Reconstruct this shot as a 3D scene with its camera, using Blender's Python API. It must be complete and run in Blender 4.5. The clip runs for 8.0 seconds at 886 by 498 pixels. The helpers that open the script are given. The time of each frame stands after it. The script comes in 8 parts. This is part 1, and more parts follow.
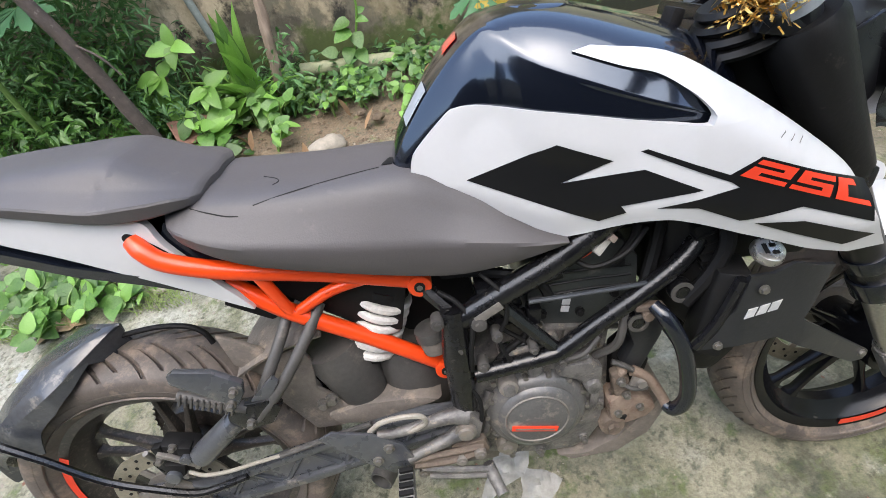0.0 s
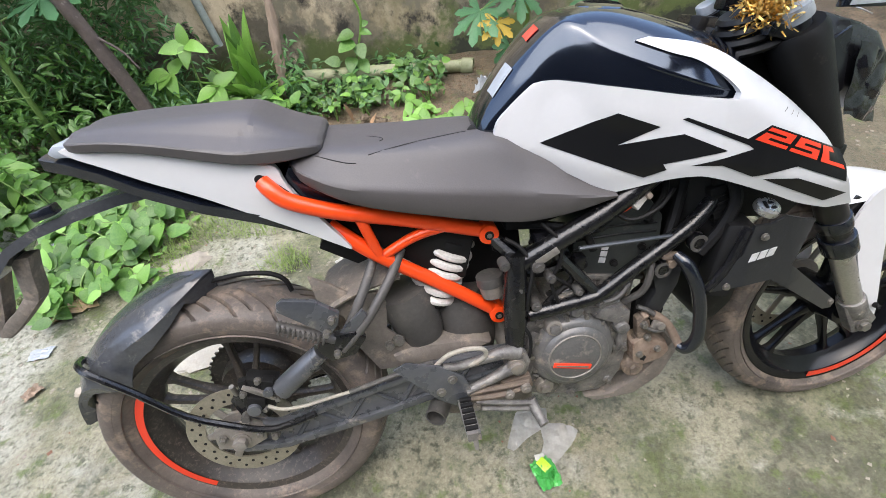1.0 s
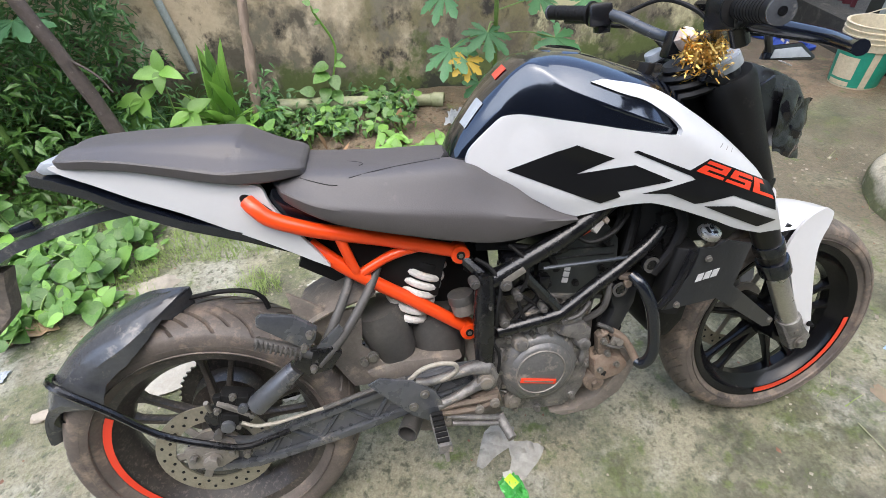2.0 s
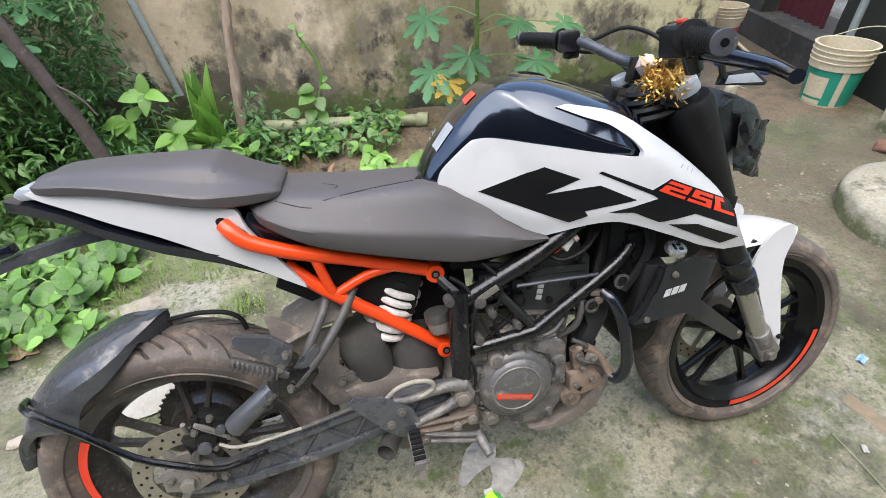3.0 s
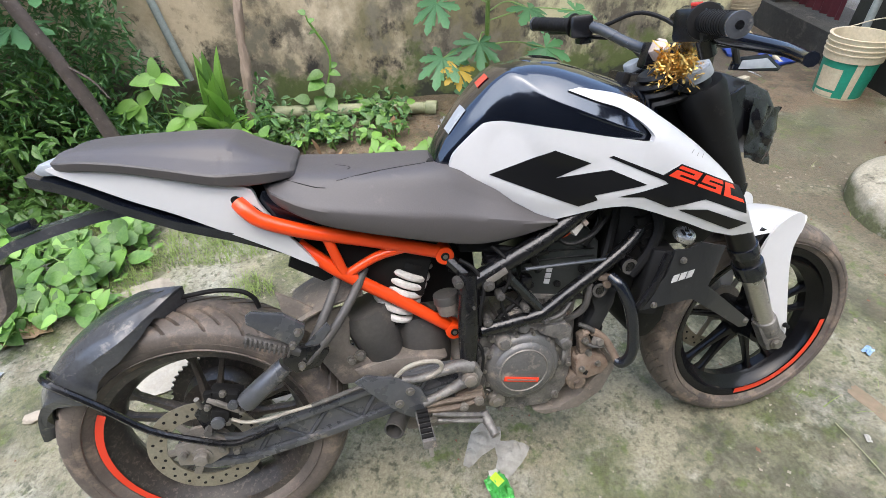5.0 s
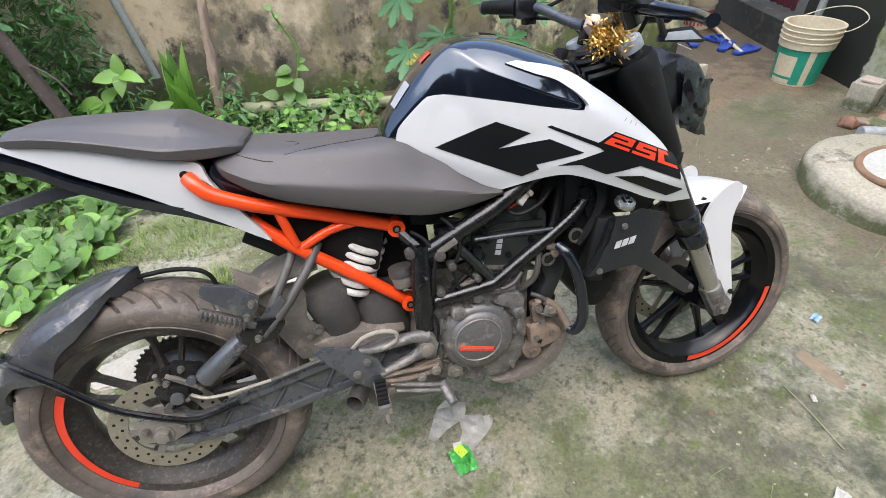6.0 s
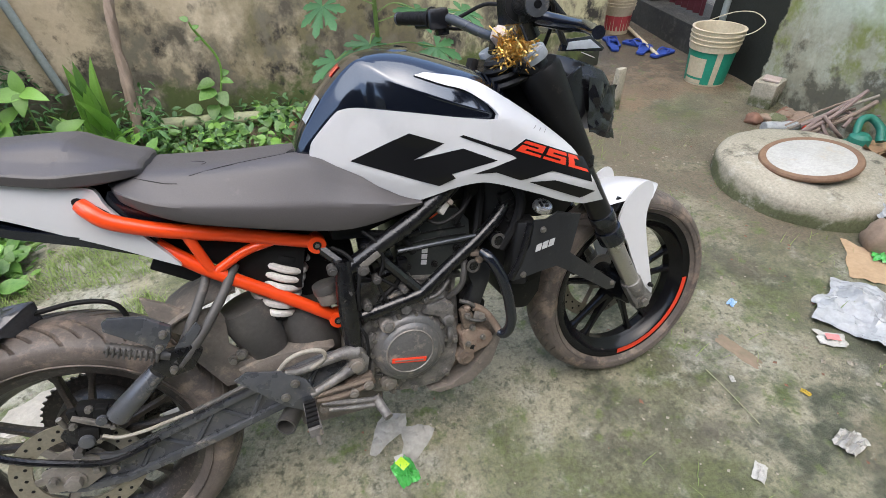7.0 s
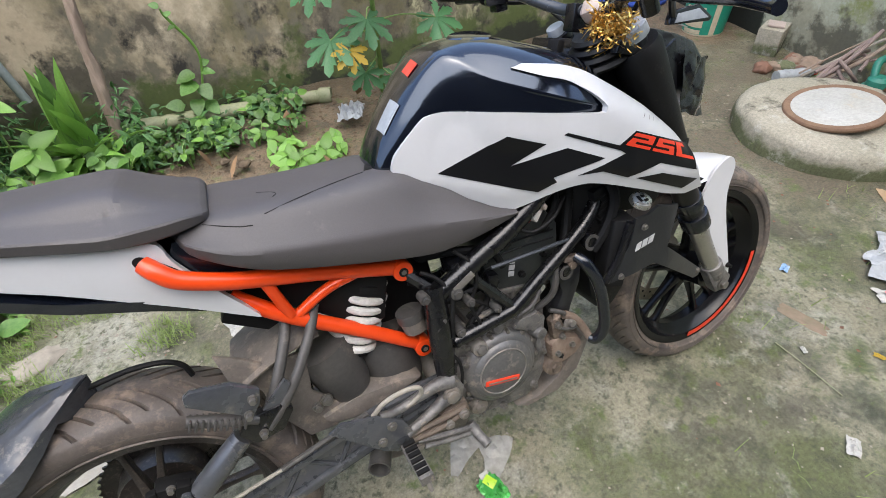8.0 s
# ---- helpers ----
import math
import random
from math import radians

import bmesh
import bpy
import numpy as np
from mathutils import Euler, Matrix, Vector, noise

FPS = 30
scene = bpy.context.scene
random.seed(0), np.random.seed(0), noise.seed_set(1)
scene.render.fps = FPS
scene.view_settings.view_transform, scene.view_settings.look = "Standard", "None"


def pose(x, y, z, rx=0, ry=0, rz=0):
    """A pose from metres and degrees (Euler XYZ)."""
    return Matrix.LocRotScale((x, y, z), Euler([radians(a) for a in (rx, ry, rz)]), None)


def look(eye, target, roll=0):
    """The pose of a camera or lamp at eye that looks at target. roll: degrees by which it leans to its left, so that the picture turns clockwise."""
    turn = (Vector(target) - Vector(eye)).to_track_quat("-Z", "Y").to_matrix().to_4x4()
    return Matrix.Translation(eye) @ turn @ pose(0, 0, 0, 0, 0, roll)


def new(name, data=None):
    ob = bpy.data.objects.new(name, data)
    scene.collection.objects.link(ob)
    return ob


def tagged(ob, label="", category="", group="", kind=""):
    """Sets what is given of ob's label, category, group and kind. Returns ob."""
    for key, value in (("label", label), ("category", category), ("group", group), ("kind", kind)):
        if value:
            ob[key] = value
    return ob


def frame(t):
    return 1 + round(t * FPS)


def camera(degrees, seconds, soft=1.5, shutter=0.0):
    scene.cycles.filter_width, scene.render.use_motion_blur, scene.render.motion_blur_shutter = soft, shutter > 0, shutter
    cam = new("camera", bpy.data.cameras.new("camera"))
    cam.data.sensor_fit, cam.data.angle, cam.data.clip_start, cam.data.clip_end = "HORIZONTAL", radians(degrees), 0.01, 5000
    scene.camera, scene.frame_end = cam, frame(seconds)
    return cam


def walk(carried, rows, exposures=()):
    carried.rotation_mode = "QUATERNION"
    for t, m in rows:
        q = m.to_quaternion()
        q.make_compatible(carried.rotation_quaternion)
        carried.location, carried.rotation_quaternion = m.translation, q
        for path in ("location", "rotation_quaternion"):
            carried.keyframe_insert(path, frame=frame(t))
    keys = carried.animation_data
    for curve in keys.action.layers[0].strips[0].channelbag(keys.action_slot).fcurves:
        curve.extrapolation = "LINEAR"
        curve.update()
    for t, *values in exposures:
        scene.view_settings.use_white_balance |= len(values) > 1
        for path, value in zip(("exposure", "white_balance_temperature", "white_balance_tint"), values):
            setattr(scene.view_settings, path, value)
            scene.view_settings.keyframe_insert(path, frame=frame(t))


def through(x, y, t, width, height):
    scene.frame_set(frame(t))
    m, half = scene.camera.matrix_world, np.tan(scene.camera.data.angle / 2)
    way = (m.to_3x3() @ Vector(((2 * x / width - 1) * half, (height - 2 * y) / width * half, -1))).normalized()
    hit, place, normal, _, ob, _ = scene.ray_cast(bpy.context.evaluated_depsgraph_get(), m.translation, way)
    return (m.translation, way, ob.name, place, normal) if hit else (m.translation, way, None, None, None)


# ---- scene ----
cam = camera(85.2, 8.0, soft=0.65)
PATH = [
    (0, (0.625, -0.405, 1.186), (0.542, 1.001, -0.234), -14.2),
    (0.5, (0.527, -0.48, 1.22), (0.516, 0.946, -0.181), -11.4),
    (1, (0.42, -0.56, 1.225), (0.525, 0.888, -0.151), -7.8),
    (1.5, (0.4, -0.592, 1.234), (0.605, 0.882, -0.103), -5.0),
    (3, (0.43, -0.631, 1.263), (0.736, 0.908, 0.023), -3.3),
    (3.5, (0.451, -0.625, 1.244), (0.797, 0.903, 0.001), -3.3),
    (4, (0.414, -0.626, 1.251), (0.767, 0.873, -0.026), -2.2),
    (5.3, (0.42, -0.673, 1.257), (0.688, 0.852, -0.01), -3.2),
    (5.5, (0.44, -0.7, 1.246), (0.715, 0.823, -0.021), -3.4),
    (6, (0.467, -0.723, 1.229), (0.807, 0.787, -0.038), -3.2),
    (6.5, (0.491, -0.738, 1.226), (0.921, 0.753, -0.036), -2.2),
    (7, (0.523, -0.732, 1.235), (1.062, 0.728, -0.021), -1.9),
    (7.5, (0.489, -0.639, 1.239), (1.103, 0.769, -0.042), -2.8),
    (8, (0.377, -0.507, 1.242), (0.969, 0.832, -0.121), -5.0),
]
walk(cam, [(t, look(eye, target, roll)) for t, eye, target, roll in PATH], exposures=[(0.0, 1.8), (1.0, 1.85), (3.0, 1.78), (5.5, 1.82), (6.5, 1.68), (7.5, 1.5), (8.0, 1.52)])

# ---- world, sun, exposure ----
world = bpy.data.worlds.new("sky")
scene.world = world
world.use_nodes = True
wn = world.node_tree
sky = wn.nodes.new("ShaderNodeTexSky")
sky.sky_type, sky.sun_disc = "NISHITA", False
SUN_EL, SUN_AZ = 72.0, 200.0
sky.sun_elevation, sky.sun_rotation = radians(SUN_EL), radians(SUN_AZ)
sky.air_density, sky.dust_density, sky.ozone_density = 1.0, 2.5, 1.0
wn.nodes["Background"].inputs["Strength"].default_value = 0.15
wn.links.new(sky.outputs["Color"], wn.nodes["Background"].inputs["Color"])
sun = new("sun", bpy.data.lights.new("sun", "SUN"))
sun.data.energy, sun.data.angle, sun.data.color = 1.25, radians(90), (1.0, 0.985, 0.95)
sun.matrix_basis = look((0.0, 0.0, 6.0), (-6 * math.sin(radians(SUN_AZ)) / math.tan(radians(SUN_EL)),
                                          -6 * math.cos(radians(SUN_AZ)) / math.tan(radians(SUN_EL)), 0.0))


# ---- shaping helpers ----
def rand(a, b):
    return random.uniform(a, b)


def curve(pts, n=6, closed=False):
    """A smooth line through the points (Catmull-Rom)."""
    p = np.array(pts, float)
    k = len(p)
    ext = np.vstack([p[-1:], p, p[:2]]) if closed else np.vstack([2 * p[0] - p[1], p, 2 * p[-1] - p[-2]])
    out = []
    for i in range(k if closed else k - 1):
        a, b, c, d = ext[i:i + 4]
        for s in np.arange(n) / n:
            out.append(0.5 * (2 * b + (c - a) * s + (2 * a - 5 * b + 4 * c - d) * s ** 2 + (3 * b - a - 3 * c + d) * s ** 3))
    if not closed:
        out.append(p[-1])
    return np.array(out)


def loft(rings, closed=True, caps=True):
    """A skin over rings of equally many points."""
    bm = bmesh.new()
    vs = [[bm.verts.new(q) for q in r] for r in rings]
    m = len(vs[0])
    for a, b in zip(vs, vs[1:]):
        for j in range(m if closed else m - 1):
            bm.faces.new((a[j], a[(j + 1) % m], b[(j + 1) % m], b[j]))
    if caps and closed:
        bm.faces.new(vs[0][::-1])
        bm.faces.new(vs[-1])
    bmesh.ops.recalc_face_normals(bm, faces=bm.faces)
    return bm


def shell(grid, thick):
    """A sheet over a grid of points, given a thickness along its normals."""
    bm = loft(grid, closed=False, caps=False)
    bmesh.ops.solidify(bm, geom=bm.faces[:], thickness=thick)
    bmesh.ops.recalc_face_normals(bm, faces=bm.faces)
    return bm


def tube(pts, r, sides=10, n=5, caps=True):
    """A round bar along a smooth line; r is one radius or one for each point."""
    p = curve(pts, n) if len(pts) > 2 else np.array(pts, float)
    rr = np.full(len(p), r) if np.isscalar(r) else np.interp(np.linspace(0, 1, len(p)), np.linspace(0, 1, len(r)), r)
    tang = np.gradient(p, axis=0)
    tang /= np.linalg.norm(tang, axis=1)[:, None] + 1e-9
    u = np.cross(tang[0], (0.3, 0.2, 0.93))
    rings = []
    for q, t, rad in zip(p, tang, rr):
        u = u - t * np.dot(u, t)
        u /= np.linalg.norm(u) + 1e-9
        v = np.cross(t, u)
        rings.append([q + rad * (math.cos(a) * u + math.sin(a) * v) for a in np.arange(sides) * 2 * math.pi / sides])
    return loft(rings, True, caps)


def lathe(profile, centre=(0, 0, 0), seg=48, axis="y", closed=True):
    """A body turned round an axis; profile: (radius, place along the axis)."""
    rings = []
    for a in np.arange(seg + 1) * 2 * math.pi / seg:
        ca, sa = math.cos(a), math.sin(a)
        rings.append([Vector((r * ca, h, r * sa)) if axis == "y" else Vector((r * ca, r * sa, h)) for r, h in profile])
    bm = loft(rings, closed, False)
    bmesh.ops.remove_doubles(bm, verts=bm.verts, dist=1e-6)
    bmesh.ops.translate(bm, vec=Vector(centre), verts=bm.verts)
    bmesh.ops.recalc_face_normals(bm, faces=bm.faces)
    return bm


def bevel(bm, w, seg=2, angle=30):
    edges = [e for e in bm.edges if len(e.link_faces) == 2 and e.calc_face_angle(0) > radians(angle)]
    if w > 0 and edges:
        bmesh.ops.bevel(bm, geom=edges, offset=w, segments=seg, affect="EDGES", profile=0.6, clamp_overlap=True)
    return bm


def box(c, s, b=0.004, rot=(0, 0, 0)):
    bm = bmesh.new()
    bmesh.ops.create_cube(bm, size=1)
    bmesh.ops.scale(bm, vec=s, verts=bm.verts)
    bevel(bm, b)
    bmesh.ops.transform(bm, matrix=pose(*c, *rot), verts=bm.verts)
    return bm


def cyl(p, q, r, r2=None, sides=20, b=0.0):
    p, q = Vector(p), Vector(q)
    bm = bmesh.new()
    bmesh.ops.create_cone(bm, cap_ends=True, segments=sides, radius1=r, radius2=r if r2 is None else r2, depth=(q - p).length)
    bevel(bm, b, 2, 50)
    m = Matrix.Translation((p + q) / 2) @ (q - p).to_track_quat("Z", "Y").to_matrix().to_4x4()
    bmesh.ops.transform(bm, matrix=m, verts=bm.verts)
    return bm


def plate(outline, y0, y1, b=0.003, tilt=None):
    """A plate cut to an outline in x and z, between two places across the bike."""
    bm = bmesh.new()
    f = bm.faces.new([bm.verts.new((x, y0, z)) for x, z in outline])
    ext = bmesh.ops.extrude_face_region(bm, geom=[f])
    bmesh.ops.translate(bm, vec=(0, y1 - y0, 0), verts=[v for v in ext["geom"] if isinstance(v, bmesh.types.BMVert)])
    bmesh.ops.recalc_face_normals(bm, faces=bm.faces)
    bevel(bm, b, 2, 40)
    if tilt:
        bmesh.ops.transform(bm, matrix=tilt, verts=bm.verts)
    return bm


def sheet(outline, yfun, thick, lift=0.0, step=0.02):
    """A thin panel cut to an outline in x and z that follows the surface y = yfun(x, z)."""
    bm = bmesh.new()
    f = bm.faces.new([bm.verts.new((x, 0, z)) for x, z in outline])
    f.normal_update()
    bmesh.ops.triangulate(bm, faces=[f])
    arr = np.array(outline)
    for k, nrm in ((0, (1, 0, 0)), (1, (0, 0, 1))):
        for v in np.arange(math.ceil(arr[:, k].min() / step) * step, arr[:, k].max(), step):
            bmesh.ops.bisect_plane(bm, geom=bm.verts[:] + bm.edges[:] + bm.faces[:], plane_co=Vector(nrm) * v, plane_no=nrm, dist=1e-5)
    for v in bm.verts:
        v.co.y = yfun(v.co.x, v.co.z) - lift
    bmesh.ops.recalc_face_normals(bm, faces=bm.faces)
    if sum(f.normal.y for f in bm.faces) > 0:
        bmesh.ops.reverse_faces(bm, faces=bm.faces)
    if thick > 0:
        ext = bmesh.ops.extrude_face_region(bm, geom=bm.faces[:])
        bmesh.ops.translate(bm, vec=(0, thick, 0), verts=[v for v in ext["geom"] if isinstance(v, bmesh.types.BMVert)])
        bmesh.ops.recalc_face_normals(bm, faces=bm.faces)
    return bm


def join(*bms):
    out = bmesh.new()
    for b in bms:
        me = bpy.data.meshes.new("tmp")
        b.to_mesh(me)
        out.from_mesh(me)
        bpy.data.meshes.remove(me)
        b.free()
    return out


def mirrored(bm):
    out = bm.copy()
    bmesh.ops.scale(out, vec=(1, -1, 1), verts=out.verts)
    bmesh.ops.reverse_faces(out, faces=out.faces)
    return out


def moved(bm, m):
    bmesh.ops.transform(bm, matrix=m, verts=bm.verts)
    return bm


def to_mesh(name, bm, material, sharp=38, smooth=True):
    me = bpy.data.meshes.new(name)
    bm.to_mesh(me)
    bm.free()
    if material:
        me.materials.append(material)
    if smooth:
        me.polygons.foreach_set("use_smooth", [True] * len(me.polygons))
        me.set_sharp_from_angle(angle=radians(sharp))
    return me


def part(name, bm, material, parent=None, label="", sharp=38, smooth=True):
    """Links a bmesh, or a finished mesh, as one mesh object under a thing or a part."""
    me = bm if isinstance(bm, bpy.types.Mesh) else to_mesh(name, bm, material, sharp, smooth)
    ob = new(name, me)
    if parent is not None:
        ob.parent = parent
    return tagged(ob, label)


def thing(name, label, category, m=None, group="", kind=""):
    ob = tagged(new(name), label, category, group, kind)
    ob.empty_display_size = 0.05
    if m is not None:
        ob.matrix_basis = m
    return ob


# ---- materials ----
def mat(name, a, b=None, rough=0.5, metal=0.0, scale=6.0, fine=60.0, blend=0.6, bump=0.15, dust=None, dusty=0.0,
        rvar=0.15, coat=0.0, stretch=(1, 1, 1), vary=0.0, through=0.0, glass=0.0, spec=0.5, alpha=1.0, grit=0.5):
    """A surface of two colours mixed by coarse and fine grain, with relief, uneven gloss and, if wanted, patches of dust."""
    m = bpy.data.materials.new(name)
    m.use_nodes = True
    nt = m.node_tree
    N, L = nt.nodes.new, nt.links.new
    bs = nt.nodes["Principled BSDF"]
    tc, mp = N("ShaderNodeTexCoord"), N("ShaderNodeMapping")
    L(tc.outputs["Object"], mp.inputs["Vector"])
    mp.inputs["Scale"].default_value = stretch

    def grain(s, detail, rough_=0.6):
        n = N("ShaderNodeTexNoise")
        n.inputs["Scale"].default_value, n.inputs["Detail"].default_value, n.inputs["Roughness"].default_value = s, detail, rough_
        L(mp.outputs["Vector"], n.inputs["Vector"])
        return n.outputs["Fac"]

    def ramp(src, lo, hi):
        r = N("ShaderNodeMapRange")
        r.inputs["From Min"].default_value, r.inputs["From Max"].default_value = lo, hi
        L(src, r.inputs["Value"])
        return r.outputs["Result"]

    def mix(fac, c1, c2):
        x = N("ShaderNodeMix")
        x.data_type = "RGBA"
        for sock, v in ((x.inputs[0], fac), (x.inputs[6], c1), (x.inputs[7], c2)):
            if isinstance(v, (int, float)):
                sock.default_value = v
            elif isinstance(v, tuple):
                sock.default_value = (*v, 1)
            else:
                L(v, sock)
        return x.outputs[2]

    coarse, small = grain(scale, 5), grain(fine, 4, 0.7)
    b = b or tuple(v * 0.75 for v in a)
    col = mix(ramp(coarse, 0.5 - blend / 2, 0.5 + blend / 2), a, b)
    dark = N("ShaderNodeMix")
    dark.data_type, dark.blend_type = "RGBA", "MULTIPLY"
    dark.inputs[0].default_value = grit
    L(col, dark.inputs[6])
    L(ramp(small, -0.1, 0.75), dark.inputs[7])
    col = dark.outputs[2]
    if dust:
        col = mix(ramp(grain(scale * 1.7, 6, 0.7), 0.68 - dusty * 0.5, 0.78 - dusty * 0.3), col, dust)
    if vary:
        oi, hs = N("ShaderNodeObjectInfo"), N("ShaderNodeHueSaturation")
        L(oi.outputs["Random"], N("ShaderNodeMapRange").inputs["Value"])
        rv = nt.nodes[-1]
        rv.inputs["To Min"].default_value, rv.inputs["To Max"].default_value = 1 - vary, 1 + vary
        L(rv.outputs["Result"], hs.inputs["Value"])
        L(col, hs.inputs["Color"])
        col = hs.outputs["Color"]
    L(col, bs.inputs["Base Color"])
    rr = N("ShaderNodeMapRange")
    rr.inputs["To Min"].default_value, rr.inputs["To Max"].default_value = max(0.02, rough - rvar), min(1, rough + rvar)
    L(coarse, rr.inputs["Value"])
    L(rr.outputs["Result"], bs.inputs["Roughness"])
    bs.inputs["Metallic"].default_value = metal
    bs.inputs["Specular IOR Level"].default_value = spec
    bs.inputs["Coat Weight"].default_value = coat
    bs.inputs["Coat Roughness"].default_value = 0.06
    bs.inputs["Transmission Weight"].default_value = glass
    bs.inputs["Alpha"].default_value = alpha
    if bump:
        bp = N("ShaderNodeBump")
        bp.inputs["Strength"].default_value, bp.inputs["Distance"].default_value = bump, 0.004
        L(small, bp.inputs["Height"])
        L(bp.outputs["Normal"], bs.inputs["Normal"])
    if through:
        tl, ms = N("ShaderNodeBsdfTranslucent"), N("ShaderNodeMixShader")
        L(col, tl.inputs["Color"])
        ms.inputs[0].default_value = through
        L(bs.outputs[0], ms.inputs[1])
        L(tl.outputs[0], ms.inputs[2])
        L(ms.outputs[0], nt.nodes["Material Output"].inputs["Surface"])
    return m


DUST = (0.30, 0.245, 0.185)
M_WHITE = mat("white_paint", (0.565, 0.565, 0.57), (0.525, 0.525, 0.525), 0.34, scale=4, blend=0.9, bump=0.015, coat=0.4, rvar=0.08, grit=0.06)
M_TANK = mat("gloss_black_sky_tint", (0.003, 0.004, 0.008), (0.005, 0.006, 0.010), 0.15, scale=5, bump=0.0, coat=0.7, rvar=0.07, grit=0.06, spec=0.8)
# blue specular tint puts the sky's reflection into the paint
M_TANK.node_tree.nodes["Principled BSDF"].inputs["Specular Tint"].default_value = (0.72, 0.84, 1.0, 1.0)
M_DECAL = mat("black_decal", (0.004, 0.004, 0.005), (0.007, 0.007, 0.008), 0.36, scale=9, bump=0.01, rvar=0.06, grit=0.06, spec=0.3)
M_RED = mat("red_decal", (0.72, 0.055, 0.02), (0.62, 0.04, 0.015), 0.35, scale=9, blend=0.9, bump=0.01, grit=0.06)
M_ORANGE = mat("orange_powder_coat", (0.82, 0.068, 0.008), (0.74, 0.056, 0.006), 0.33, scale=7, blend=0.9, bump=0.03, coat=0.25, rvar=0.08, grit=0.06)
M_SEAT = mat("grey_seat_vinyl", (0.082, 0.074, 0.0735), (0.064, 0.0585, 0.059), 0.5, scale=4, fine=420, bump=0.1, rvar=0.07, dust=(0.13, 0.115, 0.105), dusty=0.12, grit=0.3)
M_PLASTIC = mat("black_plastic", (0.005, 0.005, 0.006), (0.010, 0.010, 0.012), 0.27, scale=7, fine=180, bump=0.05, dust=(0.06, 0.054, 0.048), dusty=0.05, spec=0.5)
M_GUARD = mat("faded_black_plastic", (0.040, 0.044, 0.052), (0.085, 0.088, 0.094), 0.22, scale=9, fine=120, bump=0.08, dust=(0.24, 0.215, 0.185), dusty=0.18, spec=0.6)
M_FRAME = mat("black_frame_paint", (0.004, 0.004, 0.005), (0.010, 0.010, 0.011), 0.26, scale=30, fine=120, bump=0.22, rvar=0.14, dust=(0.10, 0.091, 0.080), dusty=0.08, coat=0.25, spec=0.5)
M_ENGINE = mat("dusty_grey_casting", (0.085, 0.083, 0.081), (0.26, 0.244, 0.225), 0.42, 0.35, scale=30, fine=160, bump=0.5, blend=0.35, dust=(0.42, 0.345, 0.265), dusty=0.2)
M_COVER = mat("grey_engine_cover", (0.085, 0.085, 0.086), (0.165, 0.160, 0.153), 0.36, 0.2, scale=16, blend=0.5, fine=200, bump=0.08, dust=(0.27, 0.235, 0.20), dusty=0.3)
M_ALLOY = mat("dusty_bare_alloy", (0.24, 0.22, 0.195), (0.34, 0.31, 0.275), 0.5, 0.5, scale=12, fine=150, bump=0.15, dust=(0.30, 0.25, 0.20), dusty=0.3)
M_BOLT = mat("zinc_bolt", (0.30, 0.285, 0.26), (0.20, 0.185, 0.165), 0.42, 0.7, scale=60, fine=300, bump=0.1, dust=DUST, dusty=0.2)
M_TYRE = mat("dusty_tyre_rubber", (0.060, 0.051, 0.046), (0.165, 0.135, 0.112), 0.58, scale=11, fine=160, bump=0.25, blend=0.45, dust=(0.23, 0.175, 0.135), dusty=0.33)
M_RIM = mat("black_rim_paint", (0.004, 0.004, 0.005), (0.007, 0.007, 0.008), 0.2, scale=10, fine=150, bump=0.02, spec=0.28, dust=(0.05, 0.043, 0.036), dusty=0.02, rvar=0.08)
M_RIM_D = mat("dirty_black_rim_paint", (0.024, 0.021, 0.019), (0.060, 0.051, 0.043), 0.36, scale=60, fine=220, bump=0.15, coat=0.2, dust=(0.125, 0.103, 0.083), dusty=0.3)
M_DISC = mat("worn_brake_steel", (0.40, 0.37, 0.29), (0.30, 0.27, 0.205), 0.45, 0.6, scale=14, fine=200, bump=0.06, dust=(0.20, 0.165, 0.12), dusty=0.25)
M_FORK = mat("brushed_fork_tube", (0.62, 0.60, 0.56), (0.50, 0.48, 0.44), 0.3, 0.85, scale=12, fine=220, bump=0.04, dust=(0.35, 0.31, 0.26), dusty=0.2)
M_RUST = mat("rusty_exhaust_steel", (0.095, 0.074, 0.060), (0.24, 0.185, 0.14), 0.65, 0.3, scale=26, fine=150, bump=0.4, dust=(0.28, 0.215, 0.16), dusty=0.25)
M_SPRING = mat("white_spring_paint", (0.74, 0.72, 0.68), (0.62, 0.59, 0.54), 0.42, scale=20, fine=150, bump=0.06, dust=(0.35, 0.30, 0.25), dusty=0.15)
M_TAN = mat("tan_mud_on_steel", (0.145, 0.10, 0.074), (0.29, 0.222, 0.165), 0.75, scale=30, fine=150, bump=0.4, dust=(0.10, 0.05, 0.032), dusty=0.28)
M_DUSTY = mat("dust_coated_alloy", (0.15, 0.140, 0.126), (0.31, 0.283, 0.247), 0.5, 0.3, scale=26, blend=0.4, fine=140, bump=0.15, dust=(0.25, 0.215, 0.175), dusty=0.25)
M_BLACK = mat("matt_black_casting", (0.006, 0.006, 0.0065), (0.012, 0.0115, 0.011), 0.5, scale=16, fine=150, bump=0.1, dust=(0.045, 0.04, 0.034), dusty=0.12, spec=0.25)
M_COWL = mat("dull_black_plastic", (0.014, 0.015, 0.017), (0.028, 0.029, 0.031), 0.34, scale=12, fine=150, bump=0.1, dust=(0.12, 0.107, 0.092), dusty=0.12, spec=0.45)
M_HEAD = mat("dark_grey_head_paint", (0.026, 0.030, 0.029), (0.046, 0.050, 0.047), 0.4, scale=14, fine=150, bump=0.12, dust=(0.11, 0.10, 0.086), dusty=0.15)
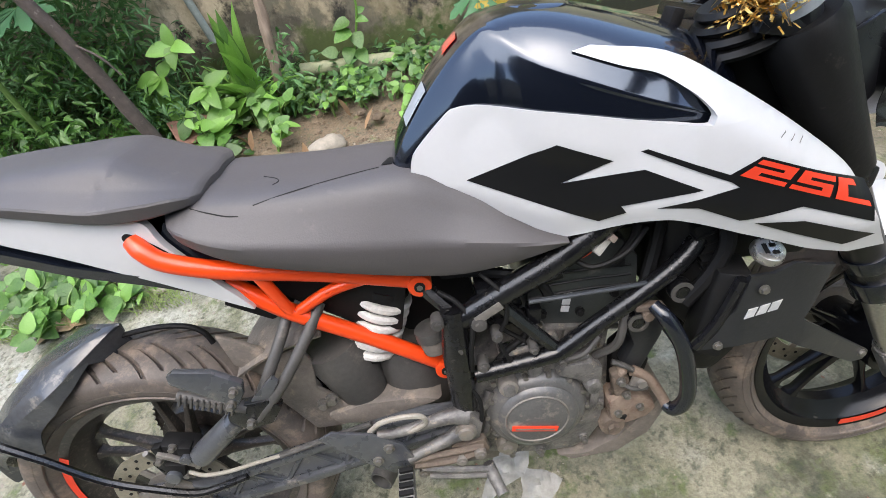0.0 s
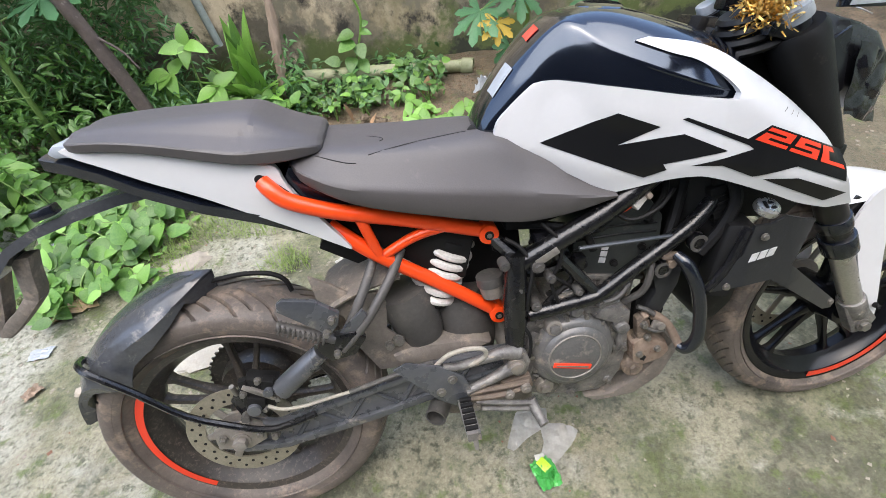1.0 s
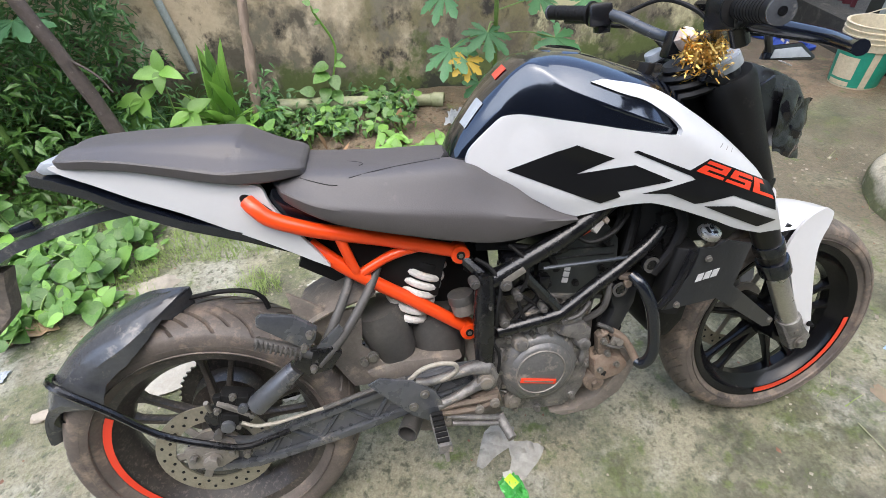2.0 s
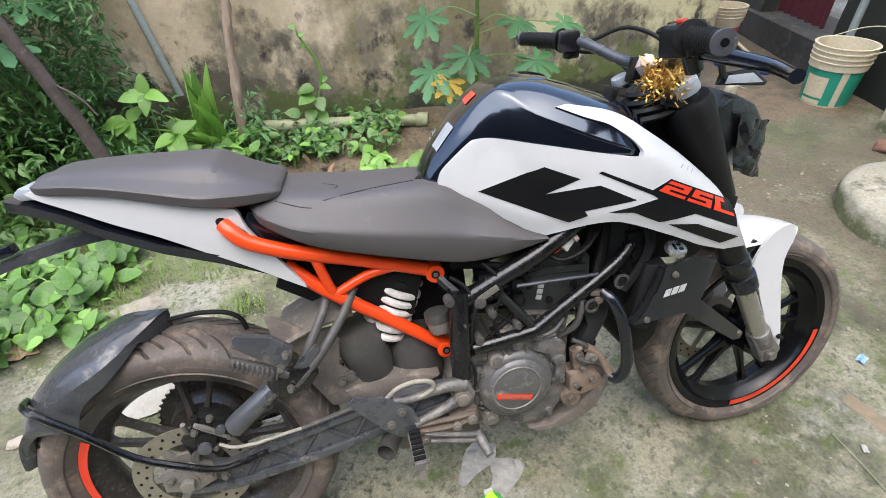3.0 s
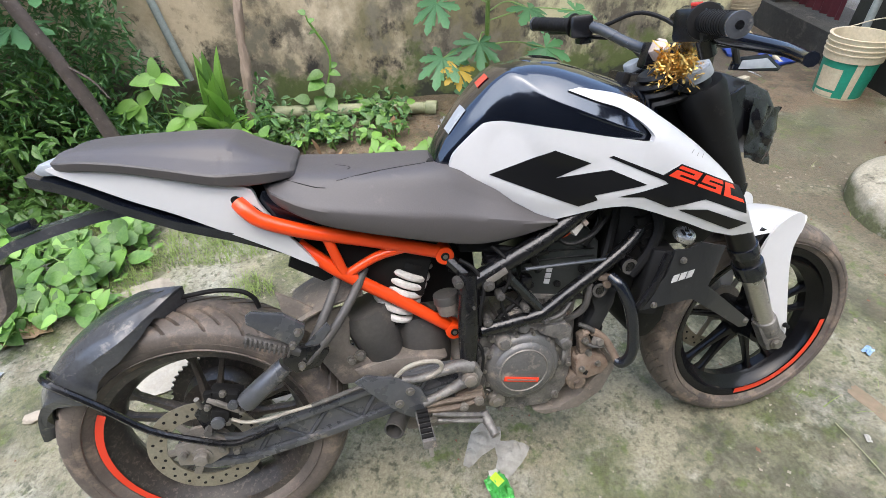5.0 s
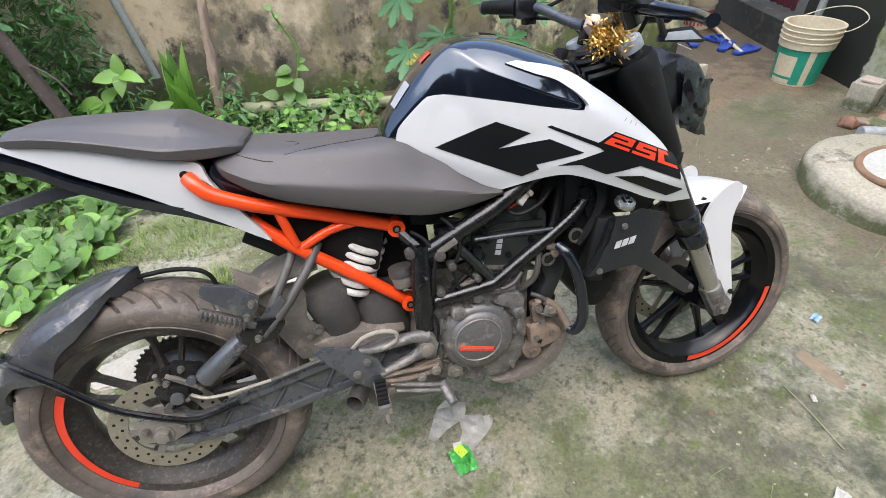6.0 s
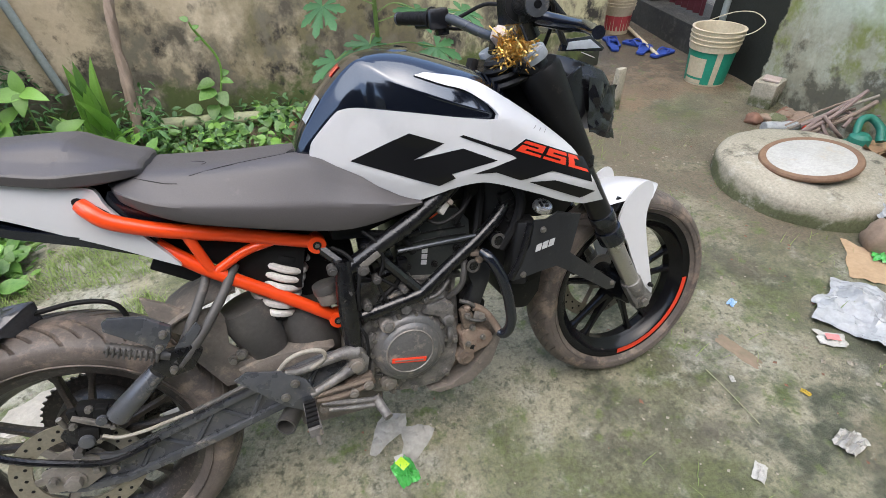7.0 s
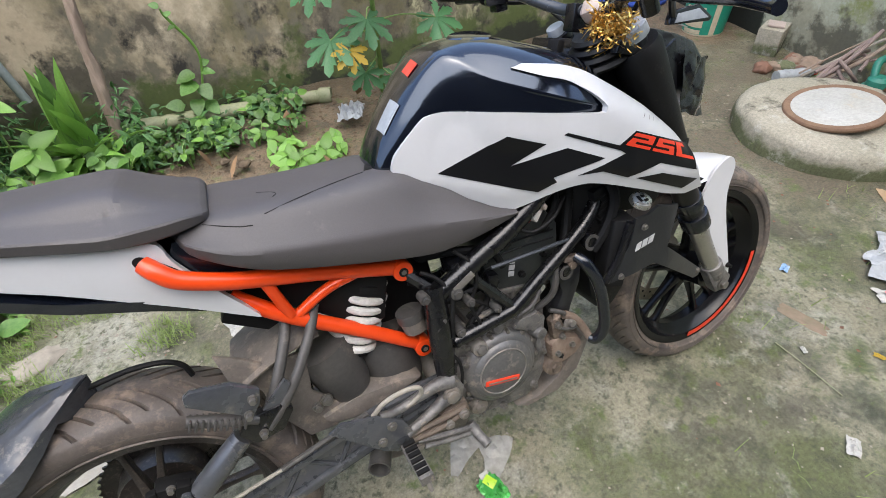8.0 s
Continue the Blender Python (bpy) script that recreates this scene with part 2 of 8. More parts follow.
M_POT = mat("dust_coated_rubber", (0.042, 0.041, 0.040), (0.095, 0.088, 0.080), 0.5, scale=14, fine=120, bump=0.12, dust=(0.13, 0.115, 0.098), dusty=0.2)
M_DIRT = mat("mud_caked_plastic", (0.105, 0.091, 0.079), (0.205, 0.176, 0.147), 0.65, scale=22, fine=130, bump=0.35, dust=(0.26, 0.21, 0.165), dusty=0.3)
M_RUBBER = mat("black_rubber", (0.006, 0.006, 0.006), (0.011, 0.0105, 0.0105), 0.6, scale=20, fine=260, bump=0.12, spec=0.22)
M_HOSE = mat("pale_rubber_hose", (0.40, 0.37, 0.31), (0.30, 0.27, 0.22), 0.55, scale=30, fine=200, bump=0.08)
M_BLUEBLK = mat("blue_black_enamel", (0.005, 0.007, 0.013), (0.009, 0.011, 0.017), 0.22, scale=9, fine=150, bump=0.03, coat=0.5, rvar=0.08)
M_GLOSS = mat("blue_black_cast_paint", (0.034, 0.038, 0.045), (0.095, 0.098, 0.105), 0.28, scale=16, fine=130, bump=0.12, dust=(0.20, 0.178, 0.152), dusty=0.2, spec=0.6, coat=0.4)
M_BAR = mat("grey_bar_paint", (0.045, 0.050, 0.058), (0.075, 0.080, 0.088), 0.26, 0.3, scale=12, fine=150, bump=0.04, dust=(0.24, 0.22, 0.2), dusty=0.1)
M_GOLD = mat("gold_tinsel", (0.95, 0.66, 0.22), (0.85, 0.50, 0.12), 0.3, 1.0, scale=40, fine=200, bump=0.05, vary=0.2)
M_GLASS = mat("headlamp_glass", (0.75, 0.78, 0.80), (0.7, 0.72, 0.75), 0.08, scale=9, bump=0.0, glass=0.85, rvar=0.03)
M_WRAP = mat("crumpled_black_wrap", (0.006, 0.006, 0.008), (0.012, 0.012, 0.014), 0.14, scale=12, fine=30, bump=0.12, coat=0.3, rvar=0.06, spec=0.6)
M_TAPE = mat("pale_grey_tape", (0.36, 0.39, 0.42), (0.30, 0.33, 0.36), 0.3, scale=12, bump=0.05)
M_SILVER = mat("silver_print", (0.72, 0.72, 0.72), (0.64, 0.64, 0.64), 0.35, 0.3, scale=20, bump=0.02)
M_RED2 = mat("red_reflector", (0.75, 0.06, 0.04), (0.6, 0.04, 0.03), 0.2, scale=20, bump=0.02, coat=0.6)
M_CLOTH = mat("white_knotted_cloth", (0.55, 0.46, 0.40), (0.46, 0.36, 0.31), 0.85, scale=25, fine=250, bump=0.3)


# ---- the yard ----
def mixed(name, layers, rough=0.9, bump=0.4, fine=90, base=(0.2, 0.2, 0.2), wet=None, grit=(0.55, 1.3)):
    """A ground or wall surface: layers of colour laid over one another by noise masks.
    Each layer: colour, scale, low, high, stretch, (axis, from, to) or None for where it fades in."""
    m = bpy.data.materials.new(name)
    m.use_nodes = True
    nt = m.node_tree
    N, L = nt.nodes.new, nt.links.new
    bs = nt.nodes["Principled BSDF"]
    tc = N("ShaderNodeTexCoord")
    xyz = N("ShaderNodeSeparateXYZ")
    L(tc.outputs["Object"], xyz.inputs[0])
    col = None
    for k, (c, scale, lo, hi, stretch, place) in enumerate(layers):
        mp, n, r = N("ShaderNodeMapping"), N("ShaderNodeTexNoise"), N("ShaderNodeMapRange")
        mp.inputs["Scale"].default_value = stretch
        mp.inputs["Location"].default_value = (k * 3.7, k * 1.9, k * 5.3)
        n.inputs["Scale"].default_value, n.inputs["Detail"].default_value, n.inputs["Roughness"].default_value = scale, 8, 0.65
        L(tc.outputs["Object"], mp.inputs["Vector"])
        L(mp.outputs["Vector"], n.inputs["Vector"])
        src = n.outputs["Fac"]
        if place:
            axis, a, b, gain = place
            pr, ad = N("ShaderNodeMapRange"), N("ShaderNodeMath")
            pr.inputs["From Min"].default_value, pr.inputs["From Max"].default_value = a, b
            pr.inputs["To Min"].default_value, pr.inputs["To Max"].default_value = -gain, gain
            L(xyz.outputs["XYZ".index(axis)], pr.inputs["Value"])
            L(pr.outputs["Result"], ad.inputs[0])
            L(src, ad.inputs[1])
            src = ad.outputs[0]
        r.inputs["From Min"].default_value, r.inputs["From Max"].default_value = lo, hi
        L(src, r.inputs["Value"])
        x = N("ShaderNodeMix")
        x.data_type = "RGBA"
        L(r.outputs["Result"], x.inputs[0])
        if col is None:
            x.inputs[6].default_value = (*base, 1)
        else:
            L(col, x.inputs[6])
        x.inputs[7].default_value = (*c, 1)
        col = x.outputs[2]
    fn = N("ShaderNodeTexNoise")
    fn.inputs["Scale"].default_value, fn.inputs["Detail"].default_value, fn.inputs["Roughness"].default_value = fine, 6, 0.75
    L(tc.outputs["Object"], fn.inputs["Vector"])
    fr = N("ShaderNodeMapRange")
    fr.inputs["From Min"].default_value, fr.inputs["From Max"].default_value = 0.25, 0.75
    fr.inputs["To Min"].default_value, fr.inputs["To Max"].default_value = grit
    L(fn.outputs["Fac"], fr.inputs["Value"])
    mu = N("ShaderNodeMix")
    mu.data_type, mu.blend_type = "RGBA", "MULTIPLY"
    mu.inputs[0].default_value = 1.0
    L(col, mu.inputs[6])
    L(fr.outputs["Result"], mu.inputs[7])
    L(mu.outputs[2], bs.inputs["Base Color"])
    bs.inputs["Roughness"].default_value = rough
    if wet:
        wnse, wr = N("ShaderNodeTexNoise"), N("ShaderNodeMapRange")
        wnse.inputs["Scale"].default_value, wnse.inputs["Detail"].default_value = wet[0], 4
        L(tc.outputs["Object"], wnse.inputs["Vector"])
        wr.inputs["From Min"].default_value, wr.inputs["From Max"].default_value = 0.4, 0.62
        wr.inputs["To Min"].default_value, wr.inputs["To Max"].default_value = rough, wet[1]
        L(wnse.outputs["Fac"], wr.inputs["Value"])
        L(wr.outputs["Result"], bs.inputs["Roughness"])
    bp = N("ShaderNodeBump")
    bp.inputs["Strength"].default_value, bp.inputs["Distance"].default_value = bump, 0.006
    L(fn.outputs["Fac"], bp.inputs["Height"])
    L(bp.outputs["Normal"], bs.inputs["Normal"])
    return m


ONE = (1, 1, 1)
M_GROUND = mixed("mossy_concrete", [
    ((0.240, 0.222, 0.150), 2.2, 0.42, 0.62, ONE, None),
    ((0.110, 0.122, 0.052), 2.3, 0.45, 0.60, ONE, None),
    ((0.052, 0.060, 0.034), 4.2, 0.53, 0.66, ONE, ("X", 0.4, 1.2, 0.03)),
    ((0.080, 0.076, 0.054), 3.1, 0.54, 0.70, ONE, None),
    ((0.36, 0.35, 0.285), 7.0, 0.60, 0.74, ONE, None),
    ((0.36, 0.355, 0.295), 2.6, 0.50, 0.66, ONE, ("X", 0.15, -0.5, 0.08)),
    ((0.085, 0.108, 0.032), 8.0, 0.55, 0.68, ONE, None),
    ((0.145, 0.120, 0.080), 1.4, 0.50, 0.64, ONE, ("X", 1.4, 2.6, 0.12)),
    ((0.19, 0.138, 0.088), 5.0, 0.48, 0.58, ONE, ("Y", 1.28, 1.75, 0.35)),
    ((0.10, 0.074, 0.048), 9.0, 0.52, 0.62, ONE, ("Y", 1.5, 2.2, 0.2)),
    ((0.060, 0.062, 0.036), 19.0, 0.56, 0.74, ONE, None),
    ((0.085, 0.088, 0.052), 48.0, 0.52, 0.66, ONE, None),
    ((0.110, 0.140, 0.042), 16.0, 0.57, 0.68, ONE, None),
    ((0.34, 0.32, 0.235), 34.0, 0.65, 0.74, ONE, None),
    ((0.50, 0.47, 0.38), 75.0, 0.72, 0.76, ONE, None),
], rough=0.8, bump=0.9, base=(0.300, 0.282, 0.197), wet=(1.6, 0.38), grit=(0.42, 1.27))
M_WALL = mixed("stained_plaster", [
    ((0.62, 0.53, 0.40), 1.3, 0.42, 0.66, ONE, None),
    ((0.36, 0.29, 0.18), 2.2, 0.46, 0.68, (1, 1, 0.7), None),
    ((0.26, 0.215, 0.135), 3.2, 0.54, 0.72, (1, 1, 0.8), ("Z", 0.9, 0.3, 0.10)),
    # olive layer, stronger towards larger x
    ((0.17, 0.150, 0.082), 1.7, 0.42, 0.58, (1, 1, 0.8), ("X", 0.25, 1.3, 0.13)),
    ((0.46, 0.43, 0.27), 1.9, 0.42, 0.55, ONE, ("X", 1.25, 1.75, 0.30)),
    ((0.10, 0.088, 0.066), 2.6, 0.55, 0.66, (1.0, 1, 0.9), ("Z", 1.05, 0.35, 0.10)),
    ((0.035, 0.032, 0.027), 6.5, 0.60, 0.70, (1.0, 1, 0.8), ("Z", 1.05, 0.35, 0.10)),
    ((0.17, 0.15, 0.11), 9.0, 0.56, 0.70, (1.1, 1, 0.8), ("Z", 0.9, 0.4, 0.08)),
    ((0.085, 0.11, 0.035), 4.5, 0.50, 0.64, ONE, ("Z", 0.55, 0.05, 0.28)),
    ((0.030, 0.034, 0.022), 7.0, 0.50, 0.62, ONE, ("Z", 0.30, 0.0, 0.28)),
], rough=0.92, bump=0.3, fine=38, base=(0.47, 0.385, 0.27), grit=(0.85, 1.13))
M_WALL_R = mixed("mossy_grey_plaster", [
    ((0.44, 0.45, 0.34), 2.2, 0.46, 0.56, ONE, None),
    ((0.24, 0.27, 0.09), 3.0, 0.49, 0.58, ONE, ("Z", 0.15, 0.8, 0.06)),
    ((0.13, 0.125, 0.09), 4.4, 0.53, 0.62, ONE, ("Z", 0.6, 0.0, 0.14)),
    ((0.52, 0.53, 0.44), 6.0, 0.56, 0.70, ONE, None),
    ((0.56, 0.62, 0.50), 1.5, 0.44, 0.62, ONE, ("Z", 0.35, 1.0, 0.16)),
    # dark recess beside the drainpipe, put into the colour as a near-black layer
    ((0.016, 0.018, 0.012), 3.0, 0.47, 0.54, ONE, ("X", 0.40, 0.74, 0.55)),
], rough=0.9, bump=0.4, fine=38, base=(0.34, 0.33, 0.24), grit=(0.82, 1.15))
# dark plinth colour, also used to darken the room and the unseen wall
M_DARK = mixed("dark_plinth_and_shade", [((0.05, 0.048, 0.04), 4.0, 0.4, 0.6, ONE, None), ((0.09, 0.085, 0.07), 9.0, 0.55, 0.68, ONE, None)], rough=0.85, base=(0.03, 0.03, 0.026))
M_SLAB = mixed("lichen_concrete", [
    ((0.30, 0.28, 0.215), 3.0, 0.4, 0.6, ONE, None), ((0.12, 0.13, 0.065), 4.0, 0.5, 0.64, ONE, ("Z", 0.13, 0.02, 0.22)), ((0.42, 0.40, 0.34), 9.0, 0.56, 0.68, ONE, None),
    ((0.08, 0.075, 0.055), 6.0, 0.58, 0.68, ONE, None)], rough=0.88, bump=0.5, base=(0.36, 0.33, 0.26))
M_SOIL = mixed("brown_soil", [((0.13, 0.095, 0.063), 8.0, 0.4, 0.6, ONE, None), ((0.24, 0.18, 0.122), 20.0, 0.55, 0.7, ONE, None)], rough=0.95, bump=0.8, base=(0.12, 0.09, 0.06))

M_LEAF = mat("broad_leaf", (0.070, 0.175, 0.032), (0.155, 0.30, 0.070), 0.42, scale=9, fine=120, bump=0.1, vary=0.35, through=0.30)
M_LEAF_L = mat("pale_young_leaf", (0.20, 0.41, 0.07), (0.25, 0.48, 0.10), 0.42, scale=20, fine=120, bump=0.1, vary=0.25, through=0.35)
# dark green leaf; the undergrowth's shade is put into its colour
M_LEAF_D = mat("deep_shade_leaf", (0.062, 0.155, 0.045), (0.090, 0.205, 0.062), 0.5, scale=20, fine=120, bump=0.1, vary=0.4, through=0.2)
M_LEAF_Y = mat("yellow_leaf", (0.60, 0.40, 0.03), (0.48, 0.34, 0.04), 0.5, scale=20, bump=0.1, through=0.3)
M_PAPAYA = mat("papaya_leaf", (0.070, 0.20, 0.080), (0.105, 0.265, 0.105), 0.45, scale=18, fine=110, bump=0.12, vary=0.2, through=0.3)
M_STEM = mat("green_stem", (0.16, 0.27, 0.06), (0.20, 0.31, 0.09), 0.55, scale=20, bump=0.1)
M_GRASS = mat("grass_blade", (0.22, 0.32, 0.08), (0.30, 0.38, 0.13), 0.6, scale=14, bump=0.05, through=0.3)
M_BARK = mat("weathered_stick", (0.17, 0.118, 0.084), (0.42, 0.33, 0.26), 0.85, scale=16, fine=70, bump=1.0, stretch=(1, 1, 0.16))
M_BARK_D = mat("dark_branch_bark", (0.055, 0.042, 0.037), (0.14, 0.11, 0.095), 0.85, scale=18, fine=60, bump=1.0, dust=(0.26, 0.235, 0.21), dusty=0.14)
M_DEAD = mat("dry_leaf", (0.30, 0.19, 0.10), (0.22, 0.13, 0.07), 0.8, scale=16, fine=90, bump=0.2, vary=0.3)
M_PVC = mat("weathered_pipe", (0.33, 0.37, 0.36), (0.26, 0.30, 0.29), 0.5, scale=12, bump=0.05)
M_BAMBOO = mat("mossy_pale_pipe", (0.34, 0.34, 0.22), (0.20, 0.23, 0.11), 0.7, scale=12, fine=90, bump=0.2, dust=(0.09, 0.11, 0.04), dusty=0.2)
M_STONE = mat("pale_stone", (0.42, 0.37, 0.30), (0.30, 0.27, 0.22), 0.9, scale=12, fine=60, bump=0.5, vary=0.2)
M_CHIP = mat("pale_mortar", (0.40, 0.38, 0.33), (0.30, 0.28, 0.235), 0.9, scale=14, fine=70, bump=0.5, vary=0.15)
M_BROWNSTONE = mat("brown_stone", (0.24, 0.17, 0.12), (0.32, 0.24, 0.175), 0.85, scale=10, fine=60, bump=0.4, vary=0.15)
M_BRICK = mat("brick_shard", (0.25, 0.125, 0.08), (0.18, 0.10, 0.07), 0.9, scale=14, fine=80, bump=0.4, vary=0.15)
M_BUCKET = mat("cream_plastic", (0.68, 0.60, 0.44), (0.60, 0.52, 0.36), 0.45, scale=8, bump=0.04, dust=(0.45, 0.38, 0.26), dusty=0.15)
M_GREENLAB = mat("green_bucket_print", (0.015, 0.32, 0.21), (0.02, 0.27, 0.18), 0.45, scale=10, bump=0.04)
M_REDLAB = mat("red_bucket_print", (0.55, 0.075, 0.085), (0.45, 0.06, 0.07), 0.45, scale=10, bump=0.04)
M_BLUE = mat("blue_foam_rubber", (0.018, 0.055, 0.30), (0.025, 0.07, 0.36), 0.65, scale=20, bump=0.08)
M_LID = mat("chalky_white_lid", (0.52, 0.52, 0.49), (0.40, 0.39, 0.35), 0.7, scale=8, fine=80, bump=0.15, dust=(0.42, 0.36, 0.28), dusty=0.2)
M_LIDRIM = mat("rusty_lid_rim", (0.16, 0.085, 0.05), (0.26, 0.165, 0.10), 0.8, scale=14, fine=90, bump=0.35)
M_BAG = mat("pale_plastic_film", (0.56, 0.58, 0.60), (0.46, 0.48, 0.49), 0.25, scale=9, fine=40, bump=0.25, through=0.25)
M_CLEAR = mat("dirty_clear_film", (0.52, 0.51, 0.48), (0.36, 0.35, 0.32), 0.2, scale=50, fine=120, blend=0.5, bump=0.4, alpha=0.66, grit=0.2)
M_GREENP = mat("bright_green_wrapper", (0.05, 0.36, 0.07), (0.12, 0.50, 0.12), 0.25, scale=26, fine=90, bump=0.2)
M_LIME = mat("lime_wrapper_print", (0.55, 0.75, 0.05), (0.35, 0.65, 0.05), 0.25, scale=26, bump=0.1)
M_WRAPW = mat("white_wrapper_print", (0.50, 0.49, 0.45), (0.42, 0.41, 0.37), 0.3, scale=26, bump=0.1)
M_PINK = mat("pink_wrapper_print", (0.75, 0.22, 0.22), (0.70, 0.30, 0.28), 0.35, scale=26, bump=0.1)
M_TEAL = mat("teal_rubber_hose", (0.02, 0.22, 0.15), (0.025, 0.17, 0.12), 0.5, scale=14, bump=0.08)
M_ROPE = mat("faded_pink_hose", (0.30, 0.22, 0.19), (0.20, 0.145, 0.125), 0.65, scale=14, bump=0.15)
M_CARD = mat("brown_card", (0.46, 0.33, 0.20), (0.38, 0.26, 0.15), 0.85, scale=12, bump=0.15)
M_CURTAIN = mat("maroon_cloth", (0.10, 0.012, 0.02), (0.07, 0.01, 0.015), 0.85, scale=12, bump=0.2)
M_LITTER = mat("mixed_litter", (0.40, 0.37, 0.31), (0.17, 0.13, 0.09), 0.85, scale=18, blend=0.3, bump=0.2)

# -- ground: one sheet, with a raised soil bed along the wall --
def ground_z(x, y):
    bed = max(0.0, min(1.0, (y - 1.55) / 0.5)) * (1.0 if x < 1.3 else max(0.0, 1.0 - (x - 1.3) / 0.5))
    rough_left = max(0.0, min(1.0, (y - 0.5) / 0.5)) * max(0.0, min(1.0, (0.1 - x) / 0.3))
    z = 0.075 * bed * bed * (3 - 2 * bed)
    z += (0.005 + 0.035 * bed + 0.012 * rough_left) * noise.fractal(Vector((x * 2.2, y * 2.2, 0.3)), 0.9, 2.1, 5)
    z += 0.006 * rough_left
    return z * (0.25 if (abs(y) < 0.35 and -0.5 < x < 1.9) else 1.0)


gx = np.concatenate([[-60, -20, -8, -5], np.arange(-3.5, 5.01, 0.06), [7, 12, 25, 60]])
gy = np.concatenate([[-60, -20, -8, -4], np.arange(-2.0, 3.81, 0.06), [5, 9, 20, 60]])
ground = bmesh.new()
gv = [[ground.verts.new((x, y, ground_z(x, y) if -3.6 < x < 5.1 and -2.1 < y < 3.9 else 0.0)) for y in gy] for x in gx]
for i in range(len(gx) - 1):
    for j in range(len(gy) - 1):
        ground.faces.new((gv[i][j], gv[i + 1][j], gv[i + 1][j + 1], gv[i][j + 1]))
tagged(part("ground", ground, M_GROUND, None, "worn grey concrete yard with moss, damp and soil along the wall", sharp=80), category="ground", kind="structure")

# -- walls --
WY = 2.30


def wall_slab(name, x0, x1, y0, y1, z1, material, label, amp=0.006, step=0.08):
    """A plastered wall with an uneven front face."""
    nx, nz = max(2, int((x1 - x0) / step)), max(2, int(z1 / step))
    grid = [[(x, y0 + amp * noise.fractal(Vector((x * 1.6, 0.0, z * 1.6)), 0.9, 2.1, 4), z) for z in np.linspace(-0.05, z1, nz)] for x in np.linspace(x0, x1, nx)]
    b = loft(grid, False, False)
    back = box(((x0 + x1) / 2, (y0 + y1) / 2 + amp, z1 / 2 - 0.025), (x1 - x0 - 0.002, y1 - y0 - 2 * amp, z1 + 0.048), 0.01)
    return tagged(part(name, join(b, back), material, None, label, sharp=60), category="wall", kind="structure")


wall_slab("wall_north", -4.5, 2.93, WY, WY + 0.22, 1.9, M_WALL, "beige plastered yard wall with black mould and moss")
side = wall_slab("wall_passage", 0.0, 1.9, 0.0, 0.2, 1.9, M_WALL, "stained end of the yard wall beside the passage")
side.matrix_basis = pose(2.925, 2.5, 0, 0, 0, 90) @ pose(0, 0, 0)
RW = pose(3.44, 0.90, 0, 0, 0, 90 - math.degrees(math.atan(0.248)))


def facade(name, y0, y1, z0, z1, material, label, off=0.0, thick=0.2, amp=0.008):
    """A length of the house front along the yard's far side, along its own base line."""
    ny, nz = max(2, int((y1 - y0) / 0.07)), max(2, int((z1 - z0) / 0.07))
    grid = [[(t, off + amp * noise.fractal(Vector((t * 2, 3.0, z * 2)), 0.9, 2.1, 4), z) for z in np.linspace(z0, z1, nz)] for t in np.linspace(y0, y1, ny)]
    b = loft(grid, False, False)
    back = box(((y0 + y1) / 2, off - thick / 2 - amp, (z0 + z1) / 2), (y1 - y0 - 0.002, thick, z1 - z0 - 0.002), 0.006)
    ob = tagged(part(name, join(b, back), material, None, label, sharp=60), category="wall", kind="structure")
    ob.matrix_basis = RW
    return ob


facade("wall_east", -3.2, 1.26, -0.05, 2.4, M_WALL_R, "mossy grey plastered house wall, dark recess painted on near the drainpipe", 0.0, 0.25, 0.012)
facade("wall_door_side", 2.20, 3.4, -0.05, 2.4, M_DARK, "dark house wall beyond the door", 0.0, 0.25)
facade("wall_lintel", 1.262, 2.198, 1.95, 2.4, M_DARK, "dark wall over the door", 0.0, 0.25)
sill = facade("door_step", 1.18, 2.45, -0.05, 0.20, M_DARK, "dark damp concrete door step", 0.06, 0.5, 0.004)
# the room's lack of light is put into this sheet's dark colour
ground_in = facade("room_back", 0.8, 2.8, -0.05, 2.4, M_DARK, "dark sheet standing for the unlit room behind the door", -1.2, 0.1)
dr = thing("door_curtain", "dark maroon curtain hanging in the doorway", "curtain", RW)
part("cloth", shell([[(1.55 + 0.6 * u, -0.12 + 0.018 * math.sin(u * 40), 0.22 + 1.7 * v) for v in np.linspace(0, 1, 8)] for u in np.linspace(0, 1, 60)], 0.002), M_CURTAIN, dr)

# unseen walls added behind the camera; the tall dark one cuts low sky light
wall_slab("unseen_south_wall", -5.0, 6.5, -5.2, -5.0, 6.2, M_DARK, "unseen dark wall added to cut the low sky light", 0.006, 0.5)
west = wall_slab("unseen_west_wall", -5.0, 2.3, 0.0, 0.2, 2.2, M_WALL, "unseen stained wall added beyond the bushes", 0.006, 0.5)
west.matrix_basis = pose(-4.6, 0, 0, 0, 0, 90)

# -- pipes, stick and branch at the wall --
pipe = thing("drainpipe", "grey-blue plastic pipe leaning on the stained wall", "pipe")
part("pipe_body", tube([(-0.425, 2.262, 0.34), (-0.46, 2.270, 0.62), (-0.50, 2.278, 0.95), (-0.56, 2.28, 1.5)], 0.020, 14), M_PVC, pipe)
pipe2 = thing("waste_pipe", "short pale mossy pipe end lying along the wall base", "pipe")
part("pipe_body", tube([(-0.02, 2.14, 0.150), (0.40, 2.10, 0.128), (0.865, 2.058, 0.098)], 0.034, 18), M_BAMBOO, pipe2)
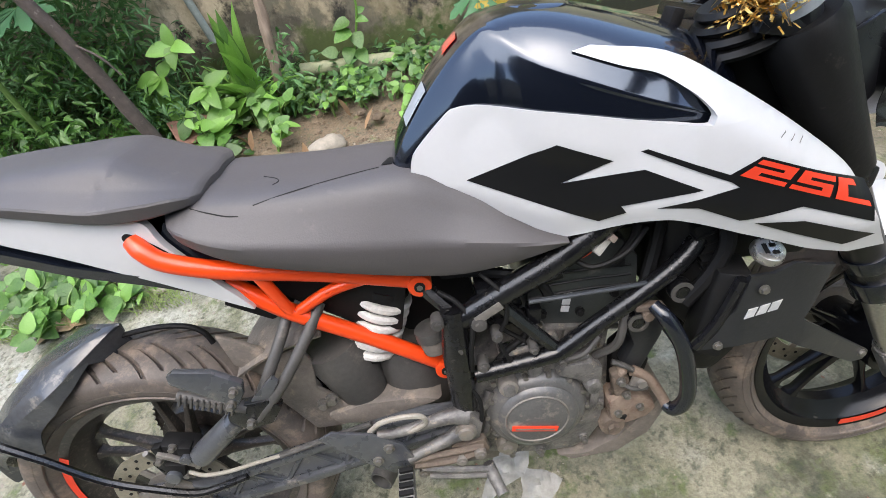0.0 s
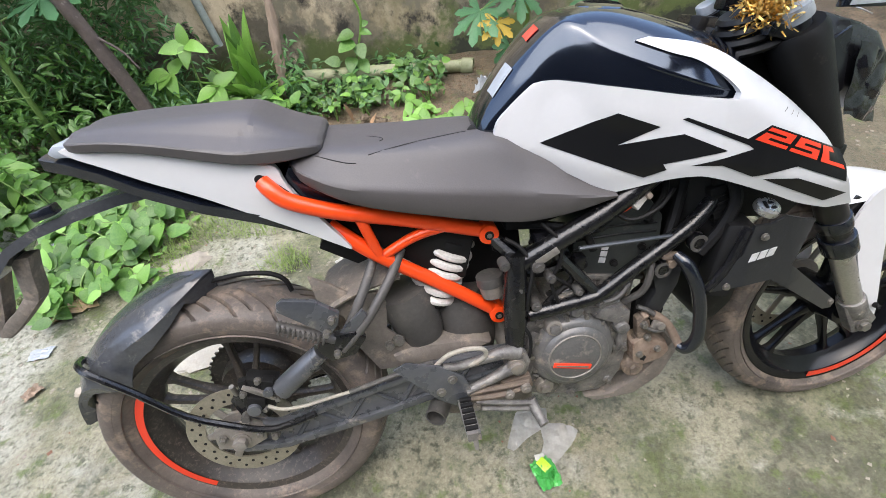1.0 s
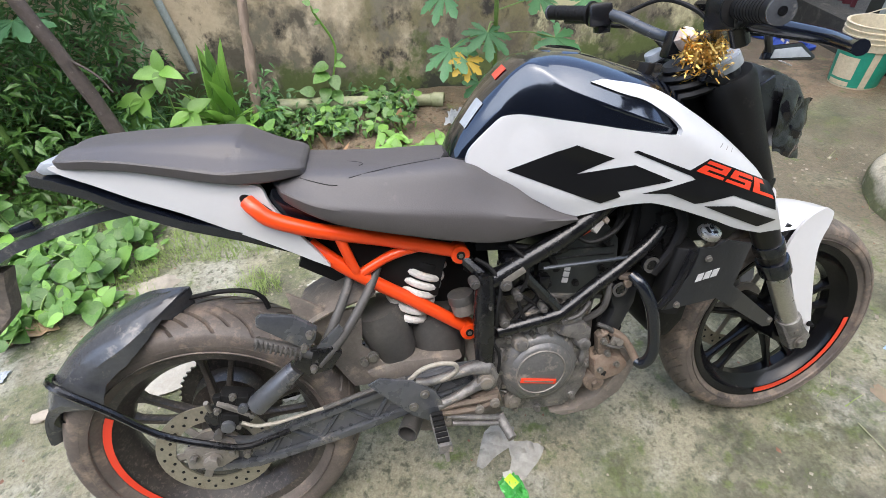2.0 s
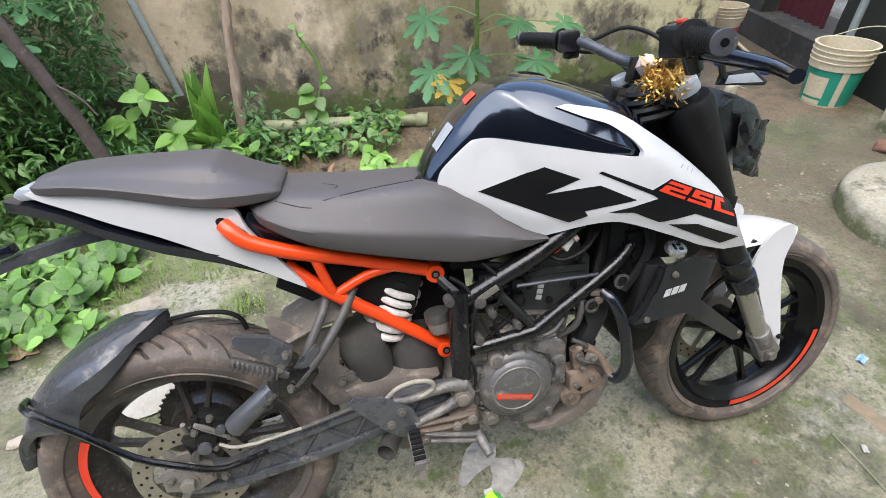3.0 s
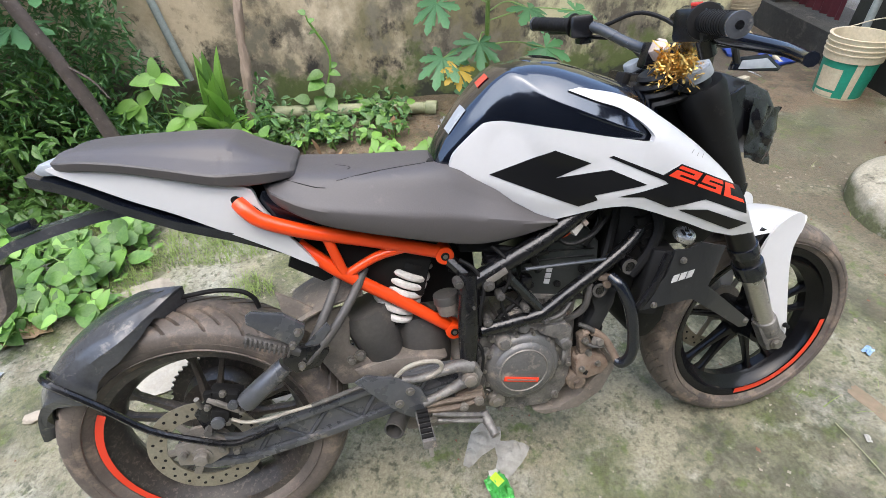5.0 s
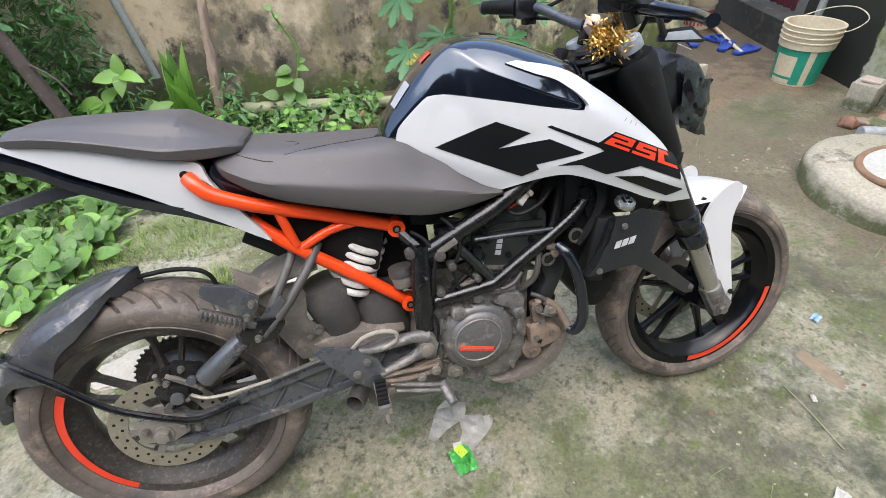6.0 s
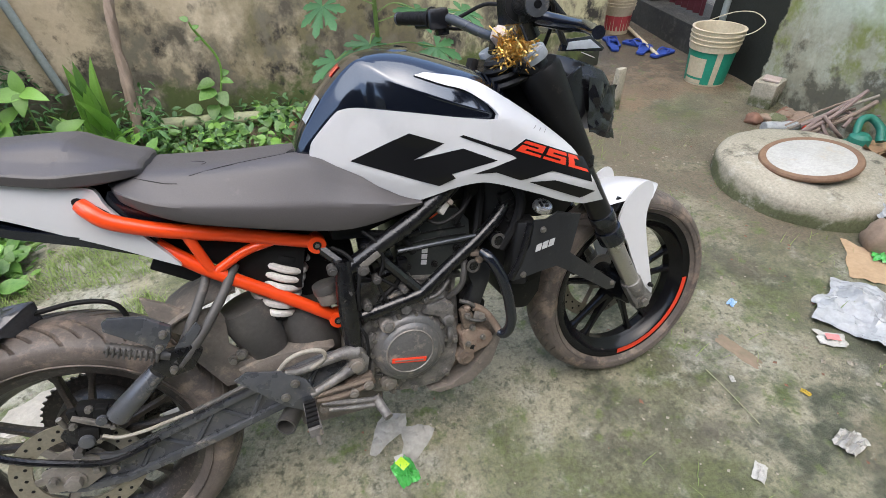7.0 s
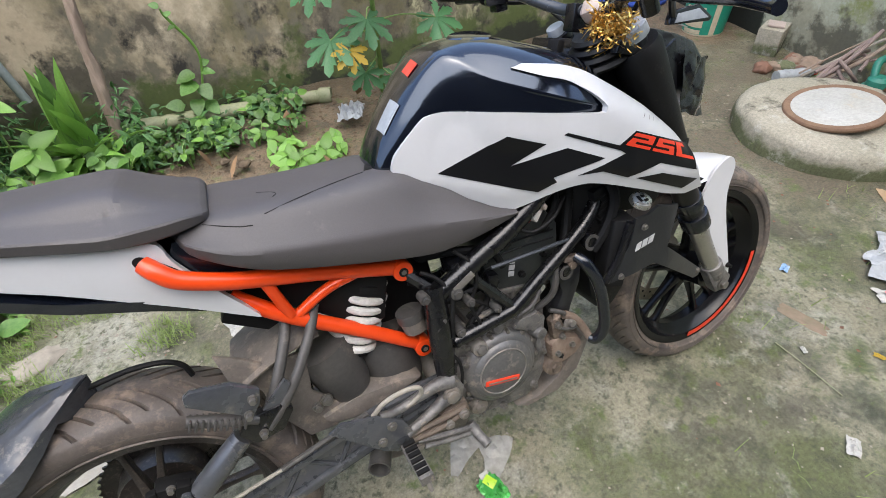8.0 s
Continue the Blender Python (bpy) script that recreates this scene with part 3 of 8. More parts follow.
part("pipe_collar", lathe([(0.041, -0.035), (0.044, -0.030), (0.044, 0.024), (0.042, 0.03), (0.031, 0.03), (0.029, 0.02), (0.029, -0.035)], seg=28, axis="z"), M_BAMBOO, pipe2).matrix_basis = Matrix.Translation((0.888, 2.050, 0.096)) @ Vector((0.44, -0.16, -0.02)).to_track_quat("Z", "Y").to_matrix().to_4x4()
part("pipe_plug", cyl((0.885, 2.051, 0.0965), (0.908, 2.043, 0.095), 0.030), M_STONE, pipe2, "grey stopper with a dark slot")
part("plug_slot", box((0.909, 2.0425, 0.095), (0.004, 0.030, 0.007), 0.001, (0, 0, -20)), M_DARK, pipe2)
stick = thing("wooden_stake", "weathered grey-brown wooden stake leaning on the wall", "stake")
bm = tube([(-0.135, 1.99, 0.03), (-0.118, 2.0, 0.16), (-0.10, 2.02, 0.30), (-0.075, 2.04, 0.45), (-0.062, 2.07, 0.60), (-0.022, 2.12, 0.82), (0.0, 2.17, 1.0), (0.03, 2.24, 1.35)], [0.030, 0.026, 0.024, 0.025, 0.022, 0.021, 0.020, 0.018], 12, 5)
for v in bm.verts:
    v.co += Vector(noise.noise_vector(Vector((v.co.x * 50, v.co.y * 50, v.co.z * 14)))) * 0.011
part("stake_body", bm, M_BARK, stick)
branch = thing("bare_branch", "dark bare branch leaning among the bushes", "branch")
bm = tube([(-0.60, 1.60, 0.03), (-0.642, 1.60, 0.378), (-0.678, 1.60, 0.607), (-0.733, 1.60, 0.846), (-0.82, 1.62, 1.10), (-0.95, 1.66, 1.45)], [0.032, 0.030, 0.028, 0.026, 0.024, 0.02], 12, 5)
for v in bm.verts:
    v.co += Vector(noise.noise_vector(v.co * 25)) * 0.005
part("branch_wood", bm, M_BARK_D, branch)
part("twig", tube([(-0.70, 1.60, 0.68), (-0.60, 1.58, 0.60), (-0.56, 1.57, 0.52)], [0.006, 0.005, 0.003], 6), M_BARK_D, branch)


# -- leaves and plants --
def leaf_mesh(name, material, length=1.0, width=0.55, droop=0.25, fold=0.18, n=6, tip=1.6, wave=0.0):
    """One leaf from its stalk along +x, folded along the midrib and drooping; unit length."""
    bm = bmesh.new()
    rows = []
    for k in range(n + 1):
        s = k / n
        w = width / 2 * (math.sin(math.pi * min(1, s ** 0.66)) ** 0.75 if 0 < s < 1 else 0.0)
        z = -droop * s * s + 0.12 * s
        rows.append([bm.verts.new((s * length, -w, z + fold * w + wave * math.sin(s * 14))), bm.verts.new((s * length, 0, z)), bm.verts.new((s * length, w, z + fold * w - wave * math.sin(s * 14)))])
    for a, b in zip(rows, rows[1:]):
        for j in (0, 1):
            bm.faces.new((a[j], b[j], b[j + 1], a[j + 1]))
    bmesh.ops.remove_doubles(bm, verts=bm.verts, dist=1e-5)
    return to_mesh(name, bm, material, 60)


def papaya_mesh(name, material):
    """A palmate leaf: seven toothed lobes round the stalk."""
    bm = bmesh.new()
    centre = bm.verts.new((0, 0, 0))
    ring = []
    lobes = 7
    for k in range(lobes):
        mid = (k - (lobes - 1) / 2) * 44
        size = (0.62, 0.82, 0.95, 1.0, 0.95, 0.82, 0.62)[k]
        for da, r in ((-22, 0.29), (-16, 0.55), (-18, 0.74), (-11, 0.70), (-9, 0.88), (0, 1.0), (9, 0.86), (11, 0.70), (18, 0.74), (16, 0.57)):
            a = radians(mid + da)
            rr = r * size
            ring.append(bm.verts.new((rr * math.cos(a), rr * math.sin(a), 0.06 * rr - 0.26 * rr * rr)))
    for a, b in zip(ring, ring[1:]):
        bm.faces.new((centre, a, b))
    bmesh.ops.recalc_face_normals(bm, faces=bm.faces)
    return to_mesh(name, bm, material, 60)


L_OVAL = [leaf_mesh("leaf", M_LEAF, width=0.74, droop=d, fold=f, n=8, wave=0.012) for d, f in ((0.15, 0.2), (0.35, 0.3), (0.05, 0.12))]
L_PALE = [leaf_mesh("leaf", M_LEAF_L, width=0.58, droop=d, fold=f, n=8, wave=0.010) for d, f in ((0.2, 0.22), (0.4, 0.3))]
L_DARK = [leaf_mesh("leaf", M_LEAF_D, width=0.42, droop=d, fold=0.25, n=4) for d in (0.2, 0.4)]
L_BLADE = [leaf_mesh("blade", m, width=0.17, droop=d, fold=0.6, n=8) for m, d in ((M_LEAF_L, 0.20), (M_LEAF_L, 0.45), (M_LEAF, 0.1))]
L_PAPAYA = papaya_mesh("papaya_leaf", M_PAPAYA)
L_PAPAYA_Y = papaya_mesh("papaya_leaf", M_LEAF_Y)


def put_leaf(me, parent, at, heading, pitch, roll, size, name="leaf"):
    o = new(name, me)
    o.parent = parent
    o.matrix_basis = Matrix.Translation(at) @ Euler((radians(roll), radians(-pitch), radians(heading)), "XYZ").to_matrix().to_4x4() @ Matrix.Scale(size, 4)
    return o


def herb(name, label, x, y, height, leaves, size, meshes, spread=0.10, stems=3, group="", lean=(0, 0), z=None):
    """A leafy plant: a few stems from one root, leaves along them."""
    z0 = ground_z(x, y) if z is None else z
    p = thing(name, label, "plant", pose(x, y, z0 - 0.01), group)
    lines = []
    for s in range(stems):
        a, r = rand(0, 2 * math.pi), spread * rand(0.3, 1.0)
        top = np.array((lean[0] + r * math.cos(a), lean[1] + r * math.sin(a), height * rand(0.65, 1.0)))
        mid = top * 0.5 + np.array((rand(-0.02, 0.02), rand(-0.02, 0.02), 0.03))
        pts = curve([(0, 0, 0), tuple(mid), tuple(top)], 6)
        lines.append(pts)
        part("stem", tube([tuple(q) for q in pts[::3]], [0.004, 0.003, 0.002], 6, 3), M_STEM, p)
    for k in range(leaves):
        pts = lines[k % stems]
        f = 0.25 + 0.75 * ((k // stems) + 1) / (leaves / stems + 0.001)
        q = pts[min(len(pts) - 1, int(f * (len(pts) - 1)))]
        h = rand(0, 360)
        put_leaf(random.choice(meshes), p, tuple(q), h, 26 * math.sin(radians(h)) + rand(-20, 22), 26 * math.cos(radians(h)) + rand(-22, 22), size * rand(0.55, 1.1))
    return p


def herbs(count, xr, yr, label, height, leaves, size, meshes, group, name="weed", **kw):
    for _ in range(count):
        herb(name, label, rand(*xr), rand(*yr), height * rand(0.6, 1.2), leaves, size * rand(0.8, 1.2), meshes, group=group, **kw)


spiky = thing("lily_plant", "tall strap-leaved green plant growing by the wall", "plant", pose(-0.27, 2.0, ground_z(-0.27, 2.0)))
for k in range(11):
    put_leaf(L_BLADE[k % 3], spiky, (-0.03 + 0.0075 * k, rand(-0.02, 0.02), 0.0), (90 if k % 2 else 270) + rand(-30, 30), rand(78, 88), rand(-14, 14), rand(0.34, 0.50), "blade")
for k in range(14):
    put_leaf(L_BLADE[1], spiky, (rand(-0.03, 0.03), rand(-0.03, 0.02), 0.0), 150 + 240 * k / 14 + rand(-10, 10), rand(42, 64), rand(-20, 20), rand(0.24, 0.38), "blade")
pale = thing("broadleaf_herb", "light green broad-leaved herb beside the lily", "plant", pose(-0.47, 1.86, ground_z(-0.47, 1.86)))
for top, heads in (((0.02, -0.01, 0.44), ((200, 0.17, 10), (330, 0.16, 15), (90, 0.14, 35), (265, 0.15, -5))), ((-0.10, -0.02, 0.33), ((190, 0.19, -8), (280, 0.16, -12), (20, 0.15, 15), (235, 0.14, 5))), ((0.08, -0.04, 0.24), ((300, 0.18, -10), (210, 0.16, -8), (20, 0.18, 5), (255, 0.15, -20))), ((-0.04, -0.06, 0.16), ((240, 0.15, -5), (300, 0.15, -10), (190, 0.16, 0))), ((-0.13, 0.0, 0.22), ((200, 0.15, 0), (270, 0.15, -10), (320, 0.14, 5), (150, 0.13, 10))), ((0.10, -0.06, 0.14), ((220, 0.15, -5), (310, 0.16, -10), (10, 0.14, 5)))):
    part("stem", tube([(0, 0, 0), (top[0] * 0.4, top[1] * 0.5, top[2] * 0.55), top], [0.005, 0.004, 0.003], 6), M_STEM, pale)
    for h, sz, pt in heads:
        put_leaf(random.choice(L_PALE), pale, top, h, 42 * math.sin(radians(h)) + pt * 0.5 + 10, 42 * math.cos(radians(h)) + rand(-10, 10), sz * 0.70)
herb("broadleaf_herb", "light green broad-leaved herb below the pipe", -0.40, 1.72, 0.20, 12, 0.11, L_PALE, 0.12, 4)
vine = thing("climbing_vine", "single climbing vine with broad leaves against the wall", "plant")
part("stem", tube([(0.25, 2.10, 0.08), (0.285, 2.14, 0.20), (0.325, 2.16, 0.30), (0.352, 2.17, 0.40), (0.340, 2.18, 0.47), (0.305, 2.18, 0.54), (0.275, 2.18, 0.60), (0.268, 2.18, 0.63)], [0.006, 0.006, 0.006, 0.006, 0.007, 0.007, 0.006, 0.004], 8), M_LEAF_L, vine, "bright green climbing stem")
for q, h, sz in (((0.30, 2.15, 0.33), 195, 0.13), ((0.29, 2.14, 0.30), 215, 0.15), ((0.31, 2.14, 0.28), 285, 0.13), ((0.30, 2.13, 0.20), 300, 0.13), ((0.27, 2.12, 0.22), 250, 0.13), ((0.33, 2.16, 0.33), 340, 0.09), ((0.34, 2.17, 0.36), 20, 0.07), ((0.30, 2.17, 0.55), 190, 0.05), ((0.275, 2.17, 0.60), 20, 0.05), ((0.27, 2.17, 0.64), 170, 0.06), ((0.20, 2.13, 0.20), 180, 0.12), ((0.27, 2.12, 0.15), 250, 0.12), ((0.34, 2.13, 0.15), 310, 0.11)):
    put_leaf(random.choice(L_OVAL), vine, q, h, 40 * math.sin(radians(h)) + rand(-5, 15), 40 * math.cos(radians(h)) + rand(-12, 12), sz * 0.75)
herbs(28, (-0.2, 0.70), (1.78, 2.12), "low green weed in the soil bed by the wall", 0.12, 13, 0.060, L_OVAL + L_DARK + L_PALE[:1], "weeds along the wall", spread=0.08)
herbs(16, (-0.95, -0.1), (1.45, 1.95), "leafy green weed at the edge of the bushes", 0.20, 14, 0.095, L_OVAL + L_PALE, "weeds by the bushes")
herbs(8, (0.55, 0.80), (1.52, 1.72), "bright young lettuce-like weed beside the tank", 0.10, 14, 0.085, L_PALE, "bright seedlings", spread=0.07)
herbs(14, (-1.35, -0.62), (0.85, 1.55), "low broad-leaved creeper on the ground", 0.12, 13, 0.085, L_OVAL + L_PALE[:1], "creepers on the ground", name="creeper", spread=0.14)
herbs(5, (-1.05, -0.85), (0.72, 0.98), "low broad-leaved creeper on the ground", 0.10, 10, 0.085, L_OVAL + L_OVAL[:1] + L_PALE[:1], "creepers on the ground", name="creeper", spread=0.12)
herbs(9, (-1.0, -0.62), (0.74, 1.05), "broad-leaved bright creeper on the ground", 0.10, 11, 0.085, L_OVAL + L_OVAL[:1] + L_PALE[:1], "creepers on the ground", name="creeper", spread=0.14)
herbs(8, (-0.95, -0.45), (1.08, 1.35), "broad-leaved bright creeper on the ground", 0.11, 10, 0.08, L_OVAL + L_OVAL[:1] + L_PALE[:1], "creepers on the ground", name="creeper", spread=0.12)
herbs(6, (-1.5, -1.0), (1.15, 1.6), "tall leafy weed in front of the bushes", 0.42, 18, 0.10, L_PALE + L_OVAL, "weeds by the bushes", spread=0.16)
runner = thing("creeper_stalk", "thick pale green creeper stalk along the ground", "plant")
part("stem", tube([(-0.80, 0.83, 0.03), (-0.68, 1.02, 0.06), (-0.56, 1.22, 0.075), (-0.42, 1.38, 0.05)], [0.012, 0.011, 0.010, 0.007], 8), M_STEM, runner)
pap = thing("papaya_plant", "young papaya plant with large lobed leaves by the wall", "plant", pose(1.22, 2.05, 0.03))
part("trunk", tube([(-0.02, -0.05, 0), (-0.06, -0.20, 0.30), (-0.10, -0.34, 0.64), (-0.10, -0.37, 1.15)], [0.016, 0.013, 0.011, 0.009], 10), M_STEM, pap)
for (dx, dy, dz), h, pt, sz, me in (((-0.15, -0.37, 0.52), 262, -28, 0.155, L_PAPAYA), ((-0.325, -0.35, 0.460), 236, -35, 0.165, L_PAPAYA), ((0.20, -0.35, 0.455), 300, -38, 0.165, L_PAPAYA), ((0.09, -0.37, 0.650), 285, -20, 0.16, L_PAPAYA),
                                    ((-0.268, -0.42, 0.425), 262, -48, 0.105, L_PAPAYA_Y), ((-0.34, -0.33, 0.700), 225, -40, 0.15, L_PAPAYA), ((0.02, -0.20, 0.16), 268, -55, 0.13, L_PAPAYA), ((-0.16, -0.25, 0.24), 245, -60, 0.12, L_PAPAYA), ((0.36, -0.30, 0.60), 320, -25, 0.16, L_PAPAYA),
                                    ((-0.12, -0.45, 0.92), 270, -10, 0.18, L_PAPAYA), ((0.12, -0.35, 0.98), 300, 0, 0.18, L_PAPAYA), ((-0.36, -0.36, 0.95), 215, -10, 0.17, L_PAPAYA)):
    put_leaf(me, pap, (dx, dy, dz), h, pt, rand(-15, 15), sz)
    part("leaf_stalk", tube([(-0.02 - 0.125 * dz, -0.05 - 0.45 * dz, dz * 0.9 + 0.06), (dx * 0.5 - 0.05, dy * 0.5 - 0.15, dz * 0.97 + 0.05), (dx, dy, dz)], 0.0035, 6), M_STEM, pap)
pap2 = thing("papaya_sapling", "papaya leaves hanging over the dark bushes", "plant", pose(-1.0, 1.62, 0.0))
part("trunk", tube([(-0.15, 0.1, 0), (-0.1, 0.05, 0.6), (-0.05, 0, 1.2)], [0.014, 0.012, 0.008], 8), M_STEM, pap2)
for (dx, dy, dz), h, sz in (((0.18, 0.05, 0.80), 300, 0.17), ((0.0, 0.1, 0.95), 250, 0.16), ((0.26, 0.2, 0.92), 330, 0.17), ((-0.15, 0.0, 0.7), 220, 0.15), ((0.1, -0.05, 1.05), 280, 0.18), ((-0.25, -0.1, 0.5), 240, 0.15)):
    put_leaf(L_PAPAYA, pap2, (dx, dy, dz), h, rand(-25, 5), rand(-15, 15), sz)
    part("leaf_stalk", tube([(-0.08, 0.03, dz * 0.9), (dx, dy, dz)], 0.003, 6), M_STEM, pap2)


def leaf_mass(name, label, n, box_lo, box_hi, size, material, keep=None, width=0.42):
    """Many small leaves that nobody could count, joined."""
    verts, faces = [], []
    for _ in range(n):
        c = np.array([rand(a, b) for a, b in zip(box_lo, box_hi)])
        if keep and not keep(c):
            continue
        m = np.array(Euler((rand(-0.6, 0.6), rand(-0.3, 0.9), rand(0, 6.28))).to_matrix()) * size * rand(0.6, 1.3)
        i = len(verts)
        for q in ((0, 0, 0), (0.25, -width * 0.42, 0.04), (0.6, -width * 0.45, 0.0), (1, 0, -0.2), (0.6, width * 0.45, 0.0), (0.25, width * 0.42, 0.04), (0.45, 0, -0.04)):
            verts.append(tuple(c + m @ np.array(q)))
        faces += [(i, i + 1, i + 6), (i + 1, i + 2, i + 6), (i + 2, i + 3, i + 6), (i + 3, i + 4, i + 6), (i + 4, i + 5, i + 6), (i + 5, i, i + 6)]
    me = bpy.data.meshes.new(name)
    me.from_pydata(verts, [], faces)
    me.materials.append(material)
    return tagged(new(name, me), label, "foliage", kind="stuff")


def bush(c):
    return noise.fractal(Vector(c) * 3.0, 0.9, 2.0, 3) > -0.25 and not (c[0] > -0.60 and c[1] > 1.90 and c[2] > 0.45 + 0.4 * noise.noise(Vector(c) * 5))


leaf_mass("undergrowth", "dense dark green undergrowth in the shade by the wall", 20000, (-2.6, 1.72, 0.02), (-0.46, 2.26, 1.2), 0.058, M_LEAF_D, bush, 0.26)
leaf_mass("undergrowth", "mid-green leaves among the dark undergrowth", 2600, (-2.4, 1.70, 0.02), (-0.62, 2.0, 0.60), 0.055, M_LEAF, bush, 0.36)
leaf_mass("undergrowth", "lighter-coloured leaves in front of the dark undergrowth", 700, (-2.2, 1.55, 0.02), (-0.75, 1.72, 0.40), 0.055, M_LEAF, bush, 0.5)
leaf_mass("ground_cover", "small mixed weeds in the soil bed", 600, (-0.55, 1.80, 0.05), (0.72, 2.22, 0.15), 0.04, M_LEAF, None, 0.5)
leaf_mass("ground_cover", "small dark weeds in the soil bed", 950, (-0.55, 1.85, 0.05), (0.74, 2.25, 0.20), 0.045, M_LEAF_D, lambda c: noise.noise(Vector((c[0] * 5, c[1] * 5, 2.0))) > -0.25, 0.5)
leaf_mass("ground_cover", "dark fern-like weeds round the lily", 900, (-0.62, 1.82, 0.05), (0.02, 2.25, 0.42), 0.06, M_LEAF_D, lambda c: c[2] < 0.26 + 0.35 * noise.noise(Vector((c[0] * 6, c[1] * 6, 7.0))), 0.3)
leaf_mass("ground_cover", "small mixed weeds at the foot of the bushes", 1000, (-1.7, 1.35, 0.01), (-0.3, 1.85, 0.13), 0.055, M_LEAF, None, 0.5)
leaf_mass("ground_cover", "small pale weeds in the yard corner", 500, (-1.5, 0.8, 0.005), (-0.45, 1.6, 0.05), 0.04, M_LEAF_L, None, 0.5)


def blades(name, label, n, centre_fn, material):
    verts, faces = [], []
    for _ in range(n):
        x, y = centre_fn()
        h, a, w, l = rand(0.015, 0.06), rand(0, 6.28), rand(0.0008, 0.0019), rand(0.4, 1.5)
        z = ground_z(x, y) - 0.002
        i = len(verts)
        cx, sx = math.cos(a), math.sin(a)
        verts += [(x - w * sx, y + w * cx, z), (x + w * sx, y - w * cx, z), (x + l * h * 0.4 * cx + w * 0.7 * sx, y + l * h * 0.4 * sx - w * 0.7 * cx, z + h * 0.6), (x + l * h * 0.4 * cx - w * 0.7 * sx, y + l * h * 0.4 * sx + w * 0.7 * cx, z + h * 0.6), (x + l * h * cx, y + l * h * sx, z + h)]
        faces += [(i, i + 1, i + 2, i + 3), (i + 3, i + 2, i + 4)]
    me = bpy.data.meshes.new(name)
    me.from_pydata(verts, [], faces)
    me.materials.append(material)
    return tagged(new(name, me), label, "grass", kind="stuff")


def patchy(xr, yr, cut=0.05, freq=3.0):
    def pick():
        for _ in range(40):
            x, y = rand(*xr), rand(*yr)
            if noise.noise(Vector((x * freq, y * freq, 4.0))) > cut:
                return x, y
        return x, y
    return pick


blades("grass", "short sparse grass on the yard soil", 6500, patchy((-1.7, 0.25), (0.75, 1.45)), M_GRASS)
blades("grass", "tiny grass in the yard's cracks", 160, patchy((1.2, 2.6), (-0.6, 1.3), 0.22, 4.0), M_GRASS)


def crumbs(name, label, n, xr, yr, size, material, density=None, cut=-1.0):
    """Small stones or scraps, joined: too many to count."""
    verts, faces = [], []
    for _ in range(n):
        x, y = rand(*xr), rand(*yr)
        if density and noise.noise(Vector((x * density, y * density, 9.0))) < cut:
            continue
        s = size * rand(0.35, 1.0) ** 1.5
        z = ground_z(x, y) + s * 0.18
        i = len(verts)
        for q in ((1, 0, 0), (-1, 0, 0), (0, 1, 0), (0, -1, 0), (0, 0, 0.7), (0, 0, -0.5)):
            verts.append((x + s * (q[0] + rand(-0.3, 0.3)), y + s * (q[1] + rand(-0.3, 0.3)), z + s * 0.6 * q[2]))
        faces += [(i, i + 2, i + 4), (i + 2, i + 1, i + 4), (i + 1, i + 3, i + 4), (i + 3, i, i + 4), (i + 2, i, i + 5), (i + 1, i + 2, i + 5), (i + 3, i + 1, i + 5), (i, i + 3, i + 5)]
    me = bpy.data.meshes.new(name)
    me.from_pydata(verts, [], faces)
    me.materials.append(material)
    return tagged(new(name, me), label, "gravel", kind="stuff")


crumbs("gravel", "pale crumbs of mortar in the yard corner", 1500, (-1.1, 0.6), (0.2, 1.6), 0.008, M_STONE, 2.0, -0.1)
crumbs("gravel", "small pale stones scattered on the concrete", 420, (1.0, 2.7), (-0.9, 1.4), 0.006, M_STONE, 2.0, -0.1)
crumbs("gravel", "fine grit on the concrete", 900, (-1.2, 1.6), (-0.7, 1.2), 0.004, M_STONE, 2.0, 0.0)
crumbs("gravel", "clods and stones in the soil bed", 1300, (-0.7, 1.3), (1.45, 2.1), 0.014, M_SOIL)
crumbs("gravel", "brown crumbs and bits of brick", 500, (-0.8, 2.7), (-0.6, 1.7), 0.008, M_BRICK, 2.5, 0.1)
crumbs("litter", "scraps and dry bits on the ground", 420, (1.9, 3.2), (-0.6, 1.1), 0.012, M_LITTER, 2.0, 0.0)


# -- loose things --
def stone(name, label, category, c, s, material, rot=0.0, seed=1.0, group="", rough_=0.22):
    o = thing(name, label, category, pose(*c, 0, 0, rot), group)
    bm = bmesh.new()
    bmesh.ops.create_icosphere(bm, subdivisions=3, radius=1)
    for v in bm.verts:
        v.co *= 1 + rough_ * 1.5 * noise.fractal(v.co * 1.3 + Vector((seed * 7.1, 0, 0)), 0.7, 2.2, 5)
        v.co = Vector((v.co.x * s[0], v.co.y * s[1], max(v.co.z, -0.6) * s[2]))
    part("rock", bm, material, o, sharp=70)
    return o


stone("flat_stone", "flat pale stone half buried in the grass", "stone", (-0.465, 0.900, 0.006), (0.095, 0.060, 0.020), M_STONE, 25, 1)
for label, c, sz, r in (("broken pale slab piece behind the rear wheel", (-0.31, 0.46, 0.004), (0.10, 0.075, 0.012), 15), ("broken pale slab piece lying flat on the concrete", (-0.13, 0.475, 0.004), (0.075, 0.05, 0.010), 60), ("small pale slab chip under the motorcycle", (0.065, 0.335, 0.004), (0.055, 0.045, 0.009), 100)):
    stone("flat_stone", label, "stone", c, sz, M_CHIP, r, 50 + r, "broken slab pieces")
stone("flat_stone", "flat pale stone near the creeper", "stone", (-0.66, 0.40, 0.006), (0.030, 0.022, 0.009), M_STONE, 5, 2)
stone("flat_stone", "pale stone in the soil beside the seat", "stone", (0.115, 1.53, 0.035), (0.085, 0.065, 0.045), M_STONE, 40, 3)
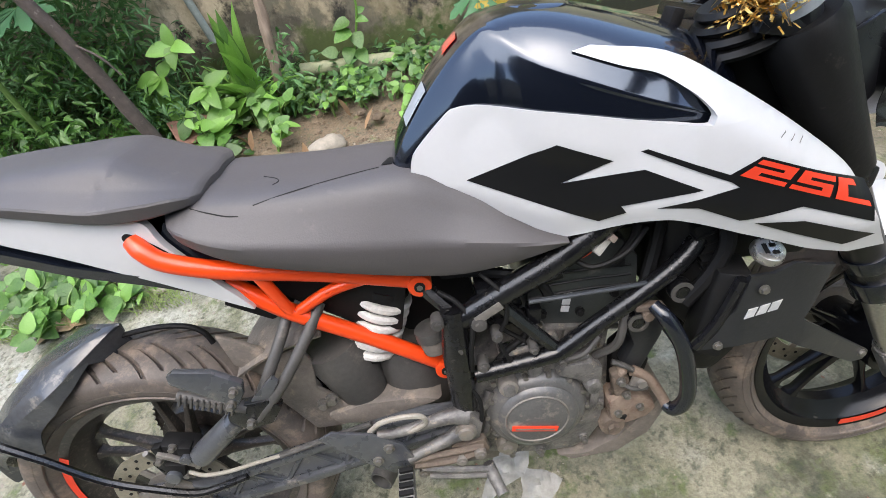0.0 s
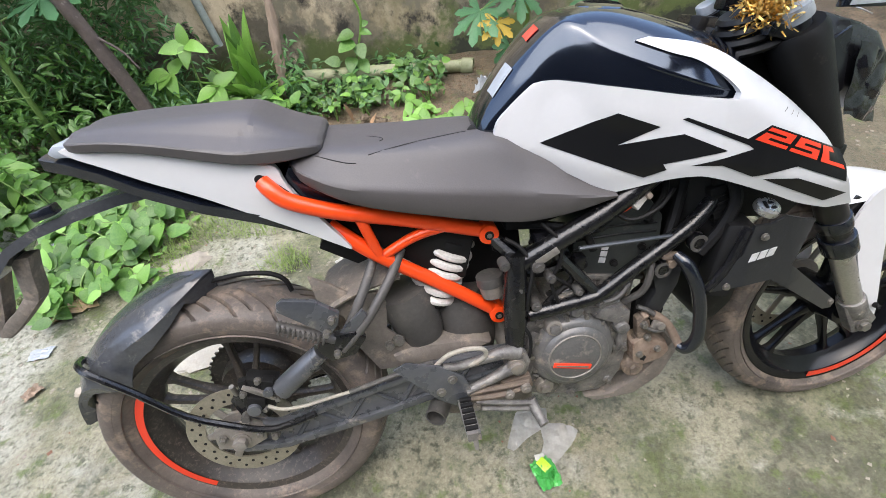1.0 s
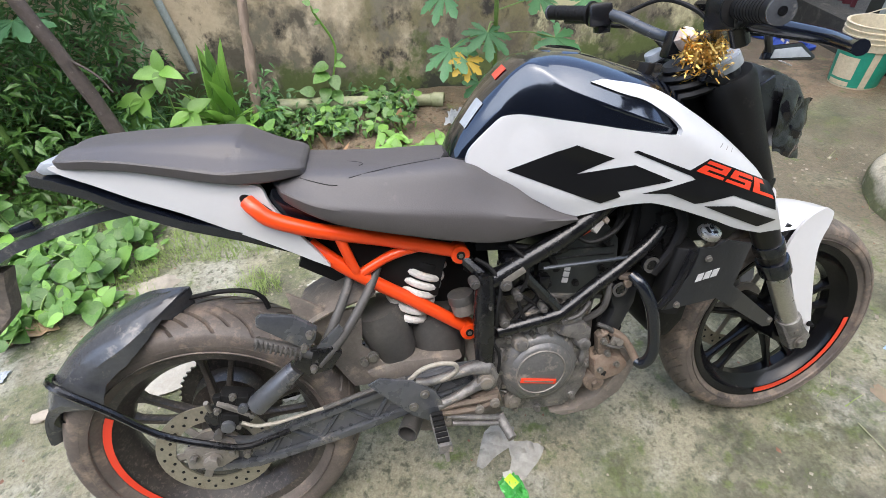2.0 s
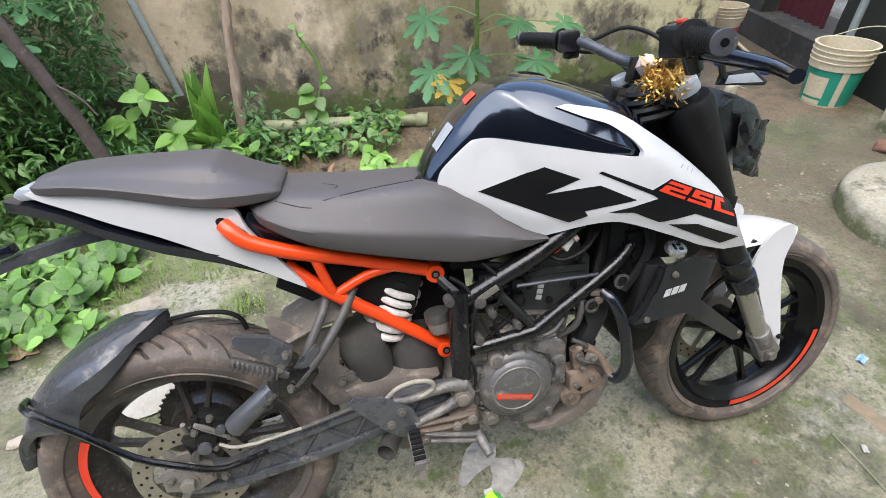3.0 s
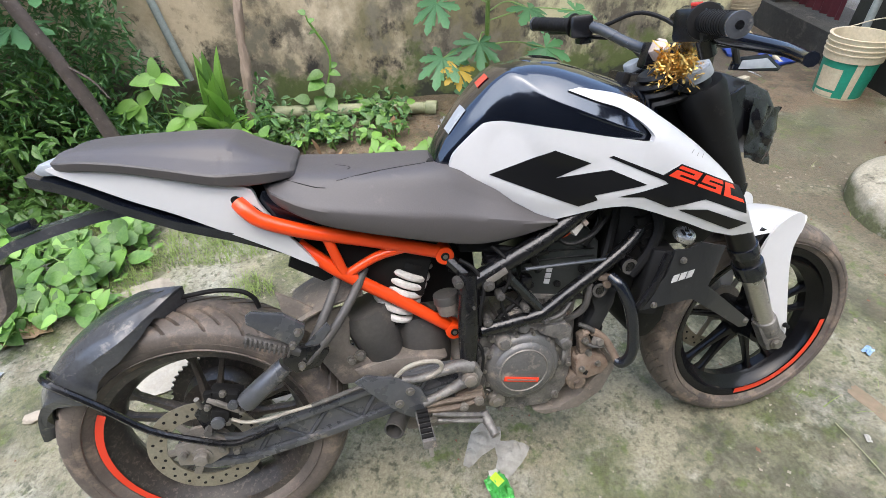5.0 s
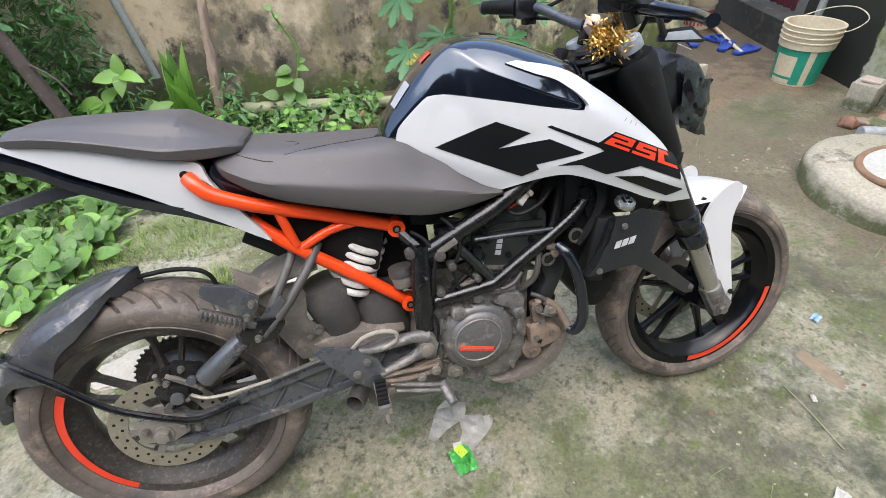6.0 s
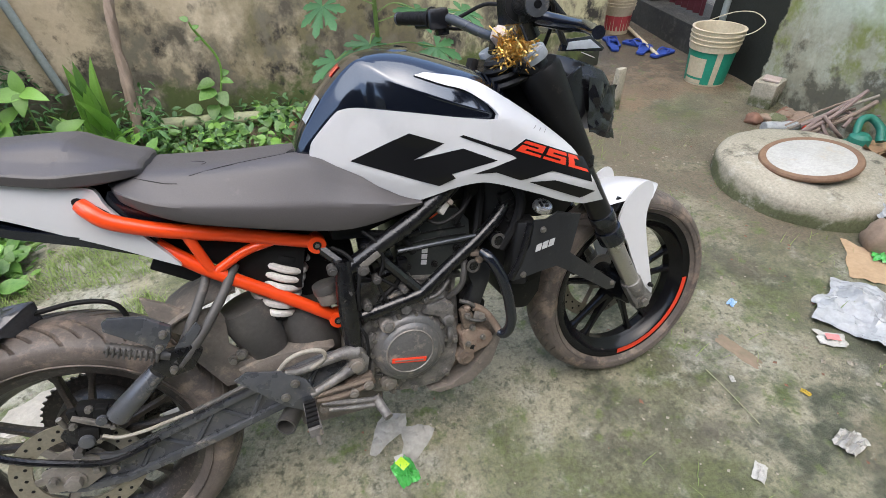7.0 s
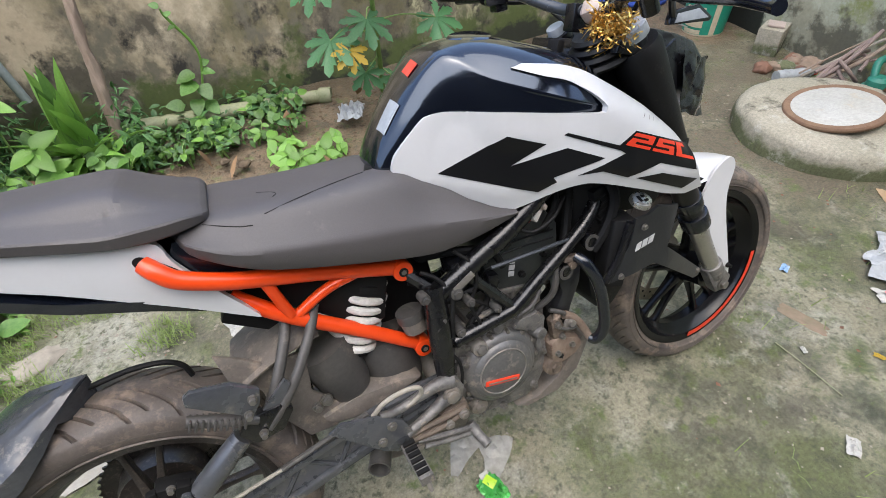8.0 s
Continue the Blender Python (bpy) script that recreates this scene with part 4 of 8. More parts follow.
stone("soil_stone", "brown stone in the soil bed", "stone", (0.36, 1.66, 0.055), (0.030, 0.024, 0.020), M_SOIL, 0, 4, "stones in the bed")
stone("soil_stone", "small reddish stone in the soil bed", "stone", (0.28, 1.72, 0.065), (0.026, 0.020, 0.015), M_SOIL, 60, 5, "stones in the bed")
stone("soil_stone", "grey stone in the soil bed", "stone", (0.52, 1.70, 0.062), (0.022, 0.020, 0.014), M_STONE, 30, 6, "stones in the bed")
tile = thing("roof_tile_shard", "broken terracotta tile shard on the soil", "tile", pose(-0.49, 1.73, 0.15, 30, 6, 12))
part("shard", plate([(-0.13, -0.07), (0.02, -0.085), (0.14, -0.02), (0.10, 0.06), (-0.09, 0.07)], -0.008, 0.008, 0.003, pose(0, 0, 0, 90, 0, 0)), M_BRICK, tile)

slab = thing("well_cover_slab", "round lichen-covered concrete slab with a chipped edge", "slab", pose(2.79, 0.495, 0))
bm = lathe([(0.0, 0.125), (0.18, 0.125), (0.28, 0.122), (0.345, 0.116), (0.372, 0.104), (0.380, 0.085), (0.384, 0.05), (0.39, -0.02), (0.0, -0.02)], seg=72, axis="z", closed=False)
for v in bm.verts:
    r = math.hypot(v.co.x, v.co.y)
    if r > 0.3:
        k = 1 + 0.035 * noise.fractal(Vector((v.co.x * 4, v.co.y * 4, v.co.z * 9)), 0.8, 2.1, 4)
        v.co.x, v.co.y = v.co.x * k, v.co.y * k
    v.co.z += 0.004 * noise.noise(v.co * 9)
part("slab_body", bm, M_SLAB, slab, sharp=50)
lid = thing("round_lid", "chalky white round lid with a rusty rim on the slab", "lid", pose(2.73, 0.475, 0.156, -6, -7, 10))
part("lid_plate", lathe([(0.0, 0.016), (0.05, 0.014), (0.056, 0.010), (0.16, 0.008), (0.172, 0.005), (0.172, -0.006), (0.0, -0.006)], seg=64, axis="z", closed=False), M_LID, lid)
part("lid_rim", lathe([(0.166, 0.007), (0.178, 0.011), (0.192, 0.008), (0.197, 0.0), (0.194, -0.012), (0.166, -0.008)], seg=64, axis="z"), M_LIDRIM, lid, "rusty brown rim")


def bucket(name, label, c, r0, r1, h, lab, lab_mat, turn=0):
    o = thing(name, label, "bucket", pose(*c, 0, 0, turn))
    prof = [(0.0, 0.0), (r0, 0.0), (r0 + 0.001, 0.006)]
    f = 0.64
    prof += [(r0 + (r1 - r0) * f, h * f), (r0 + (r1 - r0) * f + 0.009, h * f - 0.003)]
    for f in (0.74, 0.82, 0.90):
        r = r0 + (r1 - r0) * f + 0.009
        prof += [(r, h * f), (r + 0.005, h * f + 0.002), (r + 0.005, h * (f + 0.02)), (r, h * (f + 0.025))]
    prof += [(r1 + 0.009, h * 0.985), (r1 + 0.012, h * 0.99), (r1 + 0.012, h), (r1 - 0.004, h), (r1 - 0.006, h * 0.97), (r0 - 0.004, 0.006), (0.0, 0.006)]
    part("bucket_body", lathe(prof, seg=56, axis="z", closed=False), M_BUCKET, o)
    for a0, a1, z0, z1 in lab:
        grid = [[((r0 + (r1 - r0) * z / h + 0.0012) * math.cos(a), (r0 + (r1 - r0) * z / h + 0.0012) * math.sin(a), z) for z in np.linspace(z0, z1, 6)] for a in np.radians(np.linspace(a0, a1, 24))]
        part("printed_band", shell(grid, 0.0006), lab_mat, o)
    return o


bk = bucket("paint_bucket", "cream plastic bucket with a green and white printed band", (3.39, 1.72, 0.0), 0.125, 0.152, 0.35, ((120, 330, 0.012, 0.222),), M_GREENLAB, 0)
for a0, a1, z0, z1, nm in ((236, 251, 0.012, 0.222, "white_band"), (160, 214, 0.055, 0.180, "pale_label"), (160, 212, 0.014, 0.040, "pale_label")):
    part(nm, shell([[((0.125 + 0.027 * z / 0.35 + 0.0026) * math.cos(a), (0.125 + 0.027 * z / 0.35 + 0.0026) * math.sin(a), z) for z in np.linspace(z0, z1, 4)] for a in np.radians(np.linspace(a0, a1, 12))], 0.0005), M_BUCKET, bk)
part("bucket_handle", tube([(-0.02, -0.168, 0.33), (0.08, -0.19, 0.35), (0.19, -0.16, 0.39), (0.22, -0.04, 0.42), (0.17, 0.08, 0.40), (0.06, 0.168, 0.34)], 0.0032, 8), M_BUCKET, bk)
bk2 = bucket("small_bucket", "cream bucket with a red printed band by the doorway", (3.60, 2.98, 0.0), 0.105, 0.13, 0.30, ((-180, 180, 0.03, 0.15),), M_REDLAB)
dpipe = thing("rain_pipe", "pale blue-grey rain pipe on the house wall", "pipe")
part("pipe_body", tube([(3.56, 1.86, 0.0), (3.565, 1.87, 0.5), (3.58, 1.88, 1.8)], 0.022, 12), M_PVC, dpipe)
rod = thing("broom_handle", "white broom handle lying along the door step", "rod")
part("handle", tube([(3.84, 3.30, 0.05), (3.64, 2.78, 0.032), (3.44, 2.24, 0.018)], 0.014, 10), M_BUCKET, rod)


def slipper(c, turn, group="blue slippers"):
    o = thing("slipper", "worn blue rubber slipper on the wet concrete", "slipper", pose(*c, 0, 0, turn), group)
    ol = curve([(0.125, 0.012), (0.11, 0.045), (0.03, 0.044), (-0.06, 0.033), (-0.12, 0.028), (-0.128, 0.0), (-0.12, -0.028), (-0.06, -0.034), (0.03, -0.044), (0.11, -0.038)], 4, True)
    part("sole", plate([tuple(q) for q in ol], -0.010, 0.008, 0.003, pose(0, 0, 0.010, -90, 0, 0)), M_BLUE, o)
    part("strap", tube([(-0.02, 0.040, 0.012), (0.02, 0.032, 0.042), (0.075, 0.002, 0.024), (0.02, -0.032, 0.042), (-0.02, -0.040, 0.012)], 0.007, 8), M_BLUE, o)
    return o


slipper((3.30, 2.60, 0.004), 60)
slipper((3.36, 2.70, 0.004), 75)
slipper((3.50, 2.55, 0.004), 110)
slipper((3.46, 2.42, 0.004), 35)
slipper((3.52, 2.28, 0.004), 15)
post = thing("stone_post", "short mossy stone post standing in the yard", "post", pose(2.54, 1.58, 0, 0, 0, 10))
bm = box((0, 0, 0.12), (0.055, 0.05, 0.26), 0.012)
for v in bm.verts:
    v.co += Vector(noise.noise_vector(v.co * 18)) * 0.008
part("post_body", bm, M_SLAB, post)
blk = thing("concrete_block", "broken grey concrete block with a pinkish top", "block", pose(3.42, 1.265, 0.0, 0, 0, 22))
bm = box((0, 0, 0.07), (0.17, 0.13, 0.15), 0.008)
for v in bm.verts:
    v.co += Vector(noise.noise_vector(v.co * 14)) * 0.012
part("block_body", bm, M_SLAB, blk)
part("top_patch", moved(box((0, 0, 0), (0.12, 0.09, 0.012), 0.004), pose(0.01, 0.0, 0.150, 3, 4, 8)), M_CLOTH, blk)
for k in range(16):
    stone("rubble_stone", "dark broken stone in the rubble heap", "stone", (rand(3.14, 3.42), rand(0.84, 1.12), 0.015), (rand(0.03, 0.07), rand(0.03, 0.06), rand(0.02, 0.04)), random.choice((M_BROWNSTONE, M_BRICK, M_SLAB)), rand(0, 180), 10 + k, "rubble by the house wall")
for k, (x, y, sx, sz) in enumerate(((3.02, 0.27, 0.125, 0.10), (2.64, 0.03, 0.085, 0.080), (2.86, 0.10, 0.06, 0.05), (3.10, 0.02, 0.11, 0.08))):
    stone("boulder", "smooth brown boulder beside the slab", "stone", (x, y, 0.04), (sx, sx * 0.85, sz), M_BROWNSTONE, 30 * k, 40 + k, "boulders beside the slab", 0.12)
bot = thing("plastic_bottle", "crushed clear plastic bottle with a red cap", "bottle", pose(3.12, 0.90, 0.05, 0, 90, -20))
part("bottle_body", lathe([(0.0, -0.10), (0.032, -0.098), (0.034, -0.05), (0.030, 0.0), (0.034, 0.04), (0.028, 0.08), (0.012, 0.10), (0.012, 0.11), (0.0, 0.11)], seg=24, axis="z", closed=False), M_BAG, bot)
part("bottle_cap", cyl((0, 0, 0.108), (0, 0, 0.126), 0.014), M_RED2, bot)
hz = thing("stick_bundle", "bundle of faded sticks and pink rope leaning on the wall", "sticks")
for k in range(9):
    x0, y0 = 3.06 + rand(-0.05, 0.05), 0.80 + rand(-0.06, 0.06)
    x1, y1, z1 = 3.31 + rand(-0.02, 0.03), 0.66 + rand(-0.08, 0.06), rand(0.20, 0.30)
    part("stick", tube([(x0, y0, 0.03 + 0.01 * k), ((x0 + x1) / 2 + rand(-0.02, 0.02), (y0 + y1) / 2 + rand(-0.02, 0.02), 0.03 + z1 * 0.55), (x1, y1, z1)], rand(0.004, 0.011), 8), random.choice((M_ROPE, M_BARK, M_STONE)), hz)
for k in range(3):
    a = rand(0, 6)
    part("rope_loop", tube([(3.20 + 0.06 * math.cos(t + a), 0.70 + 0.05 * math.sin(t + a), 0.10 + 0.05 * math.sin(t) + 0.02 * k) for t in np.linspace(0, 5.0, 9)], 0.009, 8), M_ROPE, hz)
th = thing("garden_pump", "teal plastic pump with a bent handle on the rubble", "pump", pose(3.17, 0.545, 0.0))
part("pump_body", lathe([(0.0, 0.04), (0.045, 0.042), (0.05, 0.06), (0.05, 0.085), (0.058, 0.09), (0.058, 0.105), (0.048, 0.11), (0.046, 0.14), (0.030, 0.155), (0.0, 0.157)], seg=28, axis="z", closed=False), M_TEAL, th)
part("pump_foot", lathe([(0.0, 0.0), (0.030, 0.0), (0.034, 0.02), (0.030, 0.043), (0.0, 0.045)], seg=20, axis="z", closed=False), M_RUBBER, th)
part("pump_handle", tube([(-0.01, 0.02, 0.14), (0.03, 0.05, 0.195), (0.08, 0.04, 0.205), (0.10, -0.01, 0.17), (0.08, -0.05, 0.12)], [0.016, 0.018, 0.018, 0.020, 0.022], 10), M_TEAL, th)
for k in range(10):
    part_at = (3.22 + rand(-0.10, 0.10), 0.42 + rand(-0.10, 0.08), 0.02 + 0.012 * k)
    st = thing("dry_stalks", "dry straw and leaf scraps against the wall", "straw", pose(*part_at, rand(-12, 12), rand(-12, 12), rand(0, 360)), "dry scraps by the wall")
    part("scrap", shell([[(0.11 * u, 0.035 * v * (1 - u * u), 0.02 * u * u + 0.01 * math.sin(5 * u + k)) for v in np.linspace(-1, 1, 4)] for u in np.linspace(-1, 1, 8)], 0.001), random.choice((M_CARD, M_DEAD, M_STONE)), st)


def crumpled(name, label, category, c, size, material, turn=0, height=0.03, n=14, seed=0.0, freq=1.0):
    """A crumpled sheet lying on the ground."""
    o = thing(name, label, category, pose(*c, 0, 0, turn))
    grid = []
    for u in np.linspace(-0.5, 0.5, n):
        row = []
        for v in np.linspace(-0.5, 0.5, n):
            w = noise.noise_vector(Vector((u * 4 + seed, v * 4, seed)) * freq)
            f = noise.fractal(Vector((u * 5 * freq + seed, v * 5 * freq, 2.0)), 0.7, 2.2, 4)
            edge = 1 + 0.25 * noise.noise(Vector((math.atan2(v, u) * 2, seed, 1.0)))
            row.append((size[0] * (u * edge + 0.05 * w.x), size[1] * (v * edge + 0.05 * w.y), max(0.002, height * (0.5 + f) * (1 - 1.5 * (u * u + v * v)))))
        grid.append(row)
    part("film", shell(grid, 0.0006), material, o, sharp=25)
    return o


crumpled("plastic_bag", "crumpled pale plastic bag on the ground", "bag", (2.24, -0.235, 0.004), (0.27, 0.33), M_BAG, 25, 0.050, 34, 1.0, 0.45)
crumpled("plastic_bag", "crumpled clear plastic film on the slab edge", "bag", (2.79, 0.165, 0.075), (0.20, 0.12), M_BAG, 60, 0.035, 18, 2.0, 0.5)
crumpled("tissue", "small crumpled white tissue", "tissue", (1.74, -0.49, 0.004), (0.07, 0.06), M_WRAPW, 10, 0.035, 10, 3.0)
crumpled("tissue", "small scrap of white paper", "tissue", (1.46, -0.46, 0.003), (0.05, 0.03), M_WRAPW, 30, 0.012, 8, 3.5)
crumpled("card_scrap", "flattened piece of brown card", "card", (2.50, -0.02, 0.003), (0.24, 0.14), M_CARD, 40, 0.008, 10, 4.0)
crumpled("leaf_scrap", "bright green wrapper scrap on the card", "wrapper", (2.56, -0.02, 0.01), (0.06, 0.05), M_GREENP, 40, 0.02, 8, 4.5)
pk = crumpled("printed_wrapper", "small pink and white printed wrapper", "wrapper", (2.03, -0.225, 0.003), (0.085, 0.06), M_WRAPW, -35, 0.010, 10, 5.0)
part("print_patch", box((0.0, 0.0, 0.013), (0.04, 0.025, 0.001), 0.0003), M_PINK, pk)
crumpled("blue_scrap", "tiny blue wrapper scrap", "wrapper", (1.868, 0.02, 0.003), (0.035, 0.025), mat("blue_scrap_print", (0.12, 0.32, 0.62), (0.45, 0.55, 0.66), 0.3, scale=40, bump=0.1), 20, 0.012, 8, 6.0)
crumpled("yellow_leaf", "small fallen yellow leaf", "leaf", (1.778, -0.336, 0.003), (0.028, 0.016), M_LEAF_Y, -70, 0.006, 8, 7.0)
crumpled("white_scrap", "tiny white paper scrap", "paper", (1.62, -0.22, 0.003), (0.022, 0.014), M_WRAPW, 60, 0.008, 6, 8.0)
crumpled("plastic_bag", "pale plastic scrap in the soil bed", "bag", (0.94, 1.78, 0.09), (0.15, 0.13), M_BAG, 70, 0.05, 14, 22.0)
crumpled("paper_scrap", "faded paper scrap under the motorcycle", "paper", (0.19, 0.74, 0.004), (0.13, 0.10), M_WRAPW, 20, 0.03, 10, 9.0)
crumpled("paper_scrap", "white plastic scrap among the creepers", "paper", (-0.98, 1.10, 0.03), (0.16, 0.10), M_BAG, 20, 0.04, 10, 9.5)
crumpled("dry_leaf", "large dry curled leaf beside the creeper", "leaf", (-0.84, 0.80, 0.008), (0.16, 0.14), M_CARD, 20, 0.03, 10, 10.0)
crumpled("dry_leaf", "dark dry leaf on the concrete", "leaf", (-0.83, 0.43, 0.004), (0.055, 0.04), M_BROWNSTONE, 50, 0.02, 8, 11.0)
crumpled("paper_scrap", "bluish plastic scrap on the concrete", "paper", (-0.87, 0.585, 0.003), (0.07, 0.045), M_TAPE, 0, 0.012, 8, 12.0)
crumpled("brick_smear", "flat brown brick smear pressed into the concrete", "brick", (1.725, -0.145, -0.0015), (0.045, 0.14), mat("brick_dust_smear", (0.26, 0.19, 0.135), (0.19, 0.16, 0.105), 0.95, scale=30, fine=120, blend=0.3, bump=0.3), 12, 0.0028, 14, 13.0)
strw = thing("dry_stalk", "thin dry straw on the concrete", "straw")
part("stalk", tube([(1.575, -0.162, 0.005), (1.575, -0.26, 0.006), (1.572, -0.362, 0.005)], 0.0016, 5), M_BAMBOO, strw)
for label, outline, k in (("torn dirty clear plastic film under the engine", [(0.596, 0.045), (0.630, 0.062), (0.679, 0.042), (0.672, 0.012), (0.656, -0.011), (0.61, -0.028), (0.563, -0.055), (0.550, -0.043), (0.570, -0.002)], 1),
                          ("dirty clear plastic pouch beside the torn film", [(0.655, 0.012), (0.670, 0.002), (0.709, -0.012), (0.739, -0.034), (0.722, -0.055), (0.704, -0.071), (0.669, -0.095), (0.650, -0.105), (0.620, -0.100), (0.606, -0.082), (0.632, -0.070), (0.645, -0.045), (0.646, -0.020)], 2)):
    film = thing("clear_bag", label, "bag", pose(0, 0, 0.002))
    part("film", moved(sheet(outline, lambda x, y: -0.002 - 0.016 * abs(noise.noise(Vector((x * 26 + k, y * 26, k)))) - 0.012 * abs(noise.noise(Vector((x * 9, y * 9, k)))), 0.0, 0.0, 0.008), pose(0, 0, 0, -90, 0, 0)), M_CLEAR, film, sharp=25)
gp = crumpled("green_wrapper", "bright green and white snack wrapper", "wrapper", (0.625, -0.120, 0.006), (0.055, 0.075), M_GREENP, 12, 0.035, 12, 16.0)
part("print_patch", box((0.0, 0.012, 0.026), (0.024, 0.030, 0.0012), 0.0004, (8, 5, 20)), M_LIME, gp)
part("print_patch", box((0.002, 0.034, 0.018), (0.024, 0.014, 0.0012), 0.0004, (14, 5, -10)), M_WRAPW, gp)
for k in range(26):
    x, y = rand(-0.75, 1.3), rand(1.35, 2.0)
    dl = thing("dry_leaf", "small dry brown leaf on the soil", "leaf", pose(x, y, ground_z(x, y) + 0.012, rand(-20, 20), rand(-20, 20), rand(0, 360)), "fallen dry leaves")
    o = part("leaf_blade", leaf_mesh("leaf_blade", M_DEAD, 0.06, 0.035, 0.02, 0.4, 4) if k == 0 else DRY, None, dl)
    DRY = o.data

# ---- the motorcycle, in its own upright frame: x ahead, y to its left, z up ----
LEAN_DEG = 14.5
bike = thing("motorcycle", "dusty white and black motorcycle with orange subframe on its side stand", "motorcycle",
             pose(0, -0.02, 0, -LEAN_DEG, 0, 0))


def bolt(name, c, r, parent, side=-1, depth=0.012, material=None):
    """A hexagon head with a flange, facing the side of the bike."""
    x, y, z = c
    bm = join(cyl((x, y, z), (x, y + side * depth * 0.35, z), r * 1.3, sides=16),
              cyl((x, y + side * depth * 0.35, z), (x, y + side * depth, z), r, sides=6, b=r * 0.12))
    return part(name, bm, material or M_BOLT, parent)


# -- wheels --
def groove(theta, y, count, half):
    """Depth of the tread cuts at a place on the tyre."""
    s = abs(y) / half
    if s < 0.10 or s > 0.93:
        return 0.0
    u = (theta * count / (2 * math.pi) + (0.5 if y > 0 else 0)) % 1.0
    wide = 0.062 * (1.15 - s * 0.5)
    long_cut = 1.0 if abs(u - 0.3) < wide else 0.0
    short_cut = 1.0 if abs(u - 0.8) < wide * 0.8 and 0.32 < s < 0.78 else 0.0
    return max(long_cut, short_cut)


def tyre_mesh(R, half, bead, seg, count):
    prof = curve([(bead, -half * 0.72), (bead + 0.018, -half * 0.93), (R * 0.86, -half), (R * 0.925, -half * 0.93), (R * 0.968, -half * 0.66),
                  (R * 0.992, -half * 0.33), (R, 0), (R * 0.992, half * 0.33), (R * 0.968, half * 0.66), (R * 0.925, half * 0.93),
                  (R * 0.86, half), (bead + 0.018, half * 0.93), (bead, half * 0.72)], 5)
    rings = []
    for th in np.arange(seg) * 2 * math.pi / seg:
        ring = []
        for r, y in prof:
            d = (0.0095 if half > 0.06 else 0.0035) * groove(th, y, count, half * 0.97) if r > R * 0.93 else 0.0
            s = min(1.0, abs(y) / half) if r > R * 0.86 else 1.0
            tv = th - (1.9 * s - 0.6 * s * s) * 2 * math.pi / count
            ring.append(((r - d) * math.cos(tv), y, (r - d) * math.sin(tv)))
        th -= 1.3 * 2 * math.pi / count
        ring += [((bead - 0.006) * math.cos(th), half * 0.6, (bead - 0.006) * math.sin(th)), ((bead - 0.006) * math.cos(th), -half * 0.6, (bead - 0.006) * math.sin(th))]
        rings.append(ring)
    rings.append(rings[0])
    bm = loft(rings, True, False)
    bmesh.ops.remove_doubles(bm, verts=bm.verts, dist=1e-6)
    return bm


def arc_tape(r0, r1, a0, a1, y, n=40):
    """A strip of tape on the rim's edge, between two angles in degrees."""
    grid = [[(r * math.cos(a), y + (r - r0) * 0.1, r * math.sin(a)) for r in np.linspace(r0, r1, 4)] for a in np.radians(np.linspace(a0, a1, n))]
    return shell(grid, 0.0008)


def wheel(name, x, z, R, half, rim_half, material, tape, spokes, grooves, label):
    w = part(name, lathe([(0.016, -0.075), (0.034, -0.07), (0.038, -0.04), (0.045, -0.02), (0.045, 0.02), (0.038, 0.04), (0.034, 0.07), (0.016, 0.075)], seg=28),
             material, bike, label)
    w.matrix_basis = pose(x, 0, z)
    part("tyre", tyre_mesh(R, half, 0.217, 24 * grooves, grooves), M_TYRE, w, "dusty brown-grey tyre with diagonal tread cuts", sharp=50)
    for rr in (0.236, 0.252):
        part("sidewall_ridge", lathe([(rr - 0.0014, -half * 0.955), (rr, -half * 0.985 - 0.0012), (rr + 0.0014, -half * 0.955)], seg=96), M_TYRE, w)
    rh = rim_half
    rim = lathe([(0.2235, -rh), (0.2235, -rh + 0.004), (0.214, -rh + 0.008), (0.196, -rh * 0.45), (0.190, 0), (0.196, rh * 0.45), (0.214, rh - 0.008), (0.2235, rh - 0.004), (0.2235, rh),
                 (0.219, rh), (0.205, rh - 0.005), (0.200, rh - 0.016), (0.186, rh * 0.4), (0.179, 0.012), (0.179, -0.012), (0.186, -rh * 0.4), (0.200, -rh + 0.016), (0.205, -rh + 0.005), (0.219, -rh)], seg=96)
    part("rim", rim, material, w, "black cast alloy rim")
    sp = join(*[loft([[(r, s * wy + oy, wz * t) for s, t in ((-1, -1), (1, -1), (1, 1), (-1, 1))] for r, wy, wz, oy in
                      ((0.030, 0.019, 0.013, 0), (0.07, 0.013, 0.0082, 0), (0.12, 0.010, 0.0056, 0), (0.165, 0.010, 0.0054, 0), (0.184, 0.014, 0.011, 0))])])
    bevel(sp, 0.0035, 2, 25)
    me = to_mesh("spoke", sp, material)
    for k in range(spokes):
        pair = 8.0 if k % 2 else -8.0
        o = part("spoke", me, None, w)
        o.matrix_basis = pose(0, 0, 0, 0, 360.0 * k / spokes + pair + 10, 0)
    for a0, a1 in tape:
        part("rim_tape", arc_tape(0.2015, 0.2212, a0, a1, -rh - 0.0012), M_RED, w, "orange-red reflective rim tape")
    part("axle", cyl((0, -0.10, 0), (0, 0.10, 0), 0.011), M_ALLOY, w)
    return w


